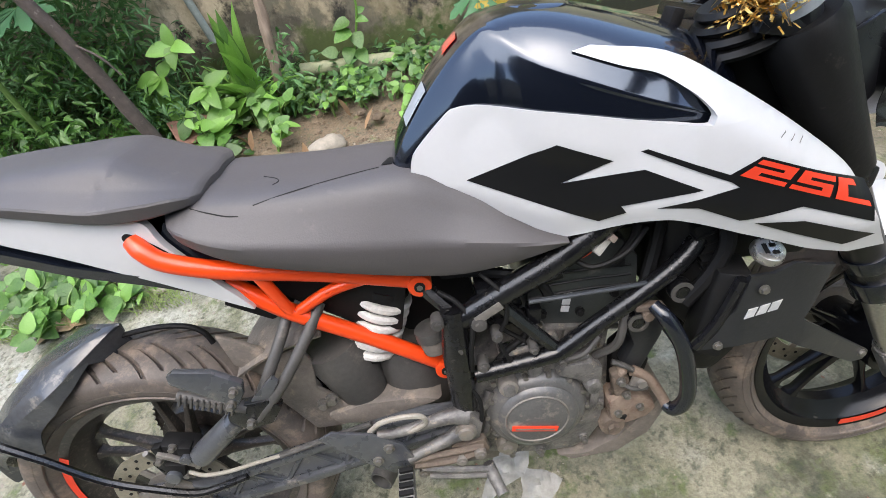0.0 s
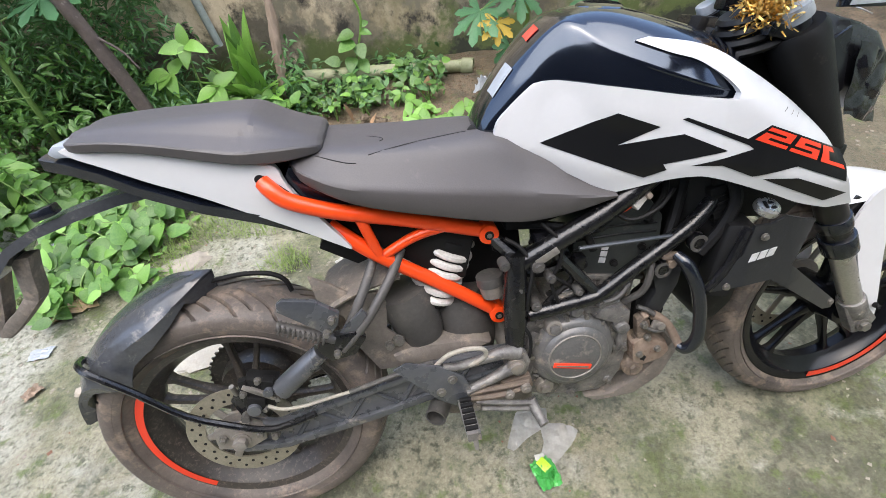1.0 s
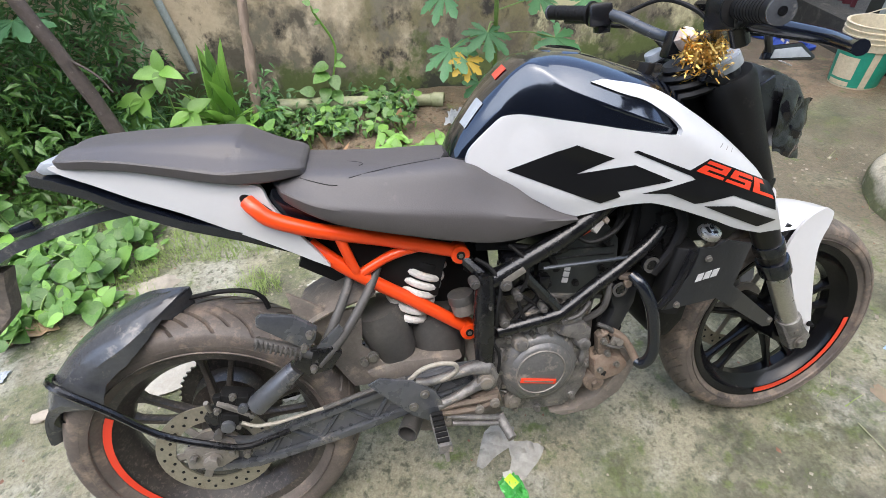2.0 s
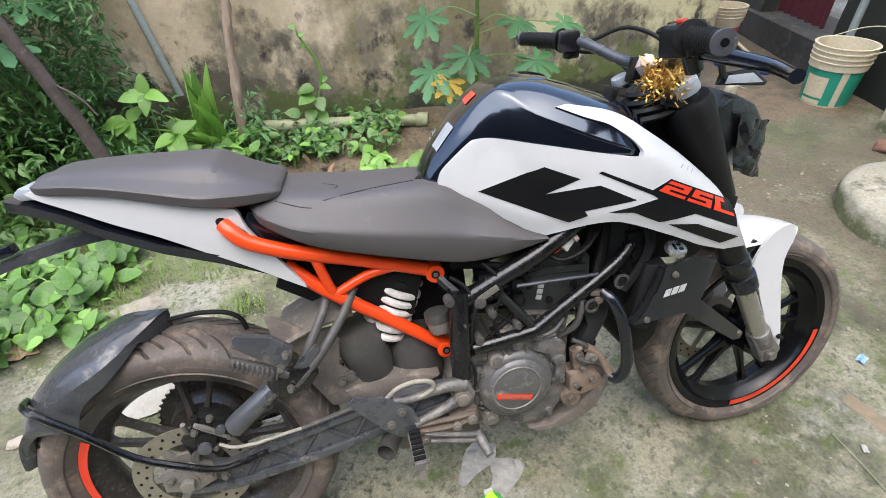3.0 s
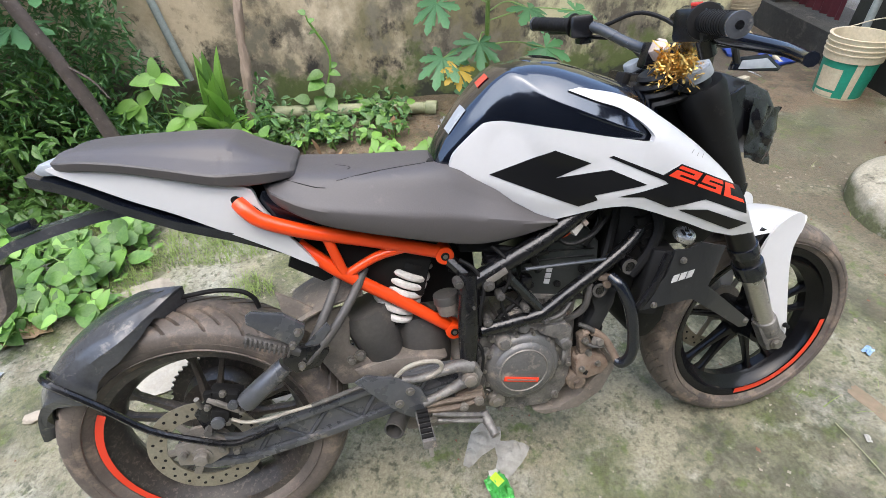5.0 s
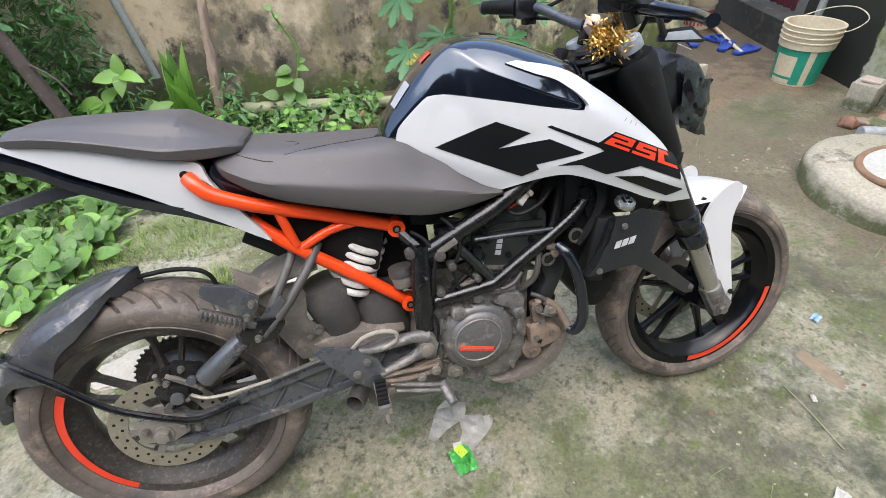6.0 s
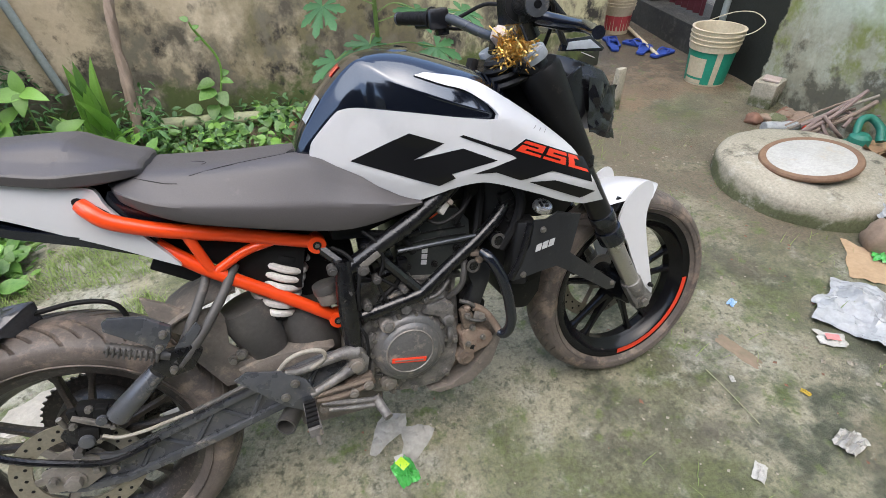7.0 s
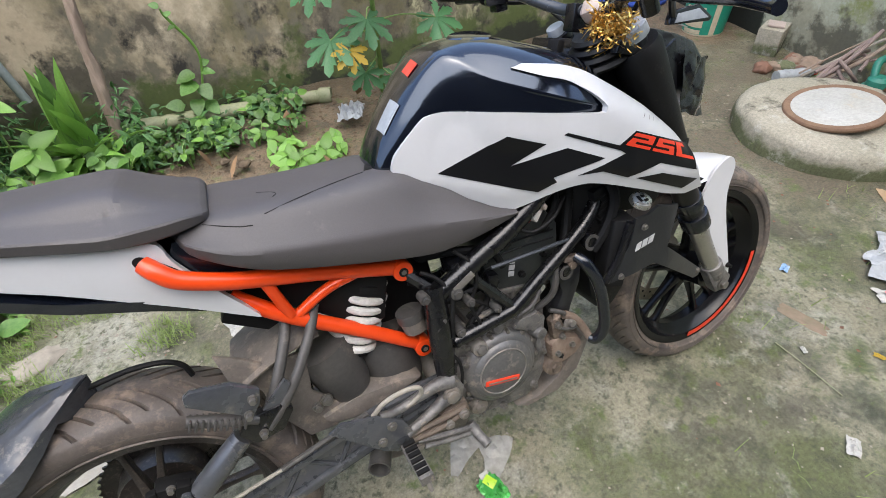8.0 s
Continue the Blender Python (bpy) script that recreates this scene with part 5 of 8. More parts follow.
def brake_disc(parent, r_out, r_in, y, holes, label):
    """A drilled disc: two rows of holes, their dark painted as black dots on its face, scalloped arms to the hub."""
    n = 96
    prof = [(r_out, y - 0.002), (r_out, y + 0.002), (r_in, y + 0.002), (r_in, y - 0.002)]
    ring = part("brake_disc", lathe(prof, seg=n), M_DISC, parent, label)
    dots = [cyl((rr * math.cos(a), y - 0.0031, rr * math.sin(a)), (rr * math.cos(a), y - 0.0012, rr * math.sin(a)), 0.0032, sides=10)
            for k in range(holes) for rr, a in ((r_in + (r_out - r_in) * (0.3 if k % 2 else 0.68), 2 * math.pi * k / holes),)]
    part("drill_hole", join(*dots), M_RUBBER, ring)
    part("disc_carrier", lathe([(0.055, y - 0.004), (0.055, y + 0.004), (0.032, y + 0.004), (0.032, y - 0.004)], seg=40), M_ALLOY, ring)
    spider = to_mesh("carrier_arm", box(((r_in + 0.05) / 2, y, 0), (r_in - 0.045, 0.004, 0.016), 0.001), M_ALLOY)
    for k in range(6):
        part("carrier_arm", spider, None, ring).matrix_basis = pose(0, 0, 0, 0, 60 * k, 0)
    return ring


RZ, FX, FZ = 0.300, 1.342, 0.280
rear = wheel("rear_wheel", 0.004, RZ, 0.299, 0.074, 0.056, M_RIM_D, ((148, 233),), 10, 24, "dirty black cast rear wheel")
front = wheel("front_wheel", FX, FZ, 0.283, 0.055, 0.046, M_RIM, ((-96, -7),), 10, 30, "glossy black cast front wheel")
brake_disc(rear, 0.115, 0.078, -0.080, 40, "drilled steel rear brake disc")
brake_disc(front, 0.15, 0.112, 0.075, 48, "drilled steel front brake disc")
sprocket = []
for k in range(44):
    a0, a1 = 2 * math.pi * k / 44, 2 * math.pi * (k + 0.5) / 44
    sprocket += [((0.112) * math.cos(a0), 0.112 * math.sin(a0)), (0.1175 * math.cos(a0 + 0.045), 0.1175 * math.sin(a0 + 0.045)), (0.112 * math.cos(a1), 0.112 * math.sin(a1))]
teeth = [plate([sprocket[3 * k], sprocket[3 * k + 1], sprocket[3 * k + 2], (0.104 * math.cos(2 * math.pi * (k + 0.25) / 44), 0.104 * math.sin(2 * math.pi * (k + 0.25) / 44))], 0.085, 0.091, 0) for k in range(44)]
part("sprocket", join(*teeth, lathe([(0.112, 0.085), (0.112, 0.091), (0.02, 0.091), (0.02, 0.085)], seg=44), lathe([(0.078, 0.04), (0.082, 0.06), (0.082, 0.087), (0.02, 0.087), (0.02, 0.04)], seg=40)), M_RIM_D, rear, "dark toothed steel sprocket")

# -- swingarm --
ARM = [(-0.045, 0.330), (0.03, 0.335), (0.076, 0.318), (0.16, 0.336), (0.241, 0.355), (0.40, 0.385), (0.50, 0.398), (0.585, 0.392), (0.60, 0.36), (0.58, 0.335), (0.50, 0.326), (0.425, 0.308), (0.26, 0.276), (0.15, 0.258), (0.08, 0.250), (0.0, 0.262), (-0.05, 0.285)]
arm = part("swingarm", plate(ARM, -0.090, -0.080, 0.003), M_GLOSS, bike, "black cast swingarm with raised lattice ribs")
part("rail", plate([(-0.045, 0.332), (0.03, 0.337), (0.076, 0.320), (0.25, 0.358), (0.41, 0.391), (0.57, 0.398), (0.57, 0.383), (0.41, 0.375), (0.25, 0.342), (0.076, 0.305), (0.0, 0.318), (-0.045, 0.316)], -0.103, -0.088, 0.004), M_GLOSS, arm, "dusty upper swingarm rail")
part("rail", plate([(-0.045, 0.298), (0.0, 0.278), (0.08, 0.266), (0.26, 0.292), (0.425, 0.324), (0.575, 0.352), (0.575, 0.337), (0.425, 0.307), (0.26, 0.275), (0.08, 0.249), (0.0, 0.260), (-0.05, 0.285)], -0.103, -0.088, 0.004), M_GLOSS, arm)
for x0, z0, x1, z1 in ((0.10, 0.258, 0.15, 0.325), (0.15, 0.325, 0.21, 0.275), (0.21, 0.275, 0.27, 0.352), (0.27, 0.352, 0.33, 0.297), (0.33, 0.297, 0.38, 0.375), (0.38, 0.375, 0.45, 0.32), (0.45, 0.32, 0.50, 0.388)):
    part("rib", tube([(x0, -0.090, z0), (x1, -0.090, z1)], 0.0055, 8), M_GUARD, arm)
part("swingarm_far", mirrored(plate(ARM, -0.105, -0.085)), M_FRAME, arm)
part("pivot_tube", cyl((0.571, -0.118, 0.366), (0.571, 0.118, 0.366), 0.022), M_ALLOY, arm)
bolt("axle_nut", (0.0, -0.10, RZ), 0.015, arm, depth=0.022, material=M_ALLOY)
part("axle_block", plate([(-0.05, 0.285), (-0.045, 0.335), (0.035, 0.345), (0.055, 0.325), (0.05, 0.29), (0.01, 0.272)], -0.105, -0.094, 0.003), M_ALLOY, arm, "dirt-caked axle carrier")
for c in ((0.045, -0.108, 0.315), (0.07, -0.106, 0.30), (-0.03, -0.106, 0.315)):
    bolt("axle_bolt", c, 0.007, arm)

# -- rear caliper, torque arm, hugger --
cal = part("brake_caliper", join(box((0.078, -0.100, 0.418), (0.062, 0.034, 0.070), 0.008, (0, 20, 0)), box((0.066, -0.116, 0.402), (0.034, 0.02, 0.034), 0.005, (0, 20, 0)), box((0.098, -0.112, 0.440), (0.022, 0.02, 0.022), 0.004, (0, 20, 0)), box((0.056, -0.112, 0.445), (0.016, 0.014, 0.03), 0.003)), M_BLACK, bike, "black two-piston rear brake caliper")
part("piston_cap", join(cyl((0.062, -0.122, 0.395), (0.062, -0.134, 0.395), 0.013, b=0.002), cyl((0.098, -0.118, 0.428), (0.098, -0.130, 0.428), 0.010, b=0.002)), M_GLOSS, cal)
part("caliper_bracket", plate([(0.02, 0.345), (0.06, 0.355), (0.10, 0.40), (0.085, 0.43), (0.05, 0.44), (0.01, 0.40)], -0.098, -0.088), M_FRAME, cal)
part("bleed_nipple", cyl((0.035, -0.110, 0.425), (0.035, -0.118, 0.452), 0.005), M_BOLT, cal)
part("bracket_nut", cyl((0.03, -0.098, 0.36), (0.03, -0.115, 0.36), 0.009, sides=6), M_POT, cal)
for x, z in ((0.050, 0.43), (0.085, 0.455), (0.108, 0.405), (0.078, 0.385)):
    bolt("caliper_bolt", (x, -0.117, z), 0.0055, cal, depth=0.01)
part("caliper_bridge", join(box((0.085, -0.121, 0.424), (0.05, 0.008, 0.010), 0.002, (0, 40, 0)), box((0.070, -0.121, 0.436), (0.04, 0.008, 0.008), 0.002, (0, 40, 0))), M_DUSTY, cal)
can = part("brake_cylinder", cyl((0.118, -0.115, 0.419), (0.213, -0.115, 0.490), 0.0215, 0.018, b=0.003), M_GLOSS, bike, "black cylinder below the passenger peg bracket")
part("cap_ring", lathe([(0.016, -0.002), (0.016, 0.003), (0.010, 0.003), (0.010, -0.002)], seg=24, axis="z"), M_RUBBER, can).matrix_basis = Matrix.Translation((0.1165, -0.115, 0.4178)) @ Vector((0.095, 0, 0.071)).to_track_quat("Z", "Y").to_matrix().to_4x4()
part("brake_hose", tube([(0.085, -0.122, 0.392), (0.11, -0.124, 0.378), (0.15, -0.120, 0.372), (0.19, -0.114, 0.372), (0.25, -0.108, 0.374)], 0.0036, 8), M_HOSE, bike, "pale rubber brake hose")
part("hose_sleeve", tube([(0.238, -0.109, 0.373), (0.29, -0.107, 0.382), (0.34, -0.106, 0.392), (0.41, -0.106, 0.404)], 0.0052, 8), M_POT, bike, "dusty black sleeve of the brake hose")


def hugger_point(th, v):
    """A place on the rear mudguard: th round the wheel in degrees, v across it from the right skirt (0) to the left (1)."""
    s = np.interp(th, [84.5, 87, 91, 98, 107, 120, 131, 137, 143, 150, 166], [0.339, 0.330, 0.311, 0.283, 0.262, 0.250, 0.224, 0.25, 0.280, 0.290, 0.298])
    crown = np.interp(th, [84.5, 92, 100, 120, 144, 166], [0.3415, 0.336, 0.331, 0.328, 0.324, 0.312])
    kw = np.interp(th, [84.5, 87, 91, 96, 102, 136, 166], [0.04, 0.22, 0.46, 0.74, 1.0, 1.0, 0.55])
    left = kw * np.interp(th, [84.5, 98, 118], [0.25, 0.55, 1.0])
    far = np.interp(th, [84.5, 98, 125], [0.0, 0.15, 1.0])
    ys = [kw * q for q in (-0.092, -0.098, -0.088, -0.05, 0.0)] + [left * q for q in (0.05, 0.085, 0.09)]
    rs = [s, s + 0.45 * (crown - s), max(s, crown - 0.022), crown - 0.004, crown, crown - 0.005, crown - 0.02 * kw * far, crown - 0.045 * kw * far]
    k = np.linspace(0, 1, 8)
    y, r = np.interp(v, k, ys), np.interp(v, k, rs)
    a = radians(th)
    return (r * math.cos(a), y, RZ + r * math.sin(a))


hug = part("rear_mudguard", shell([[hugger_point(th, v) for v in np.linspace(0, 1, 22)] for th in np.linspace(84.5, 166, 50)], 0.003), M_GUARD, bike,
           "faded black plastic tyre-hugging rear mudguard")
part("mudguard_bar", tube([(-0.236, -0.045, 0.525), (-0.215, -0.088, 0.540), (-0.186, -0.110, 0.532), (-0.13, -0.114, 0.475), (-0.068, -0.114, 0.398), (0.009, -0.114, 0.348), (0.065, -0.114, 0.322), (0.11, -0.110, 0.322), (0.16, -0.106, 0.332)], 0.0068, 8, 3), M_FRAME, hug, "black tubular mudguard bracket")
part("mudguard_wire", tube([(0.0, 0.0, 0.612), (0.04, 0.0, 0.616), (0.09, 0.0, 0.617), (0.135, 0.0, 0.607), (0.157, 0.0, 0.588), (0.163, 0.0, 0.562)], 0.005, 8), M_RUBBER, hug, "looped black cable over the tyre")

# -- inner mudguard, shock and parts in front of the rear wheel --
inner = part("inner_mudguard", shell([[(0.40 + 0.0 * v - 0.335 * math.cos(a) + 0.02, 0.085 * v, 0.33 + 0.28 * math.sin(a) - 0.012 * v * v) for v in np.linspace(-1, 1, 11)] for a in np.linspace(0.95, 1.45, 10)], 0.004), M_DIRT, bike,
             "mud-caked inner mudguard in front of the rear tyre")
part("flap", plate([(0.217, 0.625), (0.252, 0.601), (0.291, 0.566), (0.335, 0.568), (0.345, 0.536), (0.334, 0.477), (0.364, 0.44), (0.402, 0.399), (0.351, 0.376), (0.302, 0.38), (0.262, 0.469), (0.261, 0.524), (0.222, 0.561)], -0.072, -0.062, 0.004), M_DIRT, inner, "broad mud-caked flap beside the tyre")
bolt("flap_bolt", (0.333, -0.072, 0.441), 0.008, inner, depth=0.012)
part("guard_base", plate([(0.33, 0.415), (0.40, 0.428), (0.50, 0.418), (0.54, 0.40), (0.40, 0.375), (0.345, 0.39)], -0.082, 0.06, 0.012), M_DIRT, inner)
bolt("guard_bolt", (0.352, -0.074, 0.45), 0.009, inner)
part("mud_pot", moved(lathe([(0.0, -0.085), (0.034, -0.08), (0.047, -0.05), (0.055, 0.03), (0.05, 0.06), (0.0, 0.065)], seg=32, axis="z"), pose(0.388, -0.035, 0.482, 0, -12, 0)), M_POT, bike, "dusty black rounded guard under the shock absorber")
part("airbox_boot", moved(lathe([(0.0, -0.095), (0.050, -0.09), (0.060, -0.06), (0.063, 0.03), (0.052, 0.07), (0.0, 0.08)], seg=36, axis="z"), pose(0.490, 0.0, 0.425, 0, -6, 0)), M_POT, bike, "dusty black rounded air box boot")
shock = part("shock_absorber", cyl((0.497, -0.02, 0.645), (0.405, -0.02, 0.455), 0.022), M_RUBBER, bike, "rear shock absorber with thick white coil spring")
ax0, ax1 = Vector((0.484, -0.015, 0.616)), Vector((0.432, -0.015, 0.508))
d = (ax1 - ax0).normalized()
uu, vv = d.cross(Vector((0, 1, 0))).normalized(), Vector((0, 1, 0))
coil = [ax0 + (ax1 - ax0) * (k / 128) + 0.0450 * (math.cos(k * 0.295) * uu + math.sin(k * 0.295) * vv) for k in range(129)]
part("coil_spring", tube([tuple(q) for q in coil], 0.0078, 8, 1), M_SPRING, shock, "white coil spring")
part("spring_collar", cyl(tuple(ax0 + d * -0.012), tuple(ax0), 0.044), M_RUBBER, shock)
part("spring_collar", cyl(tuple(ax1), tuple(ax1 + d * 0.012), 0.044), M_RUBBER, shock)
res = part("fluid_reservoir", cyl((0.550, -0.068, 0.507), (0.547, -0.064, 0.534), 0.023, 0.025, b=0.004), M_DIRT, bike, "dusty round brake fluid reservoir")
part("reservoir_cap", join(cyl((0.547, -0.064, 0.533), (0.545, -0.062, 0.552), 0.0275, 0.0265, sides=22, b=0.002), box((0.572, -0.062, 0.545), (0.012, 0.02, 0.012), 0.002)), M_POT, res)

# -- orange subframe --
sub = part("subframe", tube([(0.206, -0.097, 0.818), (0.217, -0.107, 0.806), (0.238, -0.110, 0.785), (0.292, -0.104, 0.756), (0.348, -0.092, 0.731), (0.426, -0.078, 0.699), (0.548, -0.066, 0.648)], 0.0135, 12), M_ORANGE, bike,
           "glossy orange tubular steel subframe")
part("lower_tube", tube([(0.225, -0.066, 0.780), (0.255, -0.070, 0.745), (0.305, -0.075, 0.690), (0.358, -0.074, 0.637), (0.45, -0.064, 0.556), (0.553, -0.058, 0.463)], 0.0135, 12), M_ORANGE, sub)
part("strut", tube([(0.335, -0.094, 0.734), (0.352, -0.080, 0.65)], 0.0095, 10), M_ORANGE, sub)
part("strut", tube([(0.36, -0.076, 0.642), (0.42, -0.074, 0.667), (0.485, -0.071, 0.675)], 0.0095, 10), M_ORANGE, sub)
for x, y, z in ((0.550, -0.066, 0.646), (0.555, -0.058, 0.461)):
    part("bolt_eye", cyl((x, y - 0.017, z), (x, y + 0.017, z), 0.0185, sides=24, b=0.003), M_ORANGE, sub)
    part("eye_bolt", cyl((x, y - 0.0165, z), (x, y - 0.0195, z), 0.0085, sides=18, b=0.001), M_RUBBER, sub)
    part("eye_socket", cyl((x, y - 0.0190, z), (x, y - 0.0202, z), 0.0050, sides=6), M_BOLT, sub)
part("far_rail", join(mirrored(tube([(0.19, -0.085, 0.82), (0.29, -0.085, 0.748), (0.425, -0.075, 0.699), (0.548, -0.066, 0.648)], 0.0145, 10)),
                      mirrored(tube([(0.19, -0.084, 0.815), (0.358, -0.072, 0.637), (0.553, -0.058, 0.463)], 0.0145, 10))), M_ORANGE, sub)
part("infill_panel", plate([(0.24, 0.765), (0.35, 0.715), (0.53, 0.645), (0.50, 0.55), (0.45, 0.565), (0.36, 0.645)], -0.055, -0.050), M_RUBBER, bike, "black panel behind the subframe tubes")
# added black panel stands in for the dark void inside the frame
part("void_filler_panel", plate([(0.43, 0.70), (0.62, 0.72), (0.63, 0.50), (0.57, 0.45), (0.50, 0.50), (0.44, 0.58)], 0.0, 0.06, 0.008), M_RUBBER, bike, "black panel added to fill the dark void inside the frame")
part("tail_inner", plate([(0.05, 0.85), (0.25, 0.83), (0.55, 0.75), (0.60, 0.70), (0.45, 0.665), (0.30, 0.72), (0.15, 0.79)], -0.048, 0.048, 0.01), M_RUBBER, bike)


# -- seats --
def seat_section(st, x):
    """Half a cross-section of a seat, from its middle to the underside. Rows of st: x, half width, top, fall of the top to its shoulder, crease height, bottom."""
    w, zt, dip, zc, zb = (np.interp(x, st[:, 0], st[:, k]) for k in range(1, 6))
    zs = zt - dip
    return np.array([(0.0, zt - 0.002), (w * 0.30, zt), (w * 0.55, zt - dip * 0.12), (w * 0.68, zt - dip * 0.5), (w * 0.74, zs), (w * 0.80, zs + (zc - zs) * 0.26), (w * 0.88, zs + (zc - zs) * 0.58), (w * 0.955, zs + (zc - zs) * 0.88),
                     (w * 0.985, zc), (w, zc - (zc - zb) * 0.16), (w * 0.985, zc - (zc - zb) * 0.5), (w * 0.965, zb + (zc - zb) * 0.12), (w * 0.94, zb), (w * 0.4, zb)])


def seat_loft(st, n=4):
    rings = []
    for x in curve(st, n)[:, 0]:
        half = seat_section(st, x)
        rings.append([(x, y, z) for y, z in half] + [(x, -y, z) for y, z in half[:0:-1]])
    return loft(rings)


def on_seat(st, x, y, lift=0.0004):
    half = seat_section(st, x)[:9]
    return (x, y, float(np.interp(abs(y), half[:, 0], half[:, 1])) + lift)


PILLION = curve([(-0.062, 0.055, 0.922, 0.003, 0.918, 0.909), (-0.056, 0.076, 0.927, 0.005, 0.919, 0.907), (-0.040, 0.090, 0.930, 0.006, 0.920, 0.905), (0.0, 0.098, 0.930, 0.006, 0.918, 0.901), (0.05, 0.104, 0.928, 0.008, 0.909, 0.892), (0.10, 0.109, 0.925, 0.013, 0.897, 0.878), (0.14, 0.113, 0.923, 0.019, 0.886, 0.866),
                 (0.175, 0.115, 0.921, 0.026, 0.876, 0.856), (0.195, 0.116, 0.918, 0.028, 0.873, 0.852), (0.208, 0.116, 0.914, 0.024, 0.872, 0.850), (0.222, 0.115, 0.905, 0.018, 0.871, 0.848), (0.25, 0.112, 0.888, 0.010, 0.868, 0.846), (0.280, 0.103, 0.873, 0.005, 0.864, 0.846), (0.298, 0.090, 0.864, 0.003, 0.858, 0.846), (0.304, 0.072, 0.858, 0.002, 0.854, 0.847)], 2)
RIDER = curve([(0.245, 0.066, 0.846, 0.003, 0.838, 0.826), (0.262, 0.108, 0.850, 0.006, 0.832, 0.812), (0.285, 0.121, 0.851, 0.008, 0.820, 0.796), (0.315, 0.126, 0.849, 0.010, 0.804, 0.776), (0.36, 0.129, 0.843, 0.012, 0.790, 0.754), (0.44, 0.129, 0.834, 0.014, 0.770, 0.726),
               (0.52, 0.127, 0.829, 0.018, 0.752, 0.700), (0.575, 0.125, 0.823, 0.030, 0.741, 0.684), (0.62, 0.124, 0.802, 0.036, 0.730, 0.676), (0.68, 0.126, 0.770, 0.028, 0.716, 0.678), (0.73, 0.128, 0.738, 0.018, 0.706, 0.686), (0.765, 0.128, 0.710, 0.004, 0.700, 0.694)], 2)
pil = part("pillion_seat", seat_loft(PILLION), M_SEAT, bike, "grey-brown vinyl pillion seat", sharp=30)
rid = part("rider_seat", seat_loft(RIDER), M_SEAT, bike, "grey-brown vinyl rider seat with stitched seam", sharp=30)
for pts, r in (([(0.372, -0.094), (0.41, -0.083), (0.46, -0.067), (0.51, -0.052), (0.535, -0.046)], 0.0010), ([(0.292, -0.090), (0.31, -0.096), (0.335, -0.101), (0.352, -0.102)], 0.0009), ([(0.372, -0.020), (0.392, -0.034), (0.398, -0.046), (0.392, -0.056)], 0.0008)):
    st, own = (PILLION, pil) if pts[0][0] < 0.2 else (RIDER, rid)
    part("seat_seam", tube([on_seat(st, x, y, 0.0) for x, y in pts], r, 6), M_RUBBER, own, "dark stitched seam")
part("seat_tag", shell([[on_seat(RIDER, x + 0.35 * y, y, 0.0012) for y in np.linspace(-0.042, -0.012, 5)] for x in np.linspace(0.553, 0.567, 4)], 0.0008), M_RUBBER, rid, "small black maker's tag")

# -- tail --
def y_tail(x, z):
    return -np.interp(x, [-0.1, -0.05, 0.1, 0.24, 0.33], [0.070, 0.082, 0.094, 0.100, 0.101]) + 0.10 * max(0.0, np.interp(x, [-0.06, 0.2, 0.33], [0.89, 0.795, 0.71]) - z)


TAIL = curve([(-0.060, 0.912), (0.0, 0.904), (0.041, 0.894), (0.123, 0.870), (0.20, 0.849), (0.231, 0.839), (0.240, 0.806), (0.272, 0.748), (0.311, 0.681), (0.297, 0.685), (0.237, 0.727), (0.160, 0.776), (0.102, 0.813), (0.045, 0.843), (-0.007, 0.874), (-0.056, 0.902)], 3, True)
tail = part("tail_panel", sheet([tuple(q) for q in TAIL], y_tail, 0.012, 0.0), M_WHITE, bike, "white painted tail side panel")
part("tail_panel_far", mirrored(sheet([tuple(q) for q in TAIL], y_tail, 0.012, 0.0, 0.05)), M_WHITE, tail)
part("tail_top", plate([(-0.090, 0.907), (-0.078, 0.918), (-0.040, 0.914), (0.02, 0.904), (0.0, 0.890), (-0.080, 0.898)], -0.070, 0.070, 0.006), M_TAPE, tail, "pale grey tail cover behind the pillion seat")
under = part("tail_underside", loft([[(x, sy * w, z + dz) for sy, dz in ((-1, 0.008), (-0.97, -0.010), (0.97, -0.010), (1, 0.008), (0.8, 0.010), (-0.8, 0.010))] for x, w, z in
                                     ((-0.106, 0.066, 0.893), (-0.065, 0.080, 0.882), (-0.022, 0.088, 0.863), (0.025, 0.093, 0.833), (0.10, 0.094, 0.792), (0.183, 0.094, 0.757), (0.29, 0.086, 0.700))]), M_BLUEBLK, bike,
             "blue-black gloss tail underside and grab rail")
# black sheet paints the slot's shade onto the panel; no slot is cut
part("slot_shadow", sheet([tuple(q) for q in curve([(0.195, 0.824), (0.206, 0.831), (0.224, 0.816), (0.245, 0.79), (0.232, 0.777), (0.207, 0.800)], 4, True)], y_tail, 0.0, 0.0012, 0.02), M_RUBBER, under, "dark slot round the orange tube")
part("slot_liner", plate([(0.245, 0.83), (0.30, 0.83), (0.33, 0.76), (0.28, 0.72), (0.22, 0.79)], -0.085, -0.06, 0.004), M_BLUEBLK, under)
part("tail_bracket", plate([(0.27, 0.70), (0.33, 0.665), (0.345, 0.635), (0.31, 0.625), (0.25, 0.67)], -0.06, 0.05, 0.004), M_RUBBER, under)
hang = part("plate_hanger", loft([[(x, y, z + dz) for y, dz in ((-w, 0.008), (-w, -0.010), (w, -0.010), (w, 0.008))] for x, w, z in ((0.02, 0.016, 0.812), (-0.06, 0.018, 0.806), (-0.13, 0.022, 0.794), (-0.20, 0.028, 0.778), (-0.25, 0.040, 0.756), (-0.285, 0.050, 0.722))]), M_GUARD, bike,
            "faded black plastic number plate hanger")
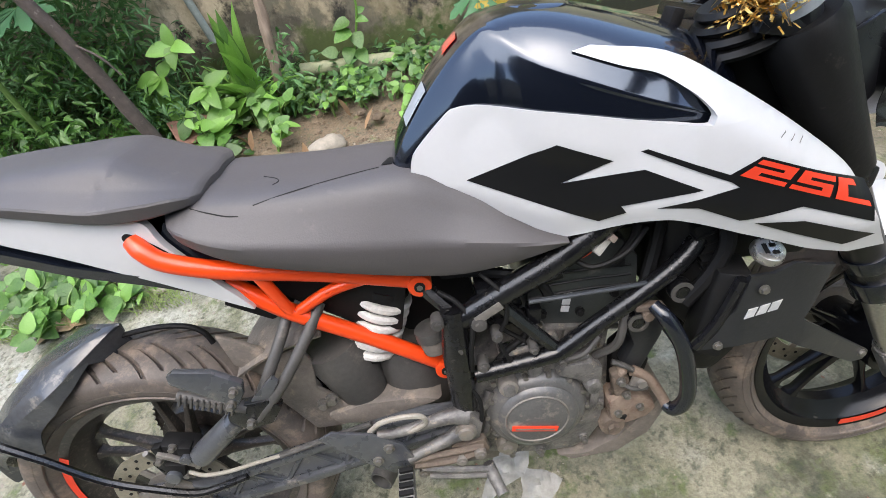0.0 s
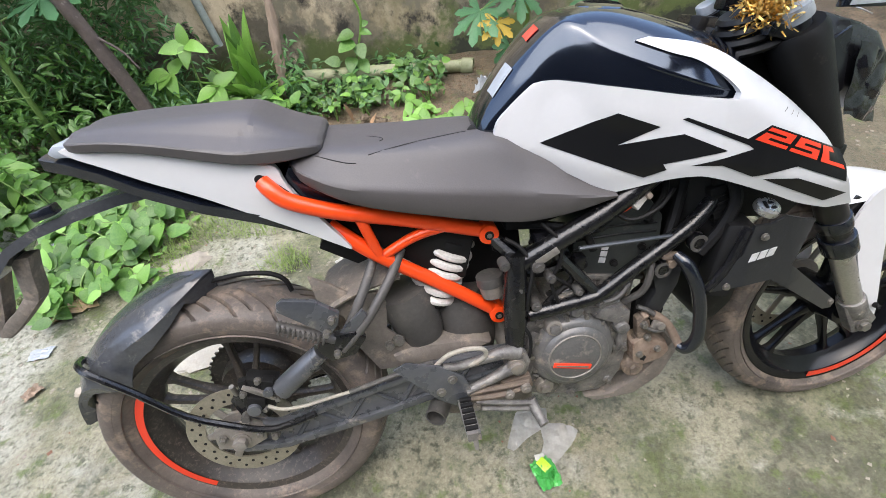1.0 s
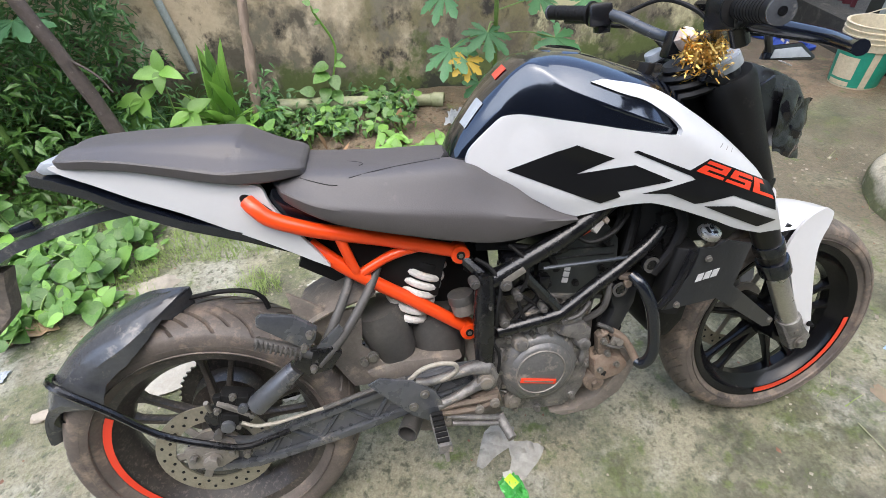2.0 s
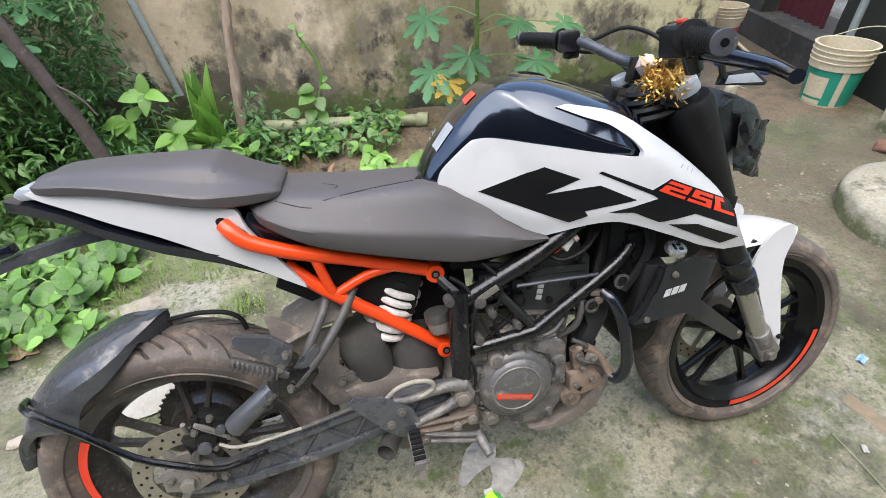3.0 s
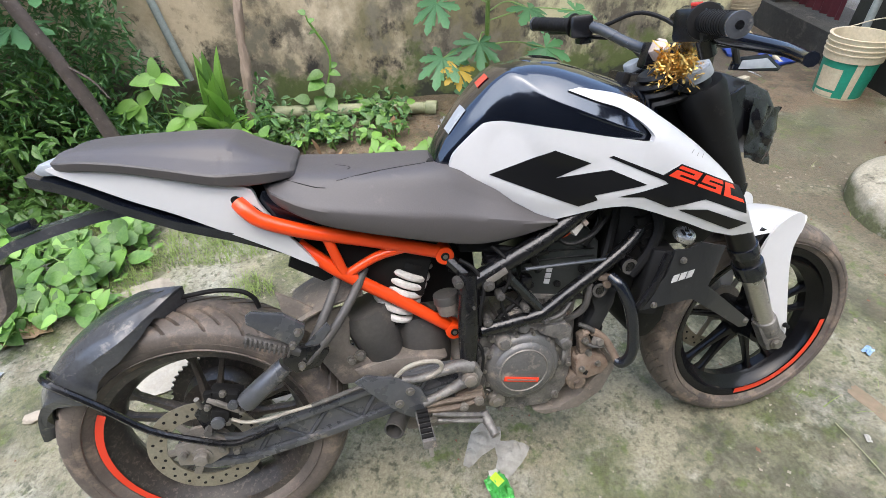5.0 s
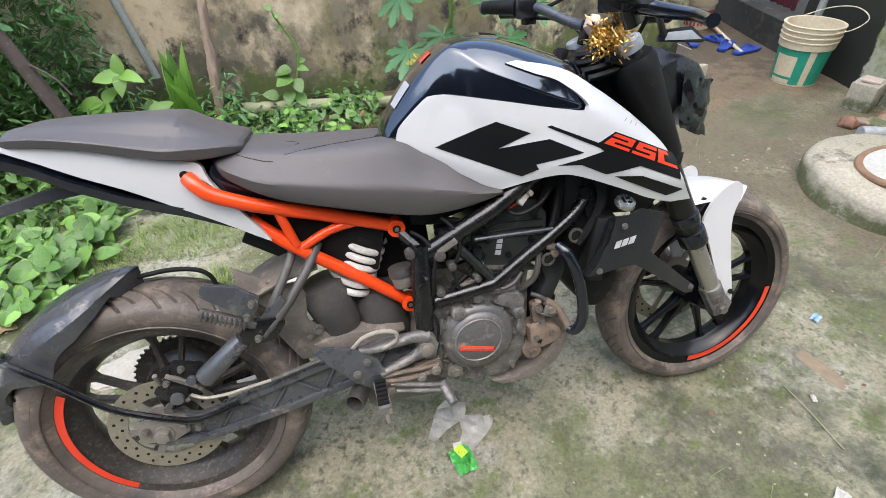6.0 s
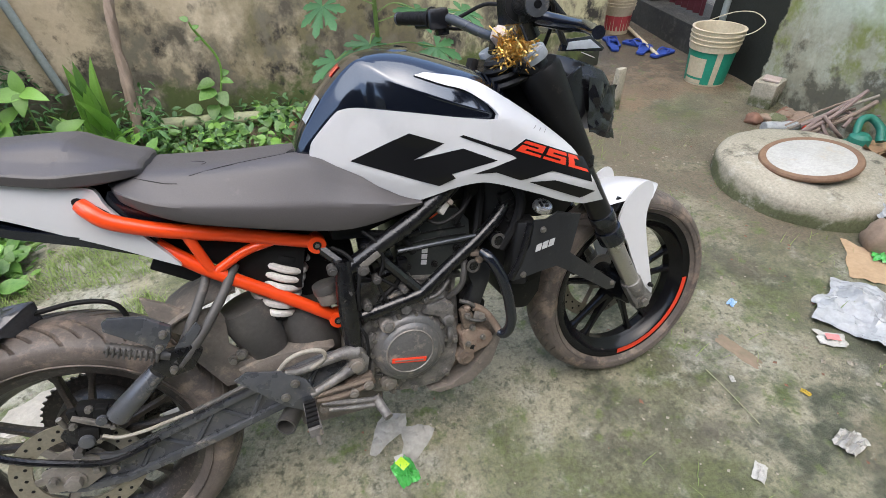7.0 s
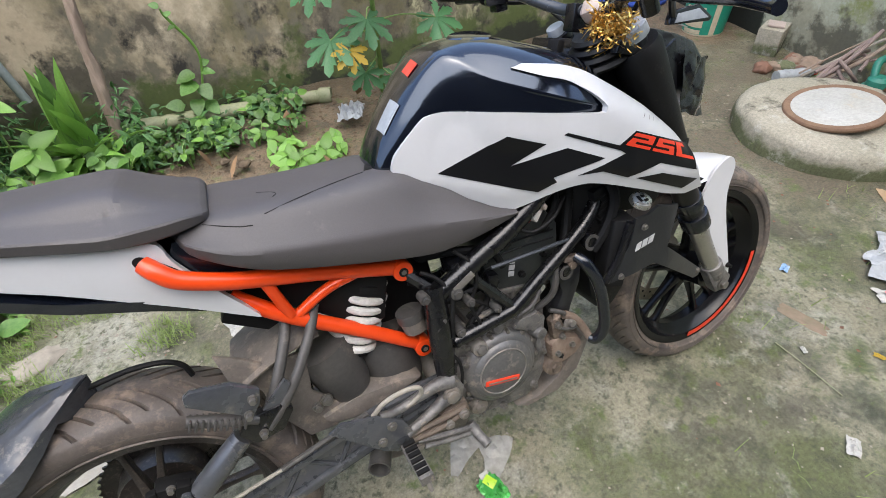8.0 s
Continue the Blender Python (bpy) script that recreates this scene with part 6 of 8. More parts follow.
part("plate_carrier", join(plate([(-0.272, 0.735), (-0.238, 0.735), (-0.250, 0.700), (-0.258, 0.664), (-0.268, 0.644), (-0.290, 0.652), (-0.280, 0.700)], -0.018, 0.018, 0.006),
                           plate([(-0.262, 0.650), (-0.290, 0.626), (-0.326, 0.598), (-0.352, 0.580), (-0.372, 0.588), (-0.362, 0.606), (-0.320, 0.632), (-0.288, 0.660)], -0.018, 0.018, 0.006),
                           plate([(-0.322, 0.705), (-0.296, 0.718), (-0.312, 0.685), (-0.336, 0.630), (-0.352, 0.598), (-0.372, 0.600), (-0.355, 0.655)], -0.018, 0.018, 0.006)), M_DIRT, hang, "open mud-caked plate carrier bracket")
part("plate_lamp", box((-0.17, -0.02, 0.808), (0.04, 0.025, 0.018), 0.005, (0, -12, 0)), M_BLUEBLK, hang)

# -- tank --
# along the tank: x, half width and height of the shoulder crease, height of the top, half width at the foot
TANK = np.array([(0.546, 0.036, 0.800, 0.806, 0.036), (0.556, 0.043, 0.826, 0.836, 0.044), (0.572, 0.047, 0.848, 0.862, 0.051), (0.606, 0.052, 0.891, 0.908, 0.058), (0.645, 0.060, 0.933, 0.946, 0.068),
                 (0.680, 0.069, 0.962, 0.973, 0.080), (0.703, 0.079, 0.968, 0.982, 0.088), (0.726, 0.098, 0.952, 0.985, 0.097), (0.755, 0.118, 0.929, 0.986, 0.108), (0.80, 0.138, 0.907, 0.979, 0.128),
                 (0.86, 0.156, 0.878, 0.958, 0.148), (0.92, 0.162, 0.853, 0.934, 0.158), (0.960, 0.146, 0.838, 0.914, 0.144), (0.99, 0.10, 0.832, 0.890, 0.10)])
TANK = curve(TANK, 4)
TANK[:, 1:4] = np.array([np.convolve(np.pad(TANK[:, k], 3, mode="edge"), np.ones(7) / 7, "valid") for k in (1, 2, 3)]).T * 0.6 + TANK[:, 1:4] * 0.4
FOOT = 0.775


def tank_section(x):
    """Half a cross-section of the tank, from the middle of its top over the shoulder crease and the slope below it to its foot."""
    w, zs, zt, wf = (np.interp(x, TANK[:, 0], TANK[:, k]) for k in (1, 2, 3, 4))
    out, d = np.interp(x, [0.546, 0.60, 0.65, 0.70, 0.73, 0.76, 0.80, 0.99], [0.004, 0.012, 0.018, 0.020, 0.014, 0.006, 0.001, 0.0]), zs - FOOT
    return curve([(0.0, zt), (w * 0.42, zt - (zt - zs) * 0.10), (w * 0.76, zt - (zt - zs) * 0.40), (w * 0.985, zs + 0.002), (w + out * 0.5, zs - d * 0.09), (w + out * 0.92, zs - d * 0.23), (w + out, zs - d * 0.42),
                  (max(wf, w + out * 0.8), zs - d * 0.66), (wf, FOOT)], 6)


def tank_half(x, z):
    """The tank's half width at a height below the shoulder crease."""
    sec = tank_section(x)[::-1]
    return float(np.interp(z, np.maximum.accumulate(sec[:, 1]), sec[:, 0]))


def tank_point(x, v, lift=0.0):
    """A place on the tank's right skin: v from its middle line (0) to the shoulder crease (1)."""
    sec = tank_section(x)[:19]
    y, z = np.interp(v, np.linspace(0, 1, 19), sec[:, 0]), np.interp(v, np.linspace(0, 1, 19), sec[:, 1])
    return (x - lift * 0.6, -y - lift * 0.6, z + lift)


def tank_patch(x0, x1, v0, v1, skew=0.0):
    return shell([[tank_point(x + skew * (v - v0), v, 0.0016) for v in np.linspace(v0, v1, 6)] for x in np.linspace(x0, x1, 8)], 0.0006)


rings = []
for x in np.unique(np.concatenate([np.linspace(0.546, 0.99, 60), TANK[:, 0][::2]])):
    half = tank_section(x)
    rings.append([(x, y, z) for y, z in half[::-1]] + [(x, -y, z) for y, z in half[1:]] + [(x, -half[-1][0] * 0.9, 0.72), (x, half[-1][0] * 0.9, 0.72)])
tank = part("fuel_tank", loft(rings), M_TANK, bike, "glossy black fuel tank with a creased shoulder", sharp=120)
part("tank_tape", tank_patch(0.583, 0.617, 0.25, 0.85, 0.004), M_TAPE, tank, "pale grey tape patch on the tank")
part("tank_sticker", tank_patch(0.652, 0.672, 0.0, 0.42, -0.008), M_RED2, tank, "small torn red sticker")
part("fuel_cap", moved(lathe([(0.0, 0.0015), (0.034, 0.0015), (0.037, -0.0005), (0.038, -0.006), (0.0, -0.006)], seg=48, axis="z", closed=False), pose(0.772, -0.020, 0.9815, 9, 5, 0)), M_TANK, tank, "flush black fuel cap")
part("tank_front_cover", box((0.985, 0, 0.885), (0.07, 0.10, 0.05), 0.012, (0, 28, 0)), M_PLASTIC, bike, "black ignition cover in front of the tank")
part("cover_latch", box((0.942, -0.02, 0.930), (0.016, 0.03, 0.022), 0.004, (0, 20, 0)), M_RUBBER, bike, "small black latch in front of the tank")


# -- white shroud with its decals --
def y_side(x, z):
    w = np.interp(x, [0.55, 0.60, 0.65, 0.73, 0.82, 0.9, 0.96, 1.02, 1.10, 1.18], [0.064, 0.070, 0.083, 0.115, 0.148, 0.180, 0.192, 0.195, 0.192, 0.184])
    up = z - np.interp(x, [0.78, 0.92, 1.0, 1.1], [0.875, 0.850, 0.80, 0.71])
    up = (up + math.sqrt(up * up + 0.00012)) / 2
    low = max(0.0, np.interp(x, [0.6, 0.75, 0.9, 1.1], [0.80, 0.74, 0.75, 0.68]) - z)
    y = w - 0.84 * up - 0.30 * low
    if x < 0.985:
        y = max(y, tank_half(x, z) + 0.004)
    return -y


SHROUD = np.vstack([curve([(0.576, 0.812), (0.581, 0.830), (0.592, 0.847), (0.636, 0.886), (0.650, 0.8925), (0.667, 0.8935), (0.69, 0.8905), (0.765, 0.8745), (0.842, 0.856), (0.900, 0.8435), (0.914, 0.842)], 4),
                    curve([(0.918, 0.850), (0.914, 0.859), (0.899, 0.877), (0.870, 0.899), (0.832, 0.914), (0.785, 0.936)], 4),
                    curve([(0.806, 0.938), (0.887, 0.916), (0.940, 0.879), (1.008, 0.824), (1.082, 0.758), (1.103, 0.717), (1.130, 0.670), (1.160, 0.626)], 4),
                    curve([(1.107, 0.631), (1.05, 0.652), (0.999, 0.678), (0.933, 0.708), (0.895, 0.722), (0.872, 0.725), (0.834, 0.720), (0.756, 0.699)], 4),
                    curve([(0.740, 0.708), (0.694, 0.738), (0.63, 0.776)], 3)])
shroud = part("side_panel", sheet([tuple(q) for q in SHROUD], y_side, 0.012, 0.0, 0.012), M_WHITE, bike, "white painted tank side panel with black decals", sharp=50)
part("side_panel_far", mirrored(sheet([tuple(q) for q in SHROUD], y_side, 0.010, 0, 0.05)), M_WHITE, shroud)


def decal(name, pts, material, lift=0.0014, label=""):
    return part(name, sheet(pts, y_side, 0.0, lift, 0.008), material, shroud, label)


decal("decal", [(0.6472, 0.7978), (0.757, 0.8383), (0.8175, 0.811), (0.7597, 0.7863), (0.8495, 0.7975), (0.9084, 0.767), (0.825, 0.7505), (0.831, 0.7404), (0.8007, 0.728)], M_DECAL, label="black angular arrow decal")
decal("decal", [(0.852, 0.8224), (0.845, 0.8202), (0.9366, 0.7727), (0.945, 0.7655), (0.862, 0.7455), (0.905, 0.7435), (0.9516, 0.7192), (1.0194, 0.7263), (1.116, 0.681), (1.105, 0.733), (0.9645, 0.7995), (0.934, 0.7825)], M_DECAL, label="black bolt-shaped decal")
decal("decal", [(0.969, 0.7125), (1.025, 0.7055), (1.130, 0.656), (1.090, 0.650)], M_DECAL, label="black lower decal stripe")


def slant(u, v):
    """A place on the number's own slanted field: u along it, v up it, each from 0 to 1."""
    a, b = np.array((0.9385, 0.7815)), np.array((0.9645, 0.7975))
    c, d = np.array((1.109, 0.701)), np.array((1.102, 0.733))
    lo, hi = a + (c - a) * u, b + (d - b) * u
    return tuple(lo + (hi - lo) * v)


NUMERALS = ([(0.0, 0.76), (0.0, 1.0), (0.93, 1.0), (0.93, 0.40), (0.28, 0.40), (0.28, 0.24), (0.93, 0.24), (0.93, 0.02), (0.03, 0.02), (0.03, 0.62), (0.68, 0.62), (0.68, 0.76)],
            [(0.97, 1.0), (0.05, 1.0), (0.05, 0.40), (0.69, 0.40), (0.69, 0.24), (0.0, 0.24), (0.0, 0.02), (0.94, 0.02), (0.94, 0.62), (0.31, 0.62), (0.31, 0.76), (0.97, 0.76)],
            [(0.04, 0.02), (0.04, 1.0), (0.62, 1.0), (0.66, 0.76), (0.34, 0.76), (0.34, 0.24), (0.94, 0.24), (0.97, 0.02)])
for digit, outline in enumerate(NUMERALS):
    part("numeral", sheet([slant((digit + 0.02 + 0.97 * u) / 3, 0.04 + 0.92 * v) for u, v in outline[::-1]], y_side, 0.0, 0.0030, 0.008), M_RED, shroud, "slanted red numeral of the number 250")
for k in range(3):
    x = 0.985 + 0.012 * k
    decal("scratch", [(x, 0.815 - 0.006 * k), (x + 0.009, 0.819 - 0.006 * k), (x + 0.009, 0.8178 - 0.006 * k), (x, 0.8138 - 0.006 * k)], M_COVER, 0.0014)

# -- black trellis frame --
fr = part("trellis_frame", tube([(0.604, -0.112, 0.478), (0.66, -0.114, 0.484), (0.728, -0.115, 0.492), (0.748, -0.115, 0.500), (0.80, -0.113, 0.533), (0.889, -0.11, 0.588), (0.95, -0.10, 0.635), (1.02, -0.06, 0.72), (1.05, -0.03, 0.78)], 0.0145, 10, 4), M_FRAME, bike,
          "scuffed black tubular trellis frame")
part("upper_beam", tube([(0.600, -0.100, 0.588), (0.68, -0.105, 0.628), (0.76, -0.108, 0.668), (0.86, -0.10, 0.73), (1.02, -0.04, 0.82)], 0.019, 10), M_FRAME, fr)
part("worn_patch", box((0.642, -0.1225, 0.604), (0.045, 0.002, 0.014), 0.0008, (0, -27, 0)), M_DUSTY, fr, "bare worn patch on the frame beam")
part("thin_rail", tube([(0.702, -0.115, 0.604), (0.79, -0.117, 0.600), (0.882, -0.112, 0.592)], 0.0042, 8), M_BAR, fr, "thin grey steel rod")
part("brace", tube([(0.66, -0.104, 0.60), (0.735, -0.112, 0.50)], 0.011, 8), M_FRAME, fr)
part("brace", tube([(0.547, -0.066, 0.645), (0.60, -0.098, 0.585)], 0.013, 8), M_FRAME, fr)
part("pillar", tube([(0.590, -0.102, 0.61), (0.583, -0.108, 0.53), (0.577, -0.112, 0.45), (0.573, -0.112, 0.39)], [0.019, 0.024, 0.022, 0.019], 10), M_FRAME, fr)
part("far_tubes", join(mirrored(tube([(0.604, -0.112, 0.478), (0.735, -0.115, 0.492), (0.889, -0.11, 0.588), (1.05, -0.03, 0.78)], 0.0145, 8)), mirrored(tube([(0.60, -0.10, 0.588), (0.76, -0.108, 0.668), (1.02, -0.04, 0.82)], 0.019, 8))), M_FRAME, fr)
for c, r in (((0.924, -0.108, 0.572), 0.018), ((0.861, -0.105, 0.527), 0.017)):
    part("frame_boss", join(cyl(c, (c[0], c[1] - 0.016, c[2]), r, sides=24, b=0.002), cyl((c[0], c[1] - 0.008, c[2]), (c[0], c[1] - 0.018, c[2]), r * 0.55, sides=6)), M_FRAME, fr)
    part("boss_ring", lathe([(r * 0.95, c[1] - 0.0185), (r * 0.95, c[1] - 0.015), (r * 0.62, c[1] - 0.015), (r * 0.62, c[1] - 0.0185)], (c[0], 0, c[2]), 24), M_POT, fr)
part("head_tube", cyl((1.035, 0, 0.82), (0.995, 0, 0.91), 0.034), M_FRAME, fr)

# -- engine --
eng = part("engine", plate([(0.585, 0.40), (0.60, 0.44), (0.68, 0.465), (0.80, 0.455), (0.835, 0.42), (0.83, 0.33), (0.80, 0.262), (0.72, 0.232), (0.60, 0.232), (0.578, 0.30)], -0.098, 0.10, 0.010), M_ENGINE, bike, "dusty grey single-cylinder engine")
eng.matrix_basis = pose(-0.004, 0.020, 0.014)
cov = part("clutch_cover", lathe([(0.0, -0.150), (0.058, -0.150), (0.066, -0.146), (0.070, -0.140), (0.078, -0.138), (0.086, -0.128), (0.090, -0.112), (0.095, -0.098), (0.0, -0.09)], (0.696, 0, 0.347), 56), M_COVER, eng, "round grey clutch cover with an orange nameplate")
part("cover_ring", lathe([(0.0535, -0.1522), (0.0555, -0.1505), (0.0535, -0.1488), (0.0515, -0.1505)], (0.692, 0, 0.352), 56), M_DUSTY, cov)
part("nameplate", box((0.686, -0.1515, 0.331), (0.080, 0.003, 0.0115), 0.001, (0, 16, 0)), M_RED, cov, "thin orange nameplate bar")
part("nameplate_print", box((0.686, -0.1535, 0.331), (0.068, 0.0008, 0.0035), 0.0002, (0, 16, 0)), M_DUSTY, cov)
flange = part("case_flange", plate([(0.585, 0.395), (0.605, 0.432), (0.65, 0.452), (0.74, 0.452), (0.80, 0.435), (0.815, 0.395), (0.818, 0.33), (0.805, 0.262), (0.786, 0.232), (0.755, 0.214), (0.70, 0.218), (0.65, 0.229), (0.60, 0.248), (0.580, 0.270), (0.578, 0.33)], -0.118, -0.097, 0.005), M_ENGINE, eng)
for x, z in ((0.604, 0.373), (0.632, 0.430), (0.690, 0.448), (0.76, 0.440), (0.803, 0.395), (0.806, 0.325), (0.775, 0.240), (0.693, 0.226), (0.640, 0.240), (0.592, 0.275)):
    part("case_boss", cyl((x, -0.110, z), (x, -0.123, z), 0.0095, sides=14, b=0.002), M_ENGINE, flange)
    bolt("case_bolt", (x, -0.122, z), 0.0055, flange, depth=0.009)
filler = part("oil_filler", cyl((0.655, -0.118, 0.422), (0.655, -0.142, 0.426), 0.018, 0.016, sides=18, b=0.003), M_ALLOY, eng, "oil filler cap")
part("filler_cap", cyl((0.655, -0.141, 0.426), (0.655, -0.149, 0.427), 0.011, sides=6, b=0.001), M_ENGINE, filler)
part("drain_plug", join(cyl((0.634, -0.112, 0.268), (0.634, -0.132, 0.266), 0.019, sides=18, b=0.003), cyl((0.634, -0.131, 0.266), (0.634, -0.139, 0.265), 0.010, sides=6)), M_ALLOY, eng)
part("water_pump", join(plate([(0.735, 0.428), (0.752, 0.446), (0.795, 0.442), (0.812, 0.425), (0.806, 0.395), (0.785, 0.385), (0.776, 0.405)], -0.136, -0.112, 0.006), cyl((0.792, -0.112, 0.392), (0.794, -0.145, 0.392), 0.016, 0.013, sides=20, b=0.003), cyl((0.700, -0.118, 0.448), (0.702, -0.138, 0.452), 0.017, 0.013, sides=6, b=0.003)), M_ENGINE, eng, "dusty water pump cover")
part("case_top", join(box((0.70, -0.08, 0.475), (0.10, 0.09, 0.03), 0.008, (0, -6, 0)), box((0.655, -0.112, 0.462), (0.05, 0.018, 0.02), 0.005, (0, -15, 0))), M_ENGINE, eng)
for k in range(5):
    part("case_rib", tube([(0.60 + 0.004 * k, -0.114, 0.36 - 0.022 * k), (0.612 + 0.004 * k, -0.122, 0.357 - 0.022 * k)], 0.004, 6), M_ENGINE, eng)
for k in range(14):
    a = 0.35 + k * 2 * math.pi / 14
    bolt("cover_bolt", (0.696 + 0.086 * math.cos(a), -0.118, 0.347 + 0.086 * math.sin(a)), 0.0048, cov, depth=0.016)
for x0, z0, x1, z1, rr in ((0.600, 0.30, 0.622, 0.365, 0.010), (0.600, 0.365, 0.625, 0.405, 0.012), (0.790, 0.31, 0.802, 0.36, 0.009), (0.655, 0.455, 0.735, 0.462, 0.011), (0.735, 0.455, 0.79, 0.445, 0.012), (0.585, 0.300, 0.600, 0.262, 0.009)):
    part("case_ridge", tube([(x0, -0.114, z0), ((x0 + x1) / 2, -0.119, (z0 + z1) / 2), (x1, -0.114, z1)], rr, 8), M_ENGINE, eng)
part("speed_sensor", join(box((0.668, -0.108, 0.478), (0.030, 0.022, 0.022), 0.004, (0, -18, 0)), cyl((0.682, -0.11, 0.484), (0.712, -0.11, 0.494), 0.007, sides=10)), M_PLASTIC, eng, "black sensor with a cable")
part("breather_stub", join(cyl((0.715, -0.10, 0.470), (0.716, -0.108, 0.505), 0.011, sides=14), cyl((0.716, -0.107, 0.500), (0.716, -0.108, 0.508), 0.014, sides=14)), M_ALLOY, eng)
part("hose_clamp", lathe([(0.0135, -0.005), (0.0135, 0.005), (0.0115, 0.005), (0.0115, -0.005)], (0.716, 0, 0), 16, "z"), M_BOLT, eng).matrix_basis = pose(0, -0.108, 0.514)
for x, z in ((0.73, 0.53), (0.79, 0.52), (0.845, 0.545), (0.735, 0.60), (0.855, 0.60)):
    bolt("head_bolt", (x, -0.094, z), 0.006, eng, depth=0.010, material=M_BLACK)
cylr = part("cylinder", moved(box((0, 0, 0), (0.125, 0.17, 0.09), 0.008), pose(0.775, -0.005, 0.462, 0, 12, 0)), M_ENGINE, eng, "cylinder block with upright ribs")
for k in range(6):
    part("cylinder_rib", moved(box((0, 0, 0), (0.007, 0.018, 0.062), 0.002), pose(0.718 + 0.021 * k, -0.090, 0.468 - 0.0045 * k, 0, 12, 0)), M_ENGINE, cylr)
part("gasket_ledge", moved(box((0, 0, 0), (0.135, 0.19, 0.010), 0.003), pose(0.785, -0.005, 0.488, 0, 12, 0)), M_ENGINE, cylr)
part("lower_ledge", moved(box((0, 0, 0), (0.13, 0.19, 0.012), 0.003), pose(0.768, -0.005, 0.440, 0, 12, 0)), M_ENGINE, cylr)
headc = part("cylinder_head", plate([(0.706, 0.535), (0.715, 0.615), (0.74, 0.640), (0.80, 0.648), (0.86, 0.638), (0.885, 0.60), (0.882, 0.52), (0.865, 0.485), (0.80, 0.488), (0.725, 0.505)], -0.094, 0.085, 0.008), M_HEAD, eng, "dark grey cylinder head cover")
part("head_badge", join(*[box((0.767 + 0.0030 * k, -0.0955, 0.530 + 0.0135 * k), (0.013, 0.002, 0.011), 0.0005, (0, 15, 0)) for k in range(3)]), M_SILVER, headc, "small silver badge")
for k in range(3):
    part("head_line", tube([(0.712, -0.095, 0.60 - 0.018 * k), (0.80, -0.096, 0.598 - 0.018 * k), (0.872, -0.095, 0.59 - 0.018 * k)], 0.002, 6), M_BLACK, headc)
part("head_cap", plate([(0.735, 0.640), (0.755, 0.672), (0.83, 0.680), (0.865, 0.655)], -0.07, 0.06, 0.008), M_BLACK, headc)
plug = part("connector", box((0.815, -0.105, 0.674), (0.036, 0.014, 0.016), 0.002, (0, -38, 20)), M_SPRING, bike, "unplugged white wiring connector")
part("connector_latch", box((0.826, -0.108, 0.682), (0.010, 0.016, 0.014), 0.002, (0, -38, 20)), M_CLOTH, plug)
part("connector_wire", join(tube([(0.80, -0.105, 0.662), (0.785, -0.104, 0.655), (0.765, -0.10, 0.656)], 0.002, 6), tube([(0.80, -0.103, 0.660), (0.78, -0.098, 0.650), (0.76, -0.092, 0.65)], 0.002, 6)), M_ORANGE, plug)
for pts, r, m in (([(0.62, -0.075, 0.60), (0.68, -0.085, 0.575), (0.70, -0.09, 0.53), (0.655, -0.10, 0.50), (0.63, -0.10, 0.47)], 0.006, M_RUBBER),
                  ([(0.60, -0.06, 0.645), (0.66, -0.075, 0.64), (0.72, -0.085, 0.62), (0.74, -0.09, 0.58)], 0.008, M_RUBBER),
                  ([(0.56, -0.05, 0.60), (0.62, -0.07, 0.565), (0.66, -0.09, 0.54), (0.70, -0.10, 0.505), (0.72, -0.10, 0.47)], 0.004, M_RUBBER),
                  ([(0.575, -0.07, 0.56), (0.64, -0.06, 0.535), (0.69, -0.07, 0.545), (0.72, -0.08, 0.56)], 0.011, M_PLASTIC),
                  ([(0.93, -0.12, 0.55), (0.965, -0.125, 0.60), (0.985, -0.12, 0.65), (0.975, -0.10, 0.70)], 0.011, M_RUBBER),
                  ([(0.88, -0.09, 0.56), (0.90, -0.08, 0.62), (0.92, -0.07, 0.70)], 0.010, M_RUBBER),
                  ([(0.84, -0.085, 0.62), (0.87, -0.085, 0.66), (0.88, -0.07, 0.70)], 0.007, M_RUBBER),
                  ([(0.585, -0.03, 0.67), (0.68, -0.04, 0.67), (0.78, -0.05, 0.70)], 0.012, M_RUBBER)):
    part("cable", tube(pts, r, 8), m, bike, "black rubber cable or hose")
part("throttle_body", join(cyl((0.64, -0.06, 0.575), (0.69, -0.05, 0.585), 0.032, b=0.004), box((0.655, -0.075, 0.615), (0.05, 0.05, 0.035), 0.006)), M_PLASTIC, bike, "black throttle body in the frame")
part("airbox", plate([(0.58, 0.70), (0.72, 0.72), (0.90, 0.74), (0.98, 0.80), (0.98, 0.70), (0.93, 0.665), (0.75, 0.665), (0.64, 0.64), (0.58, 0.64)], -0.075, 0.075, 0.012), M_RUBBER, bike, "black air box under the tank")

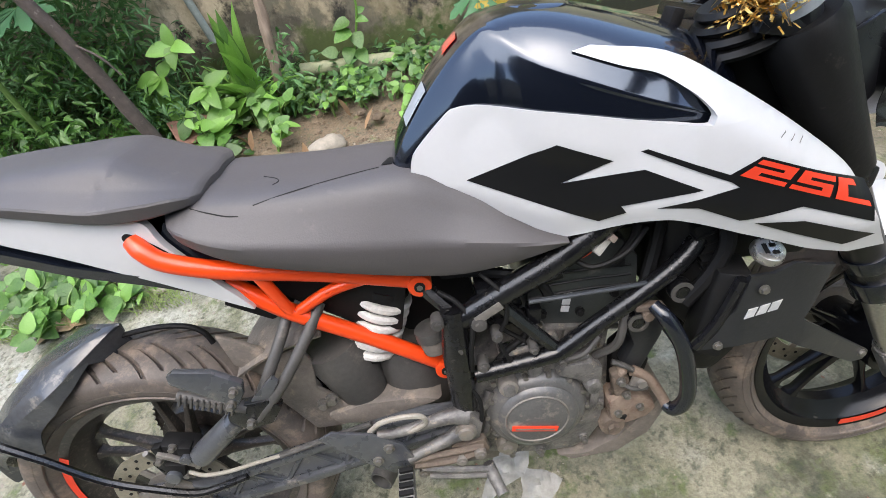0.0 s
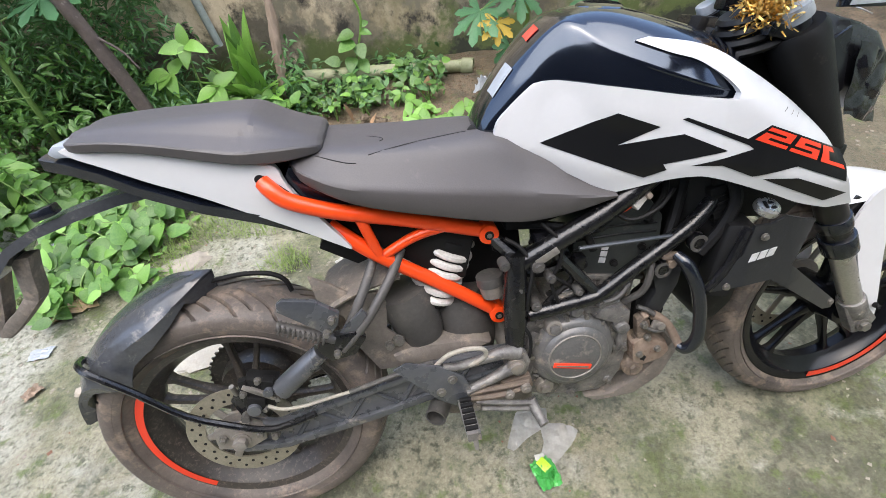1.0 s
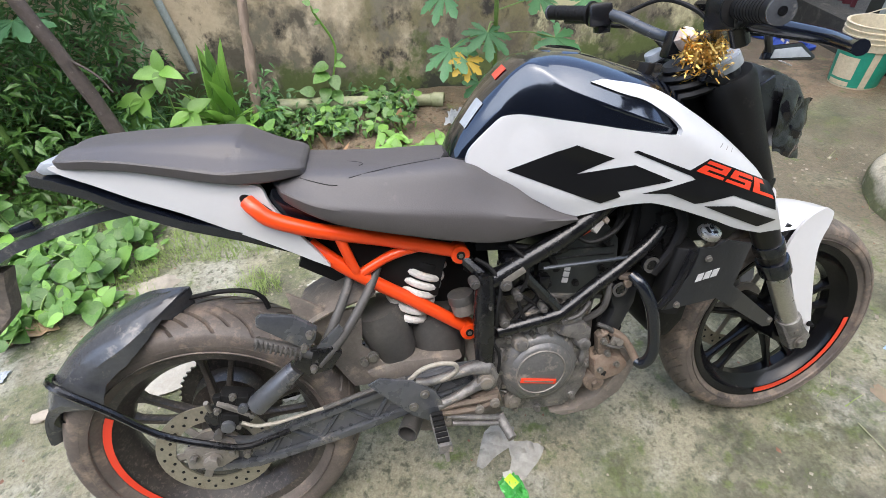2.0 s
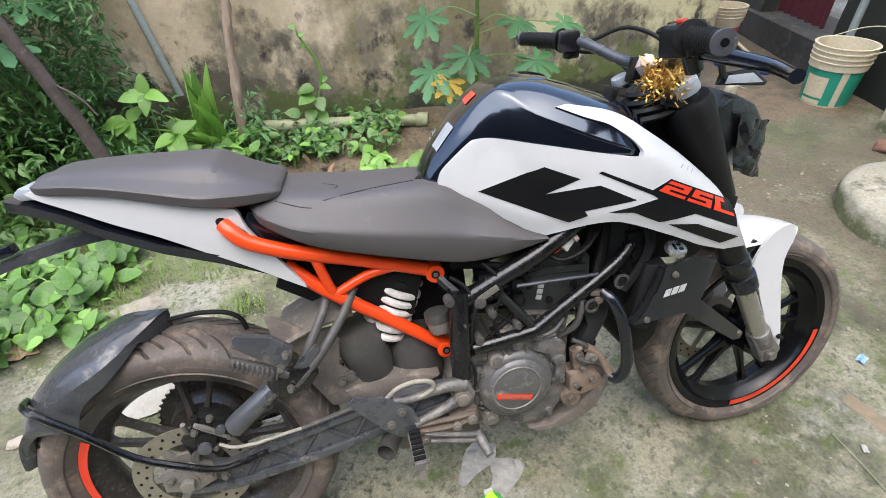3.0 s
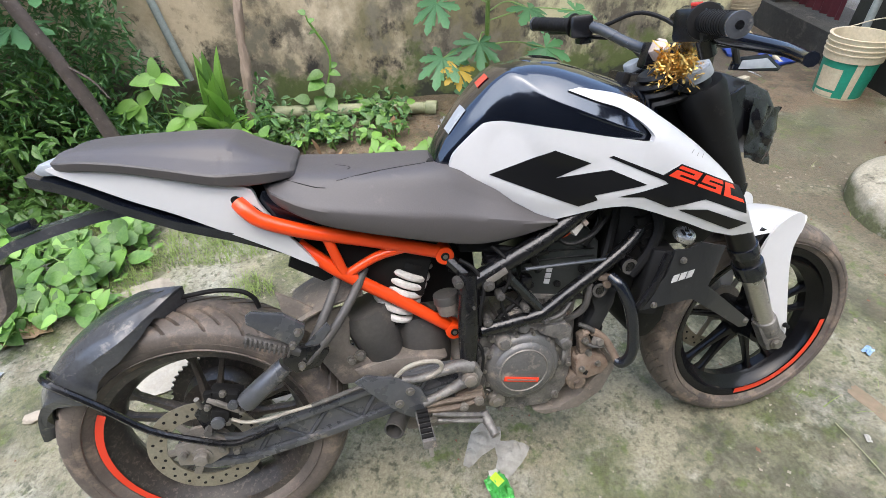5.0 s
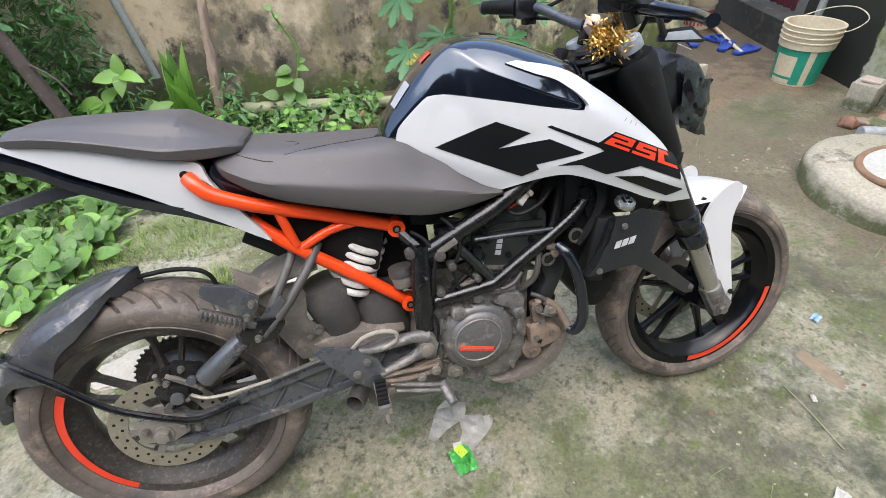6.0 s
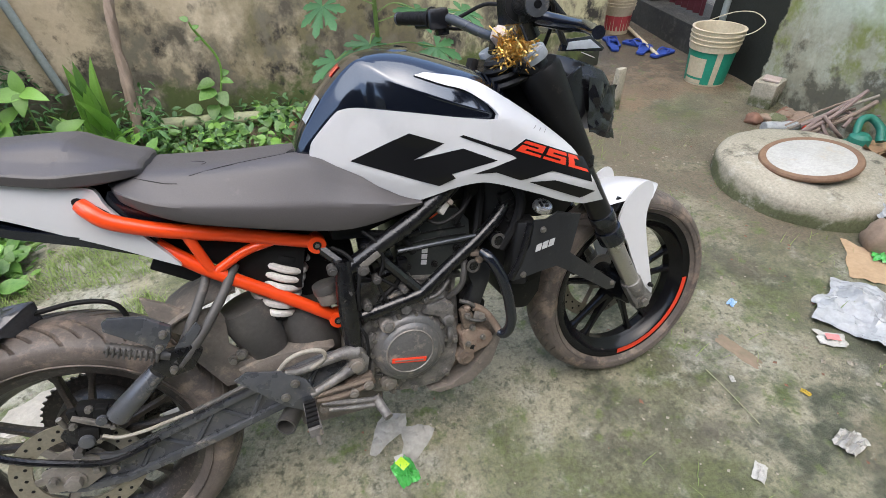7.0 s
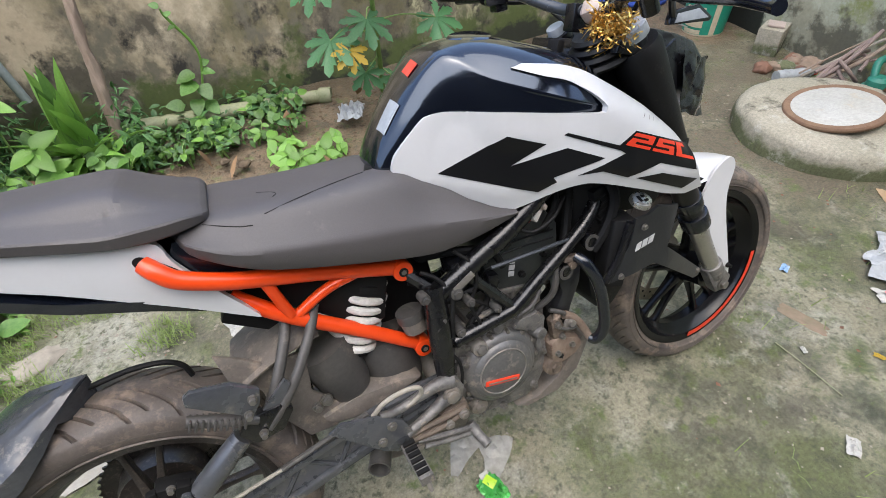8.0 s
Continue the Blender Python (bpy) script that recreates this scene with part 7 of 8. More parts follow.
for x, z, rr in ((0.625, 0.585, 0.012), (0.648, 0.555, 0.009), (0.70, 0.515, 0.008), (0.588, 0.545, 0.009), (0.742, 0.478, 0.009), (0.618, 0.50, 0.010), (0.565, 0.60, 0.010)):
    part("frame_bolt", join(cyl((x, -0.100, z), (x, -0.124, z), rr, sides=14, b=0.002), cyl((x, -0.122, z), (x, -0.129, z), rr * 0.6, sides=6)), M_POT, fr)
for pts, rr, mm in (([(0.575, -0.095, 0.64), (0.60, -0.105, 0.62), (0.615, -0.118, 0.585), (0.605, -0.125, 0.54), (0.60, -0.124, 0.50)], 0.004, M_RUBBER),
                    ([(0.64, -0.10, 0.66), (0.665, -0.115, 0.63), (0.668, -0.118, 0.59), (0.65, -0.115, 0.545), (0.66, -0.118, 0.50), (0.665, -0.115, 0.47)], 0.0035, M_RUBBER),
                    ([(0.77, -0.10, 0.655), (0.80, -0.112, 0.64), (0.845, -0.115, 0.655), (0.88, -0.10, 0.68)], 0.0045, M_RUBBER),
                    ([(0.80, -0.095, 0.45), (0.83, -0.11, 0.48), (0.84, -0.115, 0.52), (0.85, -0.10, 0.56)], 0.007, M_POT),
                    ([(0.70, -0.105, 0.49), (0.735, -0.112, 0.475), (0.775, -0.115, 0.48), (0.805, -0.105, 0.50)], 0.006, M_POT),
                    ([(0.585, -0.12, 0.47), (0.60, -0.128, 0.44), (0.598, -0.13, 0.40), (0.585, -0.128, 0.36)], 0.0035, M_RUBBER)):
    part("wiring", tube(pts, rr, 8), mm, bike, "thin black cable along the frame")
for x, z, w, h, a in ((0.665, 0.605, 0.03, 0.018, -27), (0.71, 0.56, 0.022, 0.03, 10), (0.60, 0.575, 0.024, 0.02, 0), (0.745, 0.625, 0.03, 0.014, -10)):
    part("relay", box((x, -0.088, z), (w, 0.022, h), 0.003, (0, a, 0)), M_PLASTIC, bike, "small black electrical box")

# -- exhaust, skid area, engine guard --
exh = part("exhaust", tube([(0.855, -0.02, 0.560), (0.885, -0.03, 0.51), (0.882, -0.045, 0.43), (0.868, -0.06, 0.33), (0.82, -0.06, 0.262), (0.72, -0.03, 0.215), (0.58, -0.01, 0.215)], 0.019, 12), M_RUST, bike, "rusty brown exhaust header and collector")
part("collector", box((0.52, 0.0, 0.235), (0.20, 0.13, 0.09), 0.02, (0, 5, 0)), M_DIRT, exh)
part("tail_pipe", lathe([(0.022, -0.105), (0.022, -0.02), (0.0188, -0.02), (0.0188, -0.105)], seg=28), M_POT, exh, "dusty short exhaust outlet").matrix_basis = pose(0.437, -0.03, 0.272, 0, 0, -25)
# black plate paints the shaded gap behind the brackets
part("recess_plate", plate([(0.835, 0.44), (0.86, 0.46), (0.90, 0.40), (0.885, 0.35), (0.845, 0.30), (0.82, 0.33)], -0.080, -0.050, 0.008), M_RUBBER, exh, "black plate standing in for the dark recess behind the exhaust brackets")
part("bracket", plate([(0.822, 0.412), (0.836, 0.420), (0.851, 0.402), (0.858, 0.372), (0.848, 0.352), (0.826, 0.362)], -0.112, -0.092, 0.005), M_RUST, exh, "rusty bracket plate on the header")
part("casting", plate([(0.814, 0.352), (0.835, 0.366), (0.868, 0.352), (0.890, 0.340), (0.899, 0.318), (0.880, 0.298), (0.844, 0.290), (0.818, 0.300)], -0.116, -0.060, 0.009), M_TAN, exh, "tan mud-caked casting below the header")
part("oil_filter", join(cyl((0.822, -0.05, 0.285), (0.822, -0.114, 0.285), 0.026, 0.022, sides=24, b=0.006), cyl((0.822, -0.112, 0.285), (0.822, -0.122, 0.285), 0.011, sides=6)), M_RUST, exh)
part("belly_plate", plate([(0.72, 0.215), (0.777, 0.208), (0.835, 0.236), (0.886, 0.292), (0.912, 0.325), (0.930, 0.312), (0.891, 0.234), (0.833, 0.196), (0.75, 0.196)], -0.100, 0.09, 0.003), M_DIRT, exh, "mud-brown belly plate")
part("lower_shield", plate([(0.846, 0.520), (0.880, 0.524), (0.912, 0.512), (0.907, 0.477), (0.891, 0.444), (0.876, 0.412), (0.856, 0.398), (0.842, 0.424), (0.862, 0.466)], -0.104, -0.060, 0.006), M_COWL, exh, "dusty dark shield behind the guard")
for k in range(9):
    lump = bmesh.new()
    bmesh.ops.create_icosphere(lump, subdivisions=2, radius=1)
    sx, sy, sz = rand(0.007, 0.018), rand(0.006, 0.010), rand(0.005, 0.010)
    for v in lump.verts:
        v.co *= 1 + 0.5 * noise.noise(v.co * 1.7 + Vector((k * 3.1, 0, 0)))
        v.co = Vector((v.co.x * sx, v.co.y * sy, v.co.z * sz))
    part("casting_lump", moved(lump, pose(rand(0.822, 0.880), rand(-0.112, -0.095), rand(0.30, 0.42), rand(0, 40), rand(0, 90), 0)), random.choice((M_RUST, M_TAN, M_BLACK)), exh)
for pts, r in (([(0.825, -0.105, 0.44), (0.848, -0.112, 0.428), (0.866, -0.112, 0.405), (0.870, -0.110, 0.38)], 0.005), ([(0.835, -0.115, 0.395), (0.855, -0.122, 0.385), (0.878, -0.118, 0.378)], 0.004)):
    part("exhaust_wire", tube(pts, r, 8), M_POT, exh)
for x, z in ((0.836, 0.400), (0.845, 0.366), (0.868, 0.332), (0.830, 0.325)):
    bolt("exhaust_nut", (x, -0.113, z), 0.0060, exh, depth=0.010)
guard = part("engine_guard", tube([(0.882, -0.122, 0.558), (0.895, -0.140, 0.542), (0.914, -0.148, 0.498), (0.924, -0.150, 0.455), (0.929, -0.150, 0.410), (0.930, -0.149, 0.378), (0.924, -0.145, 0.352), (0.913, -0.138, 0.338), (0.905, -0.128, 0.340)], [0.010, 0.0125, 0.0125, 0.0125, 0.0125, 0.0125, 0.0125, 0.012, 0.010], 12), M_BLUEBLK, bike, "bent blue-black enamelled engine guard bar")
part("guard_leg", tube([(0.908, -0.128, 0.338), (0.900, -0.121, 0.360), (0.887, -0.118, 0.387), (0.874, -0.114, 0.405), (0.856, -0.110, 0.416)], [0.009, 0.009, 0.0085, 0.008, 0.010], 10), M_TAN, guard, "rusty lower bracket of the guard")
part("guard_tab", join(box((0.868, -0.116, 0.392), (0.034, 0.006, 0.024), 0.002, (0, 20, 0)), cyl((0.868, -0.116, 0.394), (0.868, -0.126, 0.394), 0.008, sides=12)), M_DUSTY, guard)
part("guard_clamp", join(box((0.878, -0.118, 0.553), (0.045, 0.018, 0.010), 0.003, (0, 12, 0)), cyl((0.874, -0.118, 0.541), (0.874, -0.130, 0.541), 0.008, sides=12)), M_RUST, guard)

# -- foot controls --
hanger = part("footrest_hanger", join(tube([(0.575, -0.126, 0.405), (0.545, -0.130, 0.414), (0.500, -0.134, 0.411), (0.455, -0.140, 0.411), (0.425, -0.144, 0.420)], [0.017, 0.0135, 0.0095, 0.0085, 0.008], 10),
                                      tube([(0.565, -0.130, 0.376), (0.532, -0.135, 0.365), (0.493, -0.140, 0.355), (0.462, -0.146, 0.350)], [0.016, 0.0115, 0.0095, 0.010], 10),
                                      plate([(0.555, 0.424), (0.585, 0.418), (0.598, 0.385), (0.588, 0.352), (0.565, 0.348), (0.550, 0.372)], -0.136, -0.112, 0.007)), M_ENGINE, bike, "dusty grey alloy footrest hanger")
part("pivot_cap", join(cyl((0.567, -0.134, 0.380), (0.567, -0.142, 0.380), 0.0185, sides=24, b=0.002), cyl((0.567, -0.141, 0.380), (0.567, -0.148, 0.380), 0.013, sides=24, b=0.002)), M_ALLOY, hanger, "round worn pivot bolt")
part("heel_guard", plate([(0.335, 0.442), (0.36, 0.452), (0.42, 0.430), (0.462, 0.395), (0.475, 0.352), (0.445, 0.318), (0.41, 0.345)], -0.152, -0.146, 0.002), M_GLOSS, hanger, "black pointed heel guard plate")
for x, z in ((0.440, 0.394), (0.415, 0.368)):
    part("guard_screw", join(cyl((x, -0.151, z), (x, -0.155, z), 0.0095, sides=16, b=0.001), cyl((x, -0.154, z), (x, -0.160, z), 0.006, sides=6)), M_BOLT, hanger)
link = part("lower_link", join(tube([(0.590, -0.132, 0.330), (0.545, -0.138, 0.334), (0.500, -0.143, 0.341), (0.468, -0.147, 0.344)], 0.0065, 8), tube([(0.586, -0.132, 0.318), (0.548, -0.138, 0.316), (0.500, -0.143, 0.322), (0.468, -0.147, 0.332)], 0.0075, 8), plate([(0.535, 0.338), (0.595, 0.345), (0.600, 0.315), (0.575, 0.305), (0.535, 0.303)], -0.134, -0.118, 0.004)), M_RUST, hanger, "brown brake pedal linkage")
for x, z, r in ((0.582, 0.322, 0.0105), (0.548, 0.314, 0.0100), (0.479, 0.301, 0.0095)):
    part("link_bolt", join(cyl((x, -0.136, z), (x, -0.147, z), r, sides=18, b=0.0015), cyl((x, -0.146, z), (x, -0.150, z), r * 0.55, sides=6)), M_ALLOY, link)
peg = part("foot_peg", loft([[(x + a * 0.0125, y, z + b * 0.009) for a, b in ((-1, -1), (1, -1), (1, 1), (-1, 1))] for x, y, z in ((0.455, -0.158, 0.335), (0.457, -0.20, 0.336), (0.459, -0.245, 0.337))]), M_ENGINE, bike, "hinged rider footrest with rubber top")
for k in range(6):
    part("peg_rubber", box((0.457, -0.165 - 0.0135 * k, 0.3475), (0.023, 0.008, 0.006), 0.001), M_RUBBER, peg)
part("peg_feeler", cyl((0.459, -0.238, 0.334), (0.460, -0.246, 0.308), 0.0055, 0.004, sides=10), M_ALLOY, peg)
ped = part("brake_pedal", join(tube([(0.478, -0.147, 0.320), (0.53, -0.149, 0.303), (0.592, -0.146, 0.283)], 0.0058, 8), tube([(0.488, -0.149, 0.300), (0.535, -0.151, 0.287), (0.588, -0.149, 0.271)], 0.0058, 8)), M_ENGINE, bike, "dusty alloy brake pedal")
part("pedal_tip", tube([(0.590, -0.138, 0.286), (0.594, -0.148, 0.272), (0.602, -0.166, 0.256), (0.606, -0.178, 0.250)], [0.011, 0.0115, 0.0105, 0.011], 10), M_ENGINE, ped)
part("vent_hose", tube([(0.415, -0.140, 0.425), (0.44, -0.150, 0.452), (0.475, -0.155, 0.462), (0.505, -0.150, 0.450), (0.508, -0.145, 0.428), (0.48, -0.142, 0.412), (0.45, -0.140, 0.41)], 0.0045, 8), M_HOSE, bike, "looped pale rubber hose")
pp = part("passenger_footrest_bracket", tube([(0.336, -0.050, 0.630), (0.318, -0.080, 0.600), (0.285, -0.110, 0.552), (0.245, -0.122, 0.497)], 0.0092, 10), M_POT, bike, "black tubular passenger footrest bracket")
pp.matrix_basis = pose(0.007, -0.010, 0.012)
part("bracket_tube", tube([(0.384, -0.050, 0.628), (0.360, -0.082, 0.598), (0.318, -0.112, 0.552), (0.280, -0.122, 0.514), (0.25, -0.122, 0.486)], 0.0092, 10), M_POT, pp)
part("bracket_foot", plate([(0.205, 0.50), (0.225, 0.525), (0.28, 0.525), (0.295, 0.505), (0.27, 0.475), (0.225, 0.470)], -0.130, -0.112, 0.004), M_FRAME, pp)
part("folded_peg", plate([(0.166, 0.602), (0.169, 0.618), (0.180, 0.623), (0.231, 0.609), (0.265, 0.578), (0.258, 0.556), (0.239, 0.534), (0.205, 0.566)], -0.142, -0.130, 0.004), M_GLOSS, pp, "folded black passenger footrest plate")
for x, z in ((0.250, 0.570), (0.236, 0.545), (0.24, 0.488)):
    bolt("footrest_bolt", (x, -0.130 - (0.012 if z > 0.5 else 0), z), 0.0055, pp)
fpeg = part("folded_peg_bar", tube([(0.150, -0.118, 0.560), (0.195, -0.122, 0.538), (0.242, -0.124, 0.514)], [0.0095, 0.0105, 0.010], 10), M_POT, pp, "folded passenger footrest with a ribbed rubber")
for k in range(10):
    f = k / 9
    part("peg_tread", moved(box((0, 0, 0), (0.0045, 0.022, 0.020), 0.003), pose(0.154 + 0.070 * f, -0.1195 - 0.005 * f, 0.556 - 0.034 * f, 0, 27, 0)), M_POT, fpeg)
part("bracket_web", plate([(0.232, 0.505), (0.262, 0.535), (0.30, 0.565), (0.306, 0.552), (0.272, 0.512), (0.24, 0.482)], -0.126, -0.118, 0.002), M_GLOSS, pp)
stand = part("side_stand", tube([(0.52, 0.10, 0.28), (0.50, 0.16, 0.17), (0.47, 0.235, 0.068)], 0.012, 10), M_FRAME, bike, "lowered black side stand")
part("stand_foot", box((0.468, 0.24, 0.060), (0.06, 0.04, 0.008), 0.003, (LEAN_DEG, 0, 0)), M_FRAME, stand)

# -- radiator and its cowl --
rad = part("radiator", moved(box((0, 0, 0), (0.03, 0.22, 0.24), 0.004), pose(0.985, 0, 0.555, 0, -14, 0)), M_RUBBER, bike, "black radiator behind its cowl")
for k in range(14):
    part("fin", moved(box((0, 0, -0.10 + 0.0155 * k), (0.034, 0.224, 0.004), 0.001), pose(0.985, 0, 0.555, 0, -14, 0)), M_BLACK, rad)
# added filler keeps the space behind the radiator as dark as its shade
part("radiator_dark_fill", bevel(loft([[(x, sy * w, z) for sy, z in ((-1, z0), (1, z0), (1, z1), (-1, z1))] for x, w, z0, z1 in ((0.895, 0.055, 0.545, 0.70), (0.925, 0.085, 0.505, 0.725), (0.968, 0.105, 0.455, 0.74), (0.990, 0.105, 0.44, 0.72))]), 0.012, 2, 20), M_BLACK, rad, "black filler block added behind the radiator")
part("side_tank", bevel(loft([[(x, y, z) for x, y in ((0.950 + o, -0.145), (0.985 + o, -0.168), (1.0 + o, -0.11), (0.955 + o, -0.105))] for o, z in ((0.012, 0.612), (0.0, 0.56), (-0.022, 0.47))]), 0.006, 2, 20), M_BLACK, rad, "black radiator side tank")
part("chin_duct", plate([(0.942, 0.475), (1.035, 0.497), (1.058, 0.445), (1.045, 0.385), (1.010, 0.345), (0.975, 0.352), (0.950, 0.40)], -0.085, 0.085, 0.022), M_BLACK, rad, "smooth black duct below the radiator")
# added plate closes the gap behind the cap, which has to read dark
part("cowl_backing", plate([(0.955, 0.605), (1.105, 0.585), (1.15, 0.63), (1.10, 0.70), (1.0, 0.735), (0.95, 0.71)], -0.105, -0.075, 0.006), M_BLACK, rad, "dark panel behind the radiator cap")
cowl = part("radiator_cowl", sheet([(0.986, 0.620), (1.018, 0.616), (1.045, 0.626), (1.108, 0.603), (1.074, 0.522), (1.240, 0.372), (1.232, 0.358), (1.205, 0.366), (1.082, 0.466), (1.038, 0.499), (0.981, 0.498), (0.937, 0.480), (0.930, 0.490), (0.955, 0.530), (0.974, 0.563)],
                                   lambda x, z: -np.interp(x, [0.93, 0.98, 1.08, 1.25], [0.150, 0.176, 0.172, 0.122]), 0.006, 0.0, 0.03), M_COWL, bike, "faded black plastic radiator cowl with a pale badge")
part("cowl_rim", tube([(0.980, -0.168, 0.612), (0.958, -0.160, 0.535), (0.934, -0.150, 0.486)], 0.008, 8), M_PLASTIC, cowl)
for k in range(3):
    x = 0.984 + 0.0165 * k
    part("cowl_badge", sheet([(x, 0.5485 + 0.0016 * k), (x + 0.0135, 0.550 + 0.0016 * k), (x + 0.0185, 0.5655 + 0.0016 * k), (x + 0.005, 0.564 + 0.0016 * k)], lambda x, z: -np.interp(x, [0.93, 0.98, 1.08, 1.25], [0.150, 0.176, 0.172, 0.122]) - 0.0012, 0.001, 0.0, 0.03), M_SILVER, cowl, "pale blank badge shape")
for c in ((1.004, -0.178, 0.597), (0.958, -0.166, 0.497), (1.222, -0.130, 0.378)):
    bolt("cowl_bolt", c, 0.0055, cowl, depth=0.006)
rc = part("radiator_cap", moved(cyl((0, 0, 0), (0, 0, 0.012), 0.0225, 0.020, sides=28, b=0.003), pose(1.019, -0.150, 0.633, 26, 8, 0)), M_FORK, bike, "round alloy radiator cap")
part("cap_print", moved(join(box((-0.007, 0, 0.0130), (0.006, 0.015, 0.0014), 0.0003), box((0.004, 0.005, 0.0130), (0.008, 0.005, 0.0014), 0.0003), box((0.005, -0.006, 0.0130), (0.008, 0.005, 0.0014), 0.0003)), pose(1.019, -0.150, 0.633, 26, 8, 0)), M_RUBBER, rc)

# -- front fork, fender, triple clamp --
def on_fork(z, off=0.0):
    return 1.245 - 0.466 * (z - 0.48) + off


for s, nm in ((-1, "fork_leg"), (1, "fork_leg")):
    y = 0.098 * s
    leg = part(nm, cyl((on_fork(0.475), y, 0.475), (on_fork(0.93), y, 0.93), 0.0275, sides=24, b=0.002), M_PLASTIC, bike, "black upper fork tube with a bare lower slider")
    part("slider", cyl((on_fork(0.33), y, 0.33), (on_fork(0.485), y, 0.485), 0.0215, sides=24), M_FORK, leg, "scuffed bare metal fork slider")
    part("dust_seal", join(cyl((on_fork(0.478), y, 0.478), (on_fork(0.515), y, 0.515), 0.0325, sides=24, b=0.003), cyl((on_fork(0.535), y, 0.535), (on_fork(0.56), y, 0.56), 0.031, sides=24, b=0.003)), M_BLUEBLK, leg)
    part("axle_clamp", join(cyl((on_fork(0.345), y, 0.345), (on_fork(0.30) + 0.004, y, 0.30), 0.027, 0.024, sides=20, b=0.004), plate([(1.285, 0.33), (1.325, 0.345), (1.375, 0.285), (1.362, 0.255), (1.325, 0.252)], y - 0.014, y + 0.014, 0.006)), M_ENGINE, leg)
    bolt("axle_bolt", (FX, y + s * 0.014, FZ - 0.006), 0.012, leg, side=s)
    bolt("clamp_bolt", (1.318, y + s * 0.013, 0.312), 0.006, leg, side=s)


def fender_point(th, v):
    """th from the front edge (0) to the rear (1), v across it from -1 to 1."""
    th = 67 + 14 * abs(v) ** 1.5 + (46 - 14 * abs(v) ** 1.5) * th
    r = 0.295 + np.interp(th, [55, 78, 100, 115], [0.0, 0.008, 0.026, 0.042]) - 0.035 * abs(v) ** 3
    a = radians(th)
    return (FX + r * math.cos(a), 0.074 * v, FZ + r * math.sin(a))


fen = part("front_mudguard", shell([[fender_point(th, v) for v in np.linspace(-1, 1, 17)] for th in np.linspace(0, 1, 16)], 0.004), M_WHITE, bike, "white painted front mudguard with side legs")
LEG = curve([(1.277, 0.510), (1.300, 0.562), (1.330, 0.592), (1.365, 0.602), (1.382, 0.572), (1.362, 0.515), (1.364, 0.44), (1.384, 0.292), (1.374, 0.284), (1.353, 0.308), (1.315, 0.41), (1.301, 0.455)], 3, True)
for s in (1, -1):
    bm = sheet([tuple(q) for q in LEG], lambda x, z: -0.080 - 0.018 * np.interp(z, [0.26, 0.56], [1, 0]), 0.006, 0.0, 0.03)
    part("mudguard_leg", bm if s == 1 else mirrored(bm), M_WHITE, fen)
bolt("mudguard_screw", (1.372, -0.099, 0.312), 0.005, fen, material=M_RUBBER)
part("mudguard_stay", plate([(1.255, 0.560), (1.285, 0.575), (1.325, 0.555), (1.31, 0.53), (1.265, 0.535)], -0.070, 0.070, 0.006), M_PLASTIC, fen)
part("front_caliper", box((1.262, 0.095, 0.345), (0.06, 0.04, 0.10), 0.01, (0, -20, 0)), M_PLASTIC, bike, "black front brake caliper")
part("front_hose", tube([(1.255, 0.09, 0.39), (1.22, 0.08, 0.47), (1.20, 0.06, 0.56), (1.13, 0.05, 0.70)], 0.005, 8), M_RUBBER, bike)
clampm = part("triple_clamp", plate([(0.985, 0.912), (1.065, 0.888), (1.073, 0.905), (0.993, 0.932)], -0.125, 0.125, 0.006), M_PLASTIC, bike, "black triple clamp with pale fork caps")
part("lower_clamp", plate([(1.075, 0.71), (1.165, 0.685), (1.17, 0.715), (1.085, 0.74)], -0.128, 0.128, 0.006), M_PLASTIC, clampm)
for s in (1, -1):
    part("fork_cap", cyl((on_fork(0.925), 0.098 * s, 0.925), (on_fork(0.945), 0.098 * s, 0.945), 0.035 if s < 0 else 0.019, 0.033 if s < 0 else 0.018, sides=32, b=0.003), M_TAPE, clampm, "pale silver fork cap")
for k in range(4):
    part("clamp_ridge", moved(lathe([(0.0, 0.007), (0.036 + 0.006 * k, 0.006), (0.041 + 0.006 * k, 0.0), (0.036 + 0.006 * k, -0.006), (0.0, -0.007)], seg=28, axis="z", closed=False), pose(0.992 + 0.003 * k, -0.062, 0.936 - 0.0135 * k, 0, -14, 0)), M_BLACK, clampm, "stacked black rubber ring")

# -- handlebar --
bar = part("handlebar", tube([(0.920, -0.32, 1.023), (0.942, -0.24, 1.026), (0.968, -0.175, 1.020), (1.018, -0.10, 0.985), (1.035, -0.06, 0.972), (1.036, 0.0, 0.97), (1.035, 0.06, 0.972), (1.018, 0.10, 0.985), (0.978, 0.175, 1.020), (0.953, 0.24, 1.027), (0.918, 0.32, 1.033)], 0.0115, 12), M_BAR, bike, "dark grey handlebar")
part("bar_clamp", join(box((1.036, -0.035, 0.958), (0.04, 0.03, 0.05), 0.005, (0, 15, 0)), box((1.036, 0.035, 0.958), (0.04, 0.03, 0.05), 0.005, (0, 15, 0))), M_PLASTIC, bar)


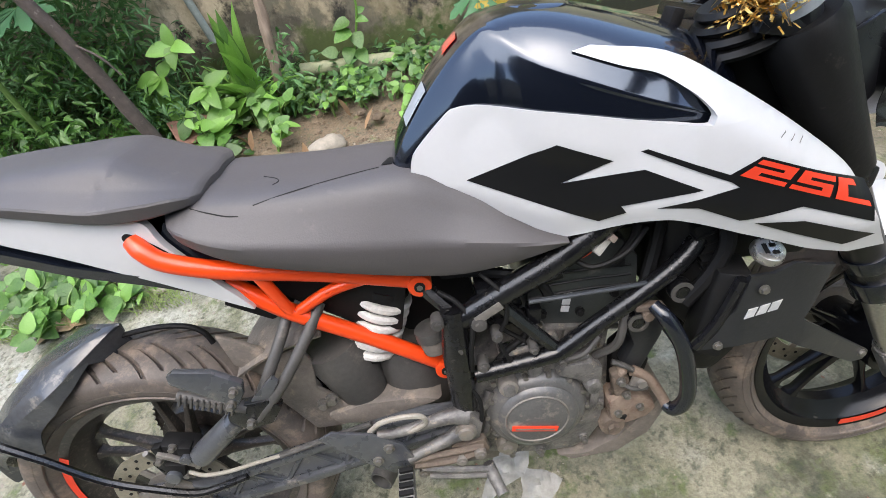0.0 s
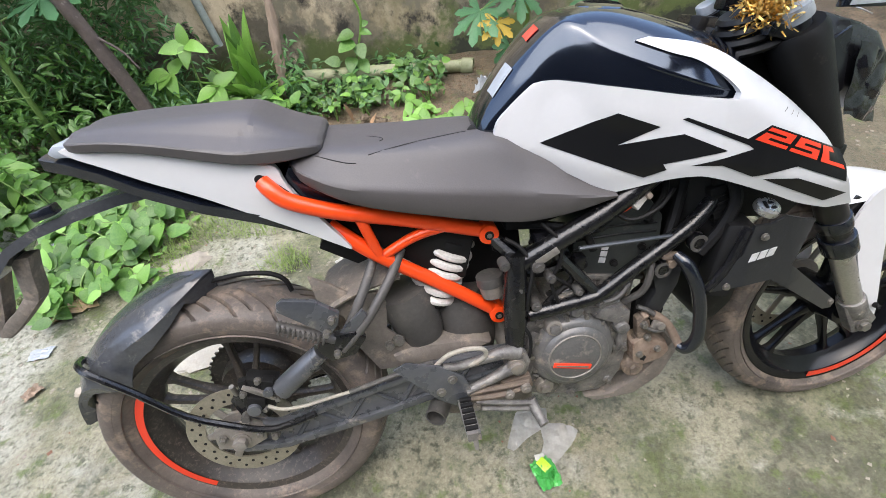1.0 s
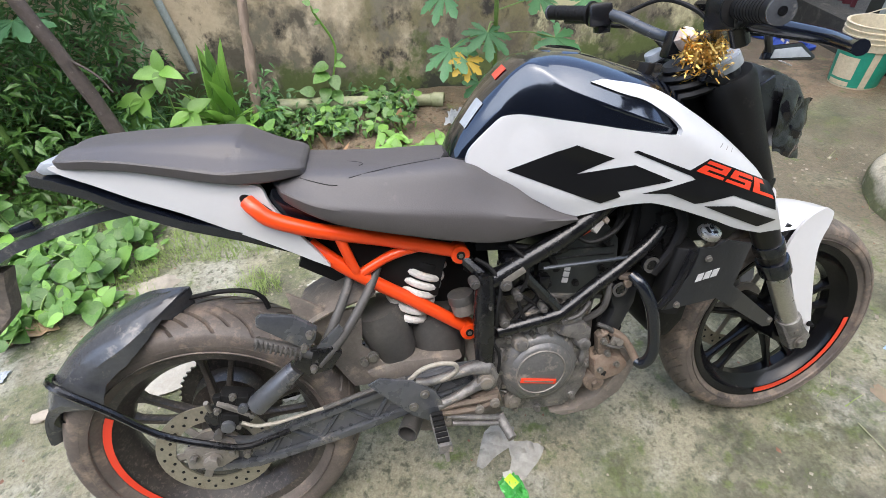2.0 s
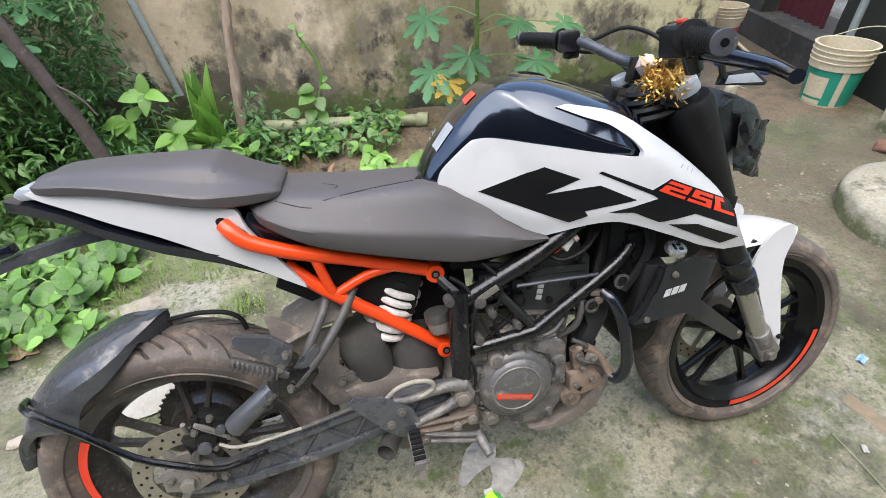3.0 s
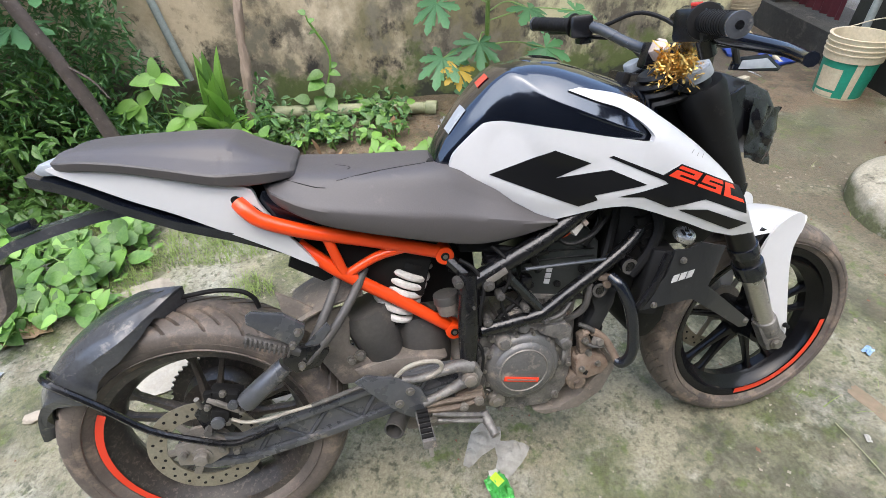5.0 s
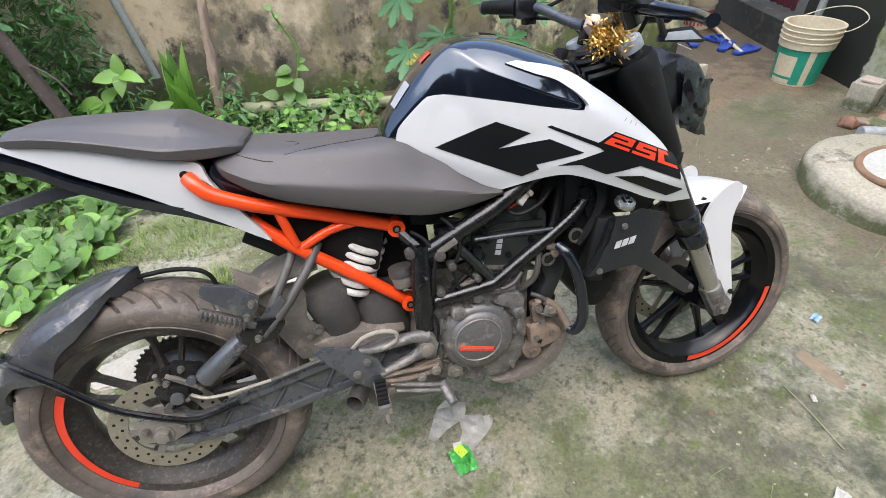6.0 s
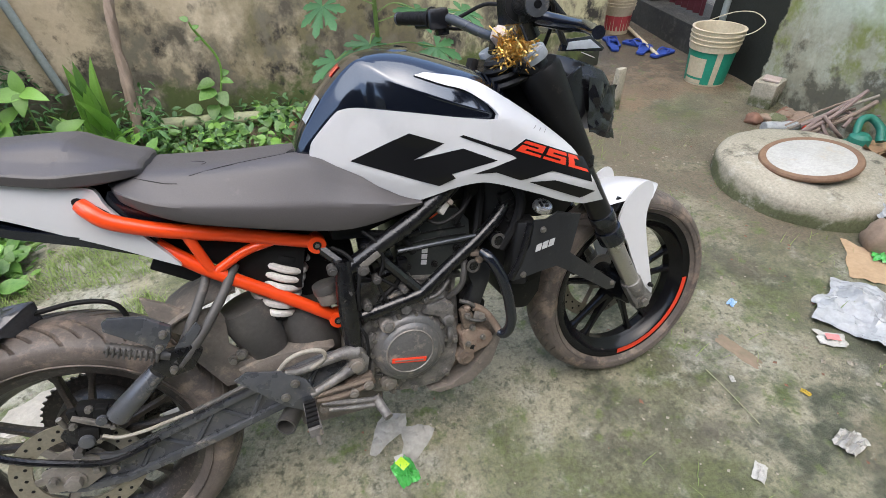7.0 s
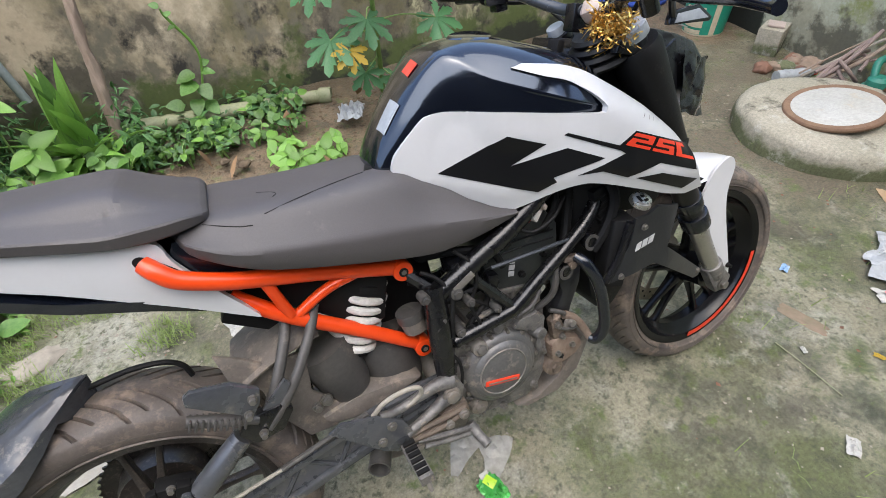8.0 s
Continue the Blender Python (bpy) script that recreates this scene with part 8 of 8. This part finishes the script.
def grip(p, q, s):
    p, q = Vector(p), Vector(q)
    g = part("grip", cyl(p, q, 0.0155, sides=24, b=0.002), M_RUBBER, bar, "ribbed black rubber grip")
    d = (q - p).normalized()
    part("grip_end", join(cyl(q, q + d * 0.006, 0.0168, sides=24, b=0.002), ), M_GUARD, g)
    part("grip_hole", cyl(q + d * 0.0055, q + d * 0.0068, 0.0055, sides=16), M_FRAME, g)
    for k in range(9):
        c = p + (q - p) * (0.12 + 0.085 * k)
        part("grip_rib", cyl(c, c + d * 0.003, 0.0163, sides=20), M_RUBBER, g)
    part("grip_flange", cyl(p, p - d * 0.006, 0.026, sides=24, b=0.002), M_RUBBER, g)


grip((0.944, -0.235, 1.026), (0.913, -0.335, 1.023), -1)
grip((0.955, 0.235, 1.026), (0.905, 0.340, 1.035), 1)
sw = part("switch_box", join(box((0.953, -0.205, 1.022), (0.05, 0.055, 0.05), 0.010, (0, 0, 22)), cyl((0.97, -0.20, 1.005), (0.985, -0.195, 0.975), 0.014)), M_PLASTIC, bar, "black throttle and switch housing")
part("switch_box_far", join(box((0.962, 0.205, 1.023), (0.05, 0.055, 0.048), 0.010, (0, 0, -22)), box((0.965, 0.20, 1.00), (0.03, 0.03, 0.03), 0.006)), M_PLASTIC, bar)
part("switch_button", box((0.946, -0.208, 1.050), (0.014, 0.012, 0.006), 0.002, (0, 0, 22)), M_RED2, sw)
part("brake_lever", tube([(0.985, -0.205, 1.005), (1.005, -0.25, 0.993), (1.003, -0.32, 0.985), (0.982, -0.375, 0.979), (0.974, -0.393, 0.978)], [0.013, 0.012, 0.0095, 0.008, 0.0095], 10), M_BLUEBLK, bar, "dark blue-grey brake lever with ball end")
part("master_cylinder", join(cyl((0.985, -0.165, 1.012), (0.99, -0.215, 1.008), 0.014), box((0.985, -0.165, 1.035), (0.04, 0.045, 0.028), 0.006, (0, 0, 15))), M_PLASTIC, bar)
part("clutch_lever", tube([(0.985, 0.205, 1.010), (1.005, 0.26, 1.006), (0.985, 0.34, 1.008), (0.965, 0.39, 1.012)], [0.009, 0.0075, 0.0065, 0.008], 8), M_PLASTIC, bar)
mir = part("folded_mirror", plate([(1.066, 0.940), (1.074, 0.960), (1.135, 0.959), (1.166, 0.934), (1.160, 0.928)], -0.156, -0.144, 0.003), M_BLUEBLK, bike, "blue-black folded rear-view mirror")
part("mirror_glass", plate([(1.078, 0.941), (1.084, 0.954), (1.132, 0.953), (1.155, 0.935)], -0.1575, -0.1555, 0.0005), M_TAPE, mir, "pale mirror glass")
part("mirror_stem", tube([(0.995, -0.200, 1.01), (1.03, -0.19, 1.0), (1.06, -0.165, 0.972), (1.08, -0.150, 0.95)], 0.006, 8), M_PLASTIC, mir)
for pts in ([(1.0, 0.17, 1.02), (1.06, 0.12, 1.04), (1.10, 0.04, 1.0), (1.09, 0.0, 0.93)], [(0.99, -0.17, 1.01), (1.06, -0.13, 1.03), (1.11, -0.06, 0.99), (1.10, 0.0, 0.90)], [(0.98, 0.20, 1.0), (1.05, 0.16, 0.98), (1.09, 0.08, 0.90)]):
    part("control_cable", tube(pts, 0.0045, 8), M_RUBBER, bar)
dash = part("display", moved(box((0, 0, 0), (0.016, 0.15, 0.085), 0.006), pose(1.125, 0.0, 1.0, 0, -42, 0)), M_PLASTIC, bike, "black instrument display")
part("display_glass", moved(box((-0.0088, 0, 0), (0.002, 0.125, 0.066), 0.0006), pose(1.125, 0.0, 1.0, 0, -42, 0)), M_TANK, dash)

# -- headlamp --
def lamp_ring(x, w, z0, z1, k=0.0):
    return [(x + k * 0.3, -w * 0.75, z1), (x, -w, z1 - 0.25 * (z1 - z0)), (x, -w * 0.95, z0 + 0.3 * (z1 - z0)), (x, -w * 0.5, z0), (x, w * 0.5, z0), (x, w * 0.95, z0 + 0.3 * (z1 - z0)), (x, w, z1 - 0.25 * (z1 - z0)), (x + k * 0.3, w * 0.75, z1)]


head = part("headlamp", bevel(loft([lamp_ring(1.055, 0.072, 0.80, 0.925), lamp_ring(1.105, 0.082, 0.79, 0.930), lamp_ring(1.14, 0.082, 0.775, 0.920), lamp_ring(1.19, 0.090, 0.755, 0.900), lamp_ring(1.230, 0.090, 0.748, 0.880), lamp_ring(1.246, 0.082, 0.756, 0.862)]), 0.006, 2, 20), M_PLASTIC, bike, "black angular headlamp wrapped in torn plastic")
part("lamp_glass", bevel(loft([lamp_ring(1.247, 0.076, 0.764, 0.852), lamp_ring(1.260, 0.062, 0.776, 0.84)]), 0.006, 2, 20), M_GLASS, head, "clear headlamp glass")
wrap = []
for u in np.linspace(0, 1, 22):
    row = []
    for v in np.linspace(0, 1, 18):
        q = Vector((1.170 + 0.082 * u, -0.091 + 0.02 * u * u, 0.875 - 0.03 * u - 0.118 * v))
        w = noise.noise_vector(q * 22) * 0.012 + noise.noise_vector(q * 55) * 0.003
        row.append(q + Vector((w.x * (0.4 + u), -0.006 - abs(w.y), w.z)))
    wrap.append(row)
part("torn_wrap", shell(wrap, 0.0008), M_WRAP, head, "crumpled torn plastic wrap", sharp=20)
part("wrap_label", moved(box((0, 0, 0), (0.030, 0.014, 0.0015), 0.0005), pose(1.185, -0.075, 0.917, 15, 22, 12)), M_SILVER, head)
for sd in (-1, 1):
    part("fork_cover", moved(lathe([(0.0, 0.0), (0.030, 0.0), (0.034, 0.01), (0.038, 0.10), (0.044, 0.19), (0.045, 0.225), (0.040, 0.236), (0.0, 0.236)], seg=32, axis="z", closed=False), pose(on_fork(0.70, 0.006), 0.098 * sd, 0.70, 0, -25, 0)), M_BLACK, clampm, "smooth black fork cover")
part("lamp_bracket", plate([(1.085, 0.86), (1.16, 0.90), (1.17, 0.80), (1.12, 0.74)], -0.090, -0.082, 0.003), M_PLASTIC, bike, "black headlamp bracket")
part("steering_mass", moved(lathe([(0.0, -0.12), (0.045, -0.115), (0.062, -0.05), (0.066, 0.04), (0.058, 0.095), (0.0, 0.10)], seg=28, axis="z", closed=False), pose(1.062, 0, 0.82, 0, -24, 0)), M_BLACK, bike, "black wiring boot at the steering head")

# -- offerings tied to the handlebar --
gar = thing("tinsel_garland", "crumpled gold tinsel garland tied round the handlebar clamp", "garland", bike.matrix_basis.copy())
ribbons = []
for k in range(260):
    a = np.array((1.006, -0.092, 0.950)) + np.random.normal(0, 1, 3) * (0.017, 0.018, 0.013)
    c = curve([a + np.random.normal(0, 1, 3) * 0.005 * j for j in range(4)], 4)
    b = bmesh.new()
    for q, r in zip(c, c[1:]):
        w1 = np.random.normal(0, 1, 3)
        w1 = w1 / np.linalg.norm(w1) * rand(0.0008, 0.0026)
        b.faces.new([b.verts.new(v) for v in (q - w1, q + w1, r + w1 * 0.6, r - w1)])
    ribbons.append(b)
part("tinsel", join(*ribbons[:130]), M_GOLD, gar, smooth=False)
part("tinsel", join(*ribbons[130:]), M_GOLD, gar, smooth=False)
knot = moved(lathe([(0.0, -0.02), (0.012, -0.016), (0.018, 0.0), (0.013, 0.014), (0.0, 0.018)], seg=14, axis="z"), pose(0.990, -0.060, 0.978))
for v in knot.verts:
    v.co += Vector(noise.noise_vector(v.co * 60)) * 0.006
part("cloth_knot", knot, M_CLOTH, gar, "knotted pale cloth")
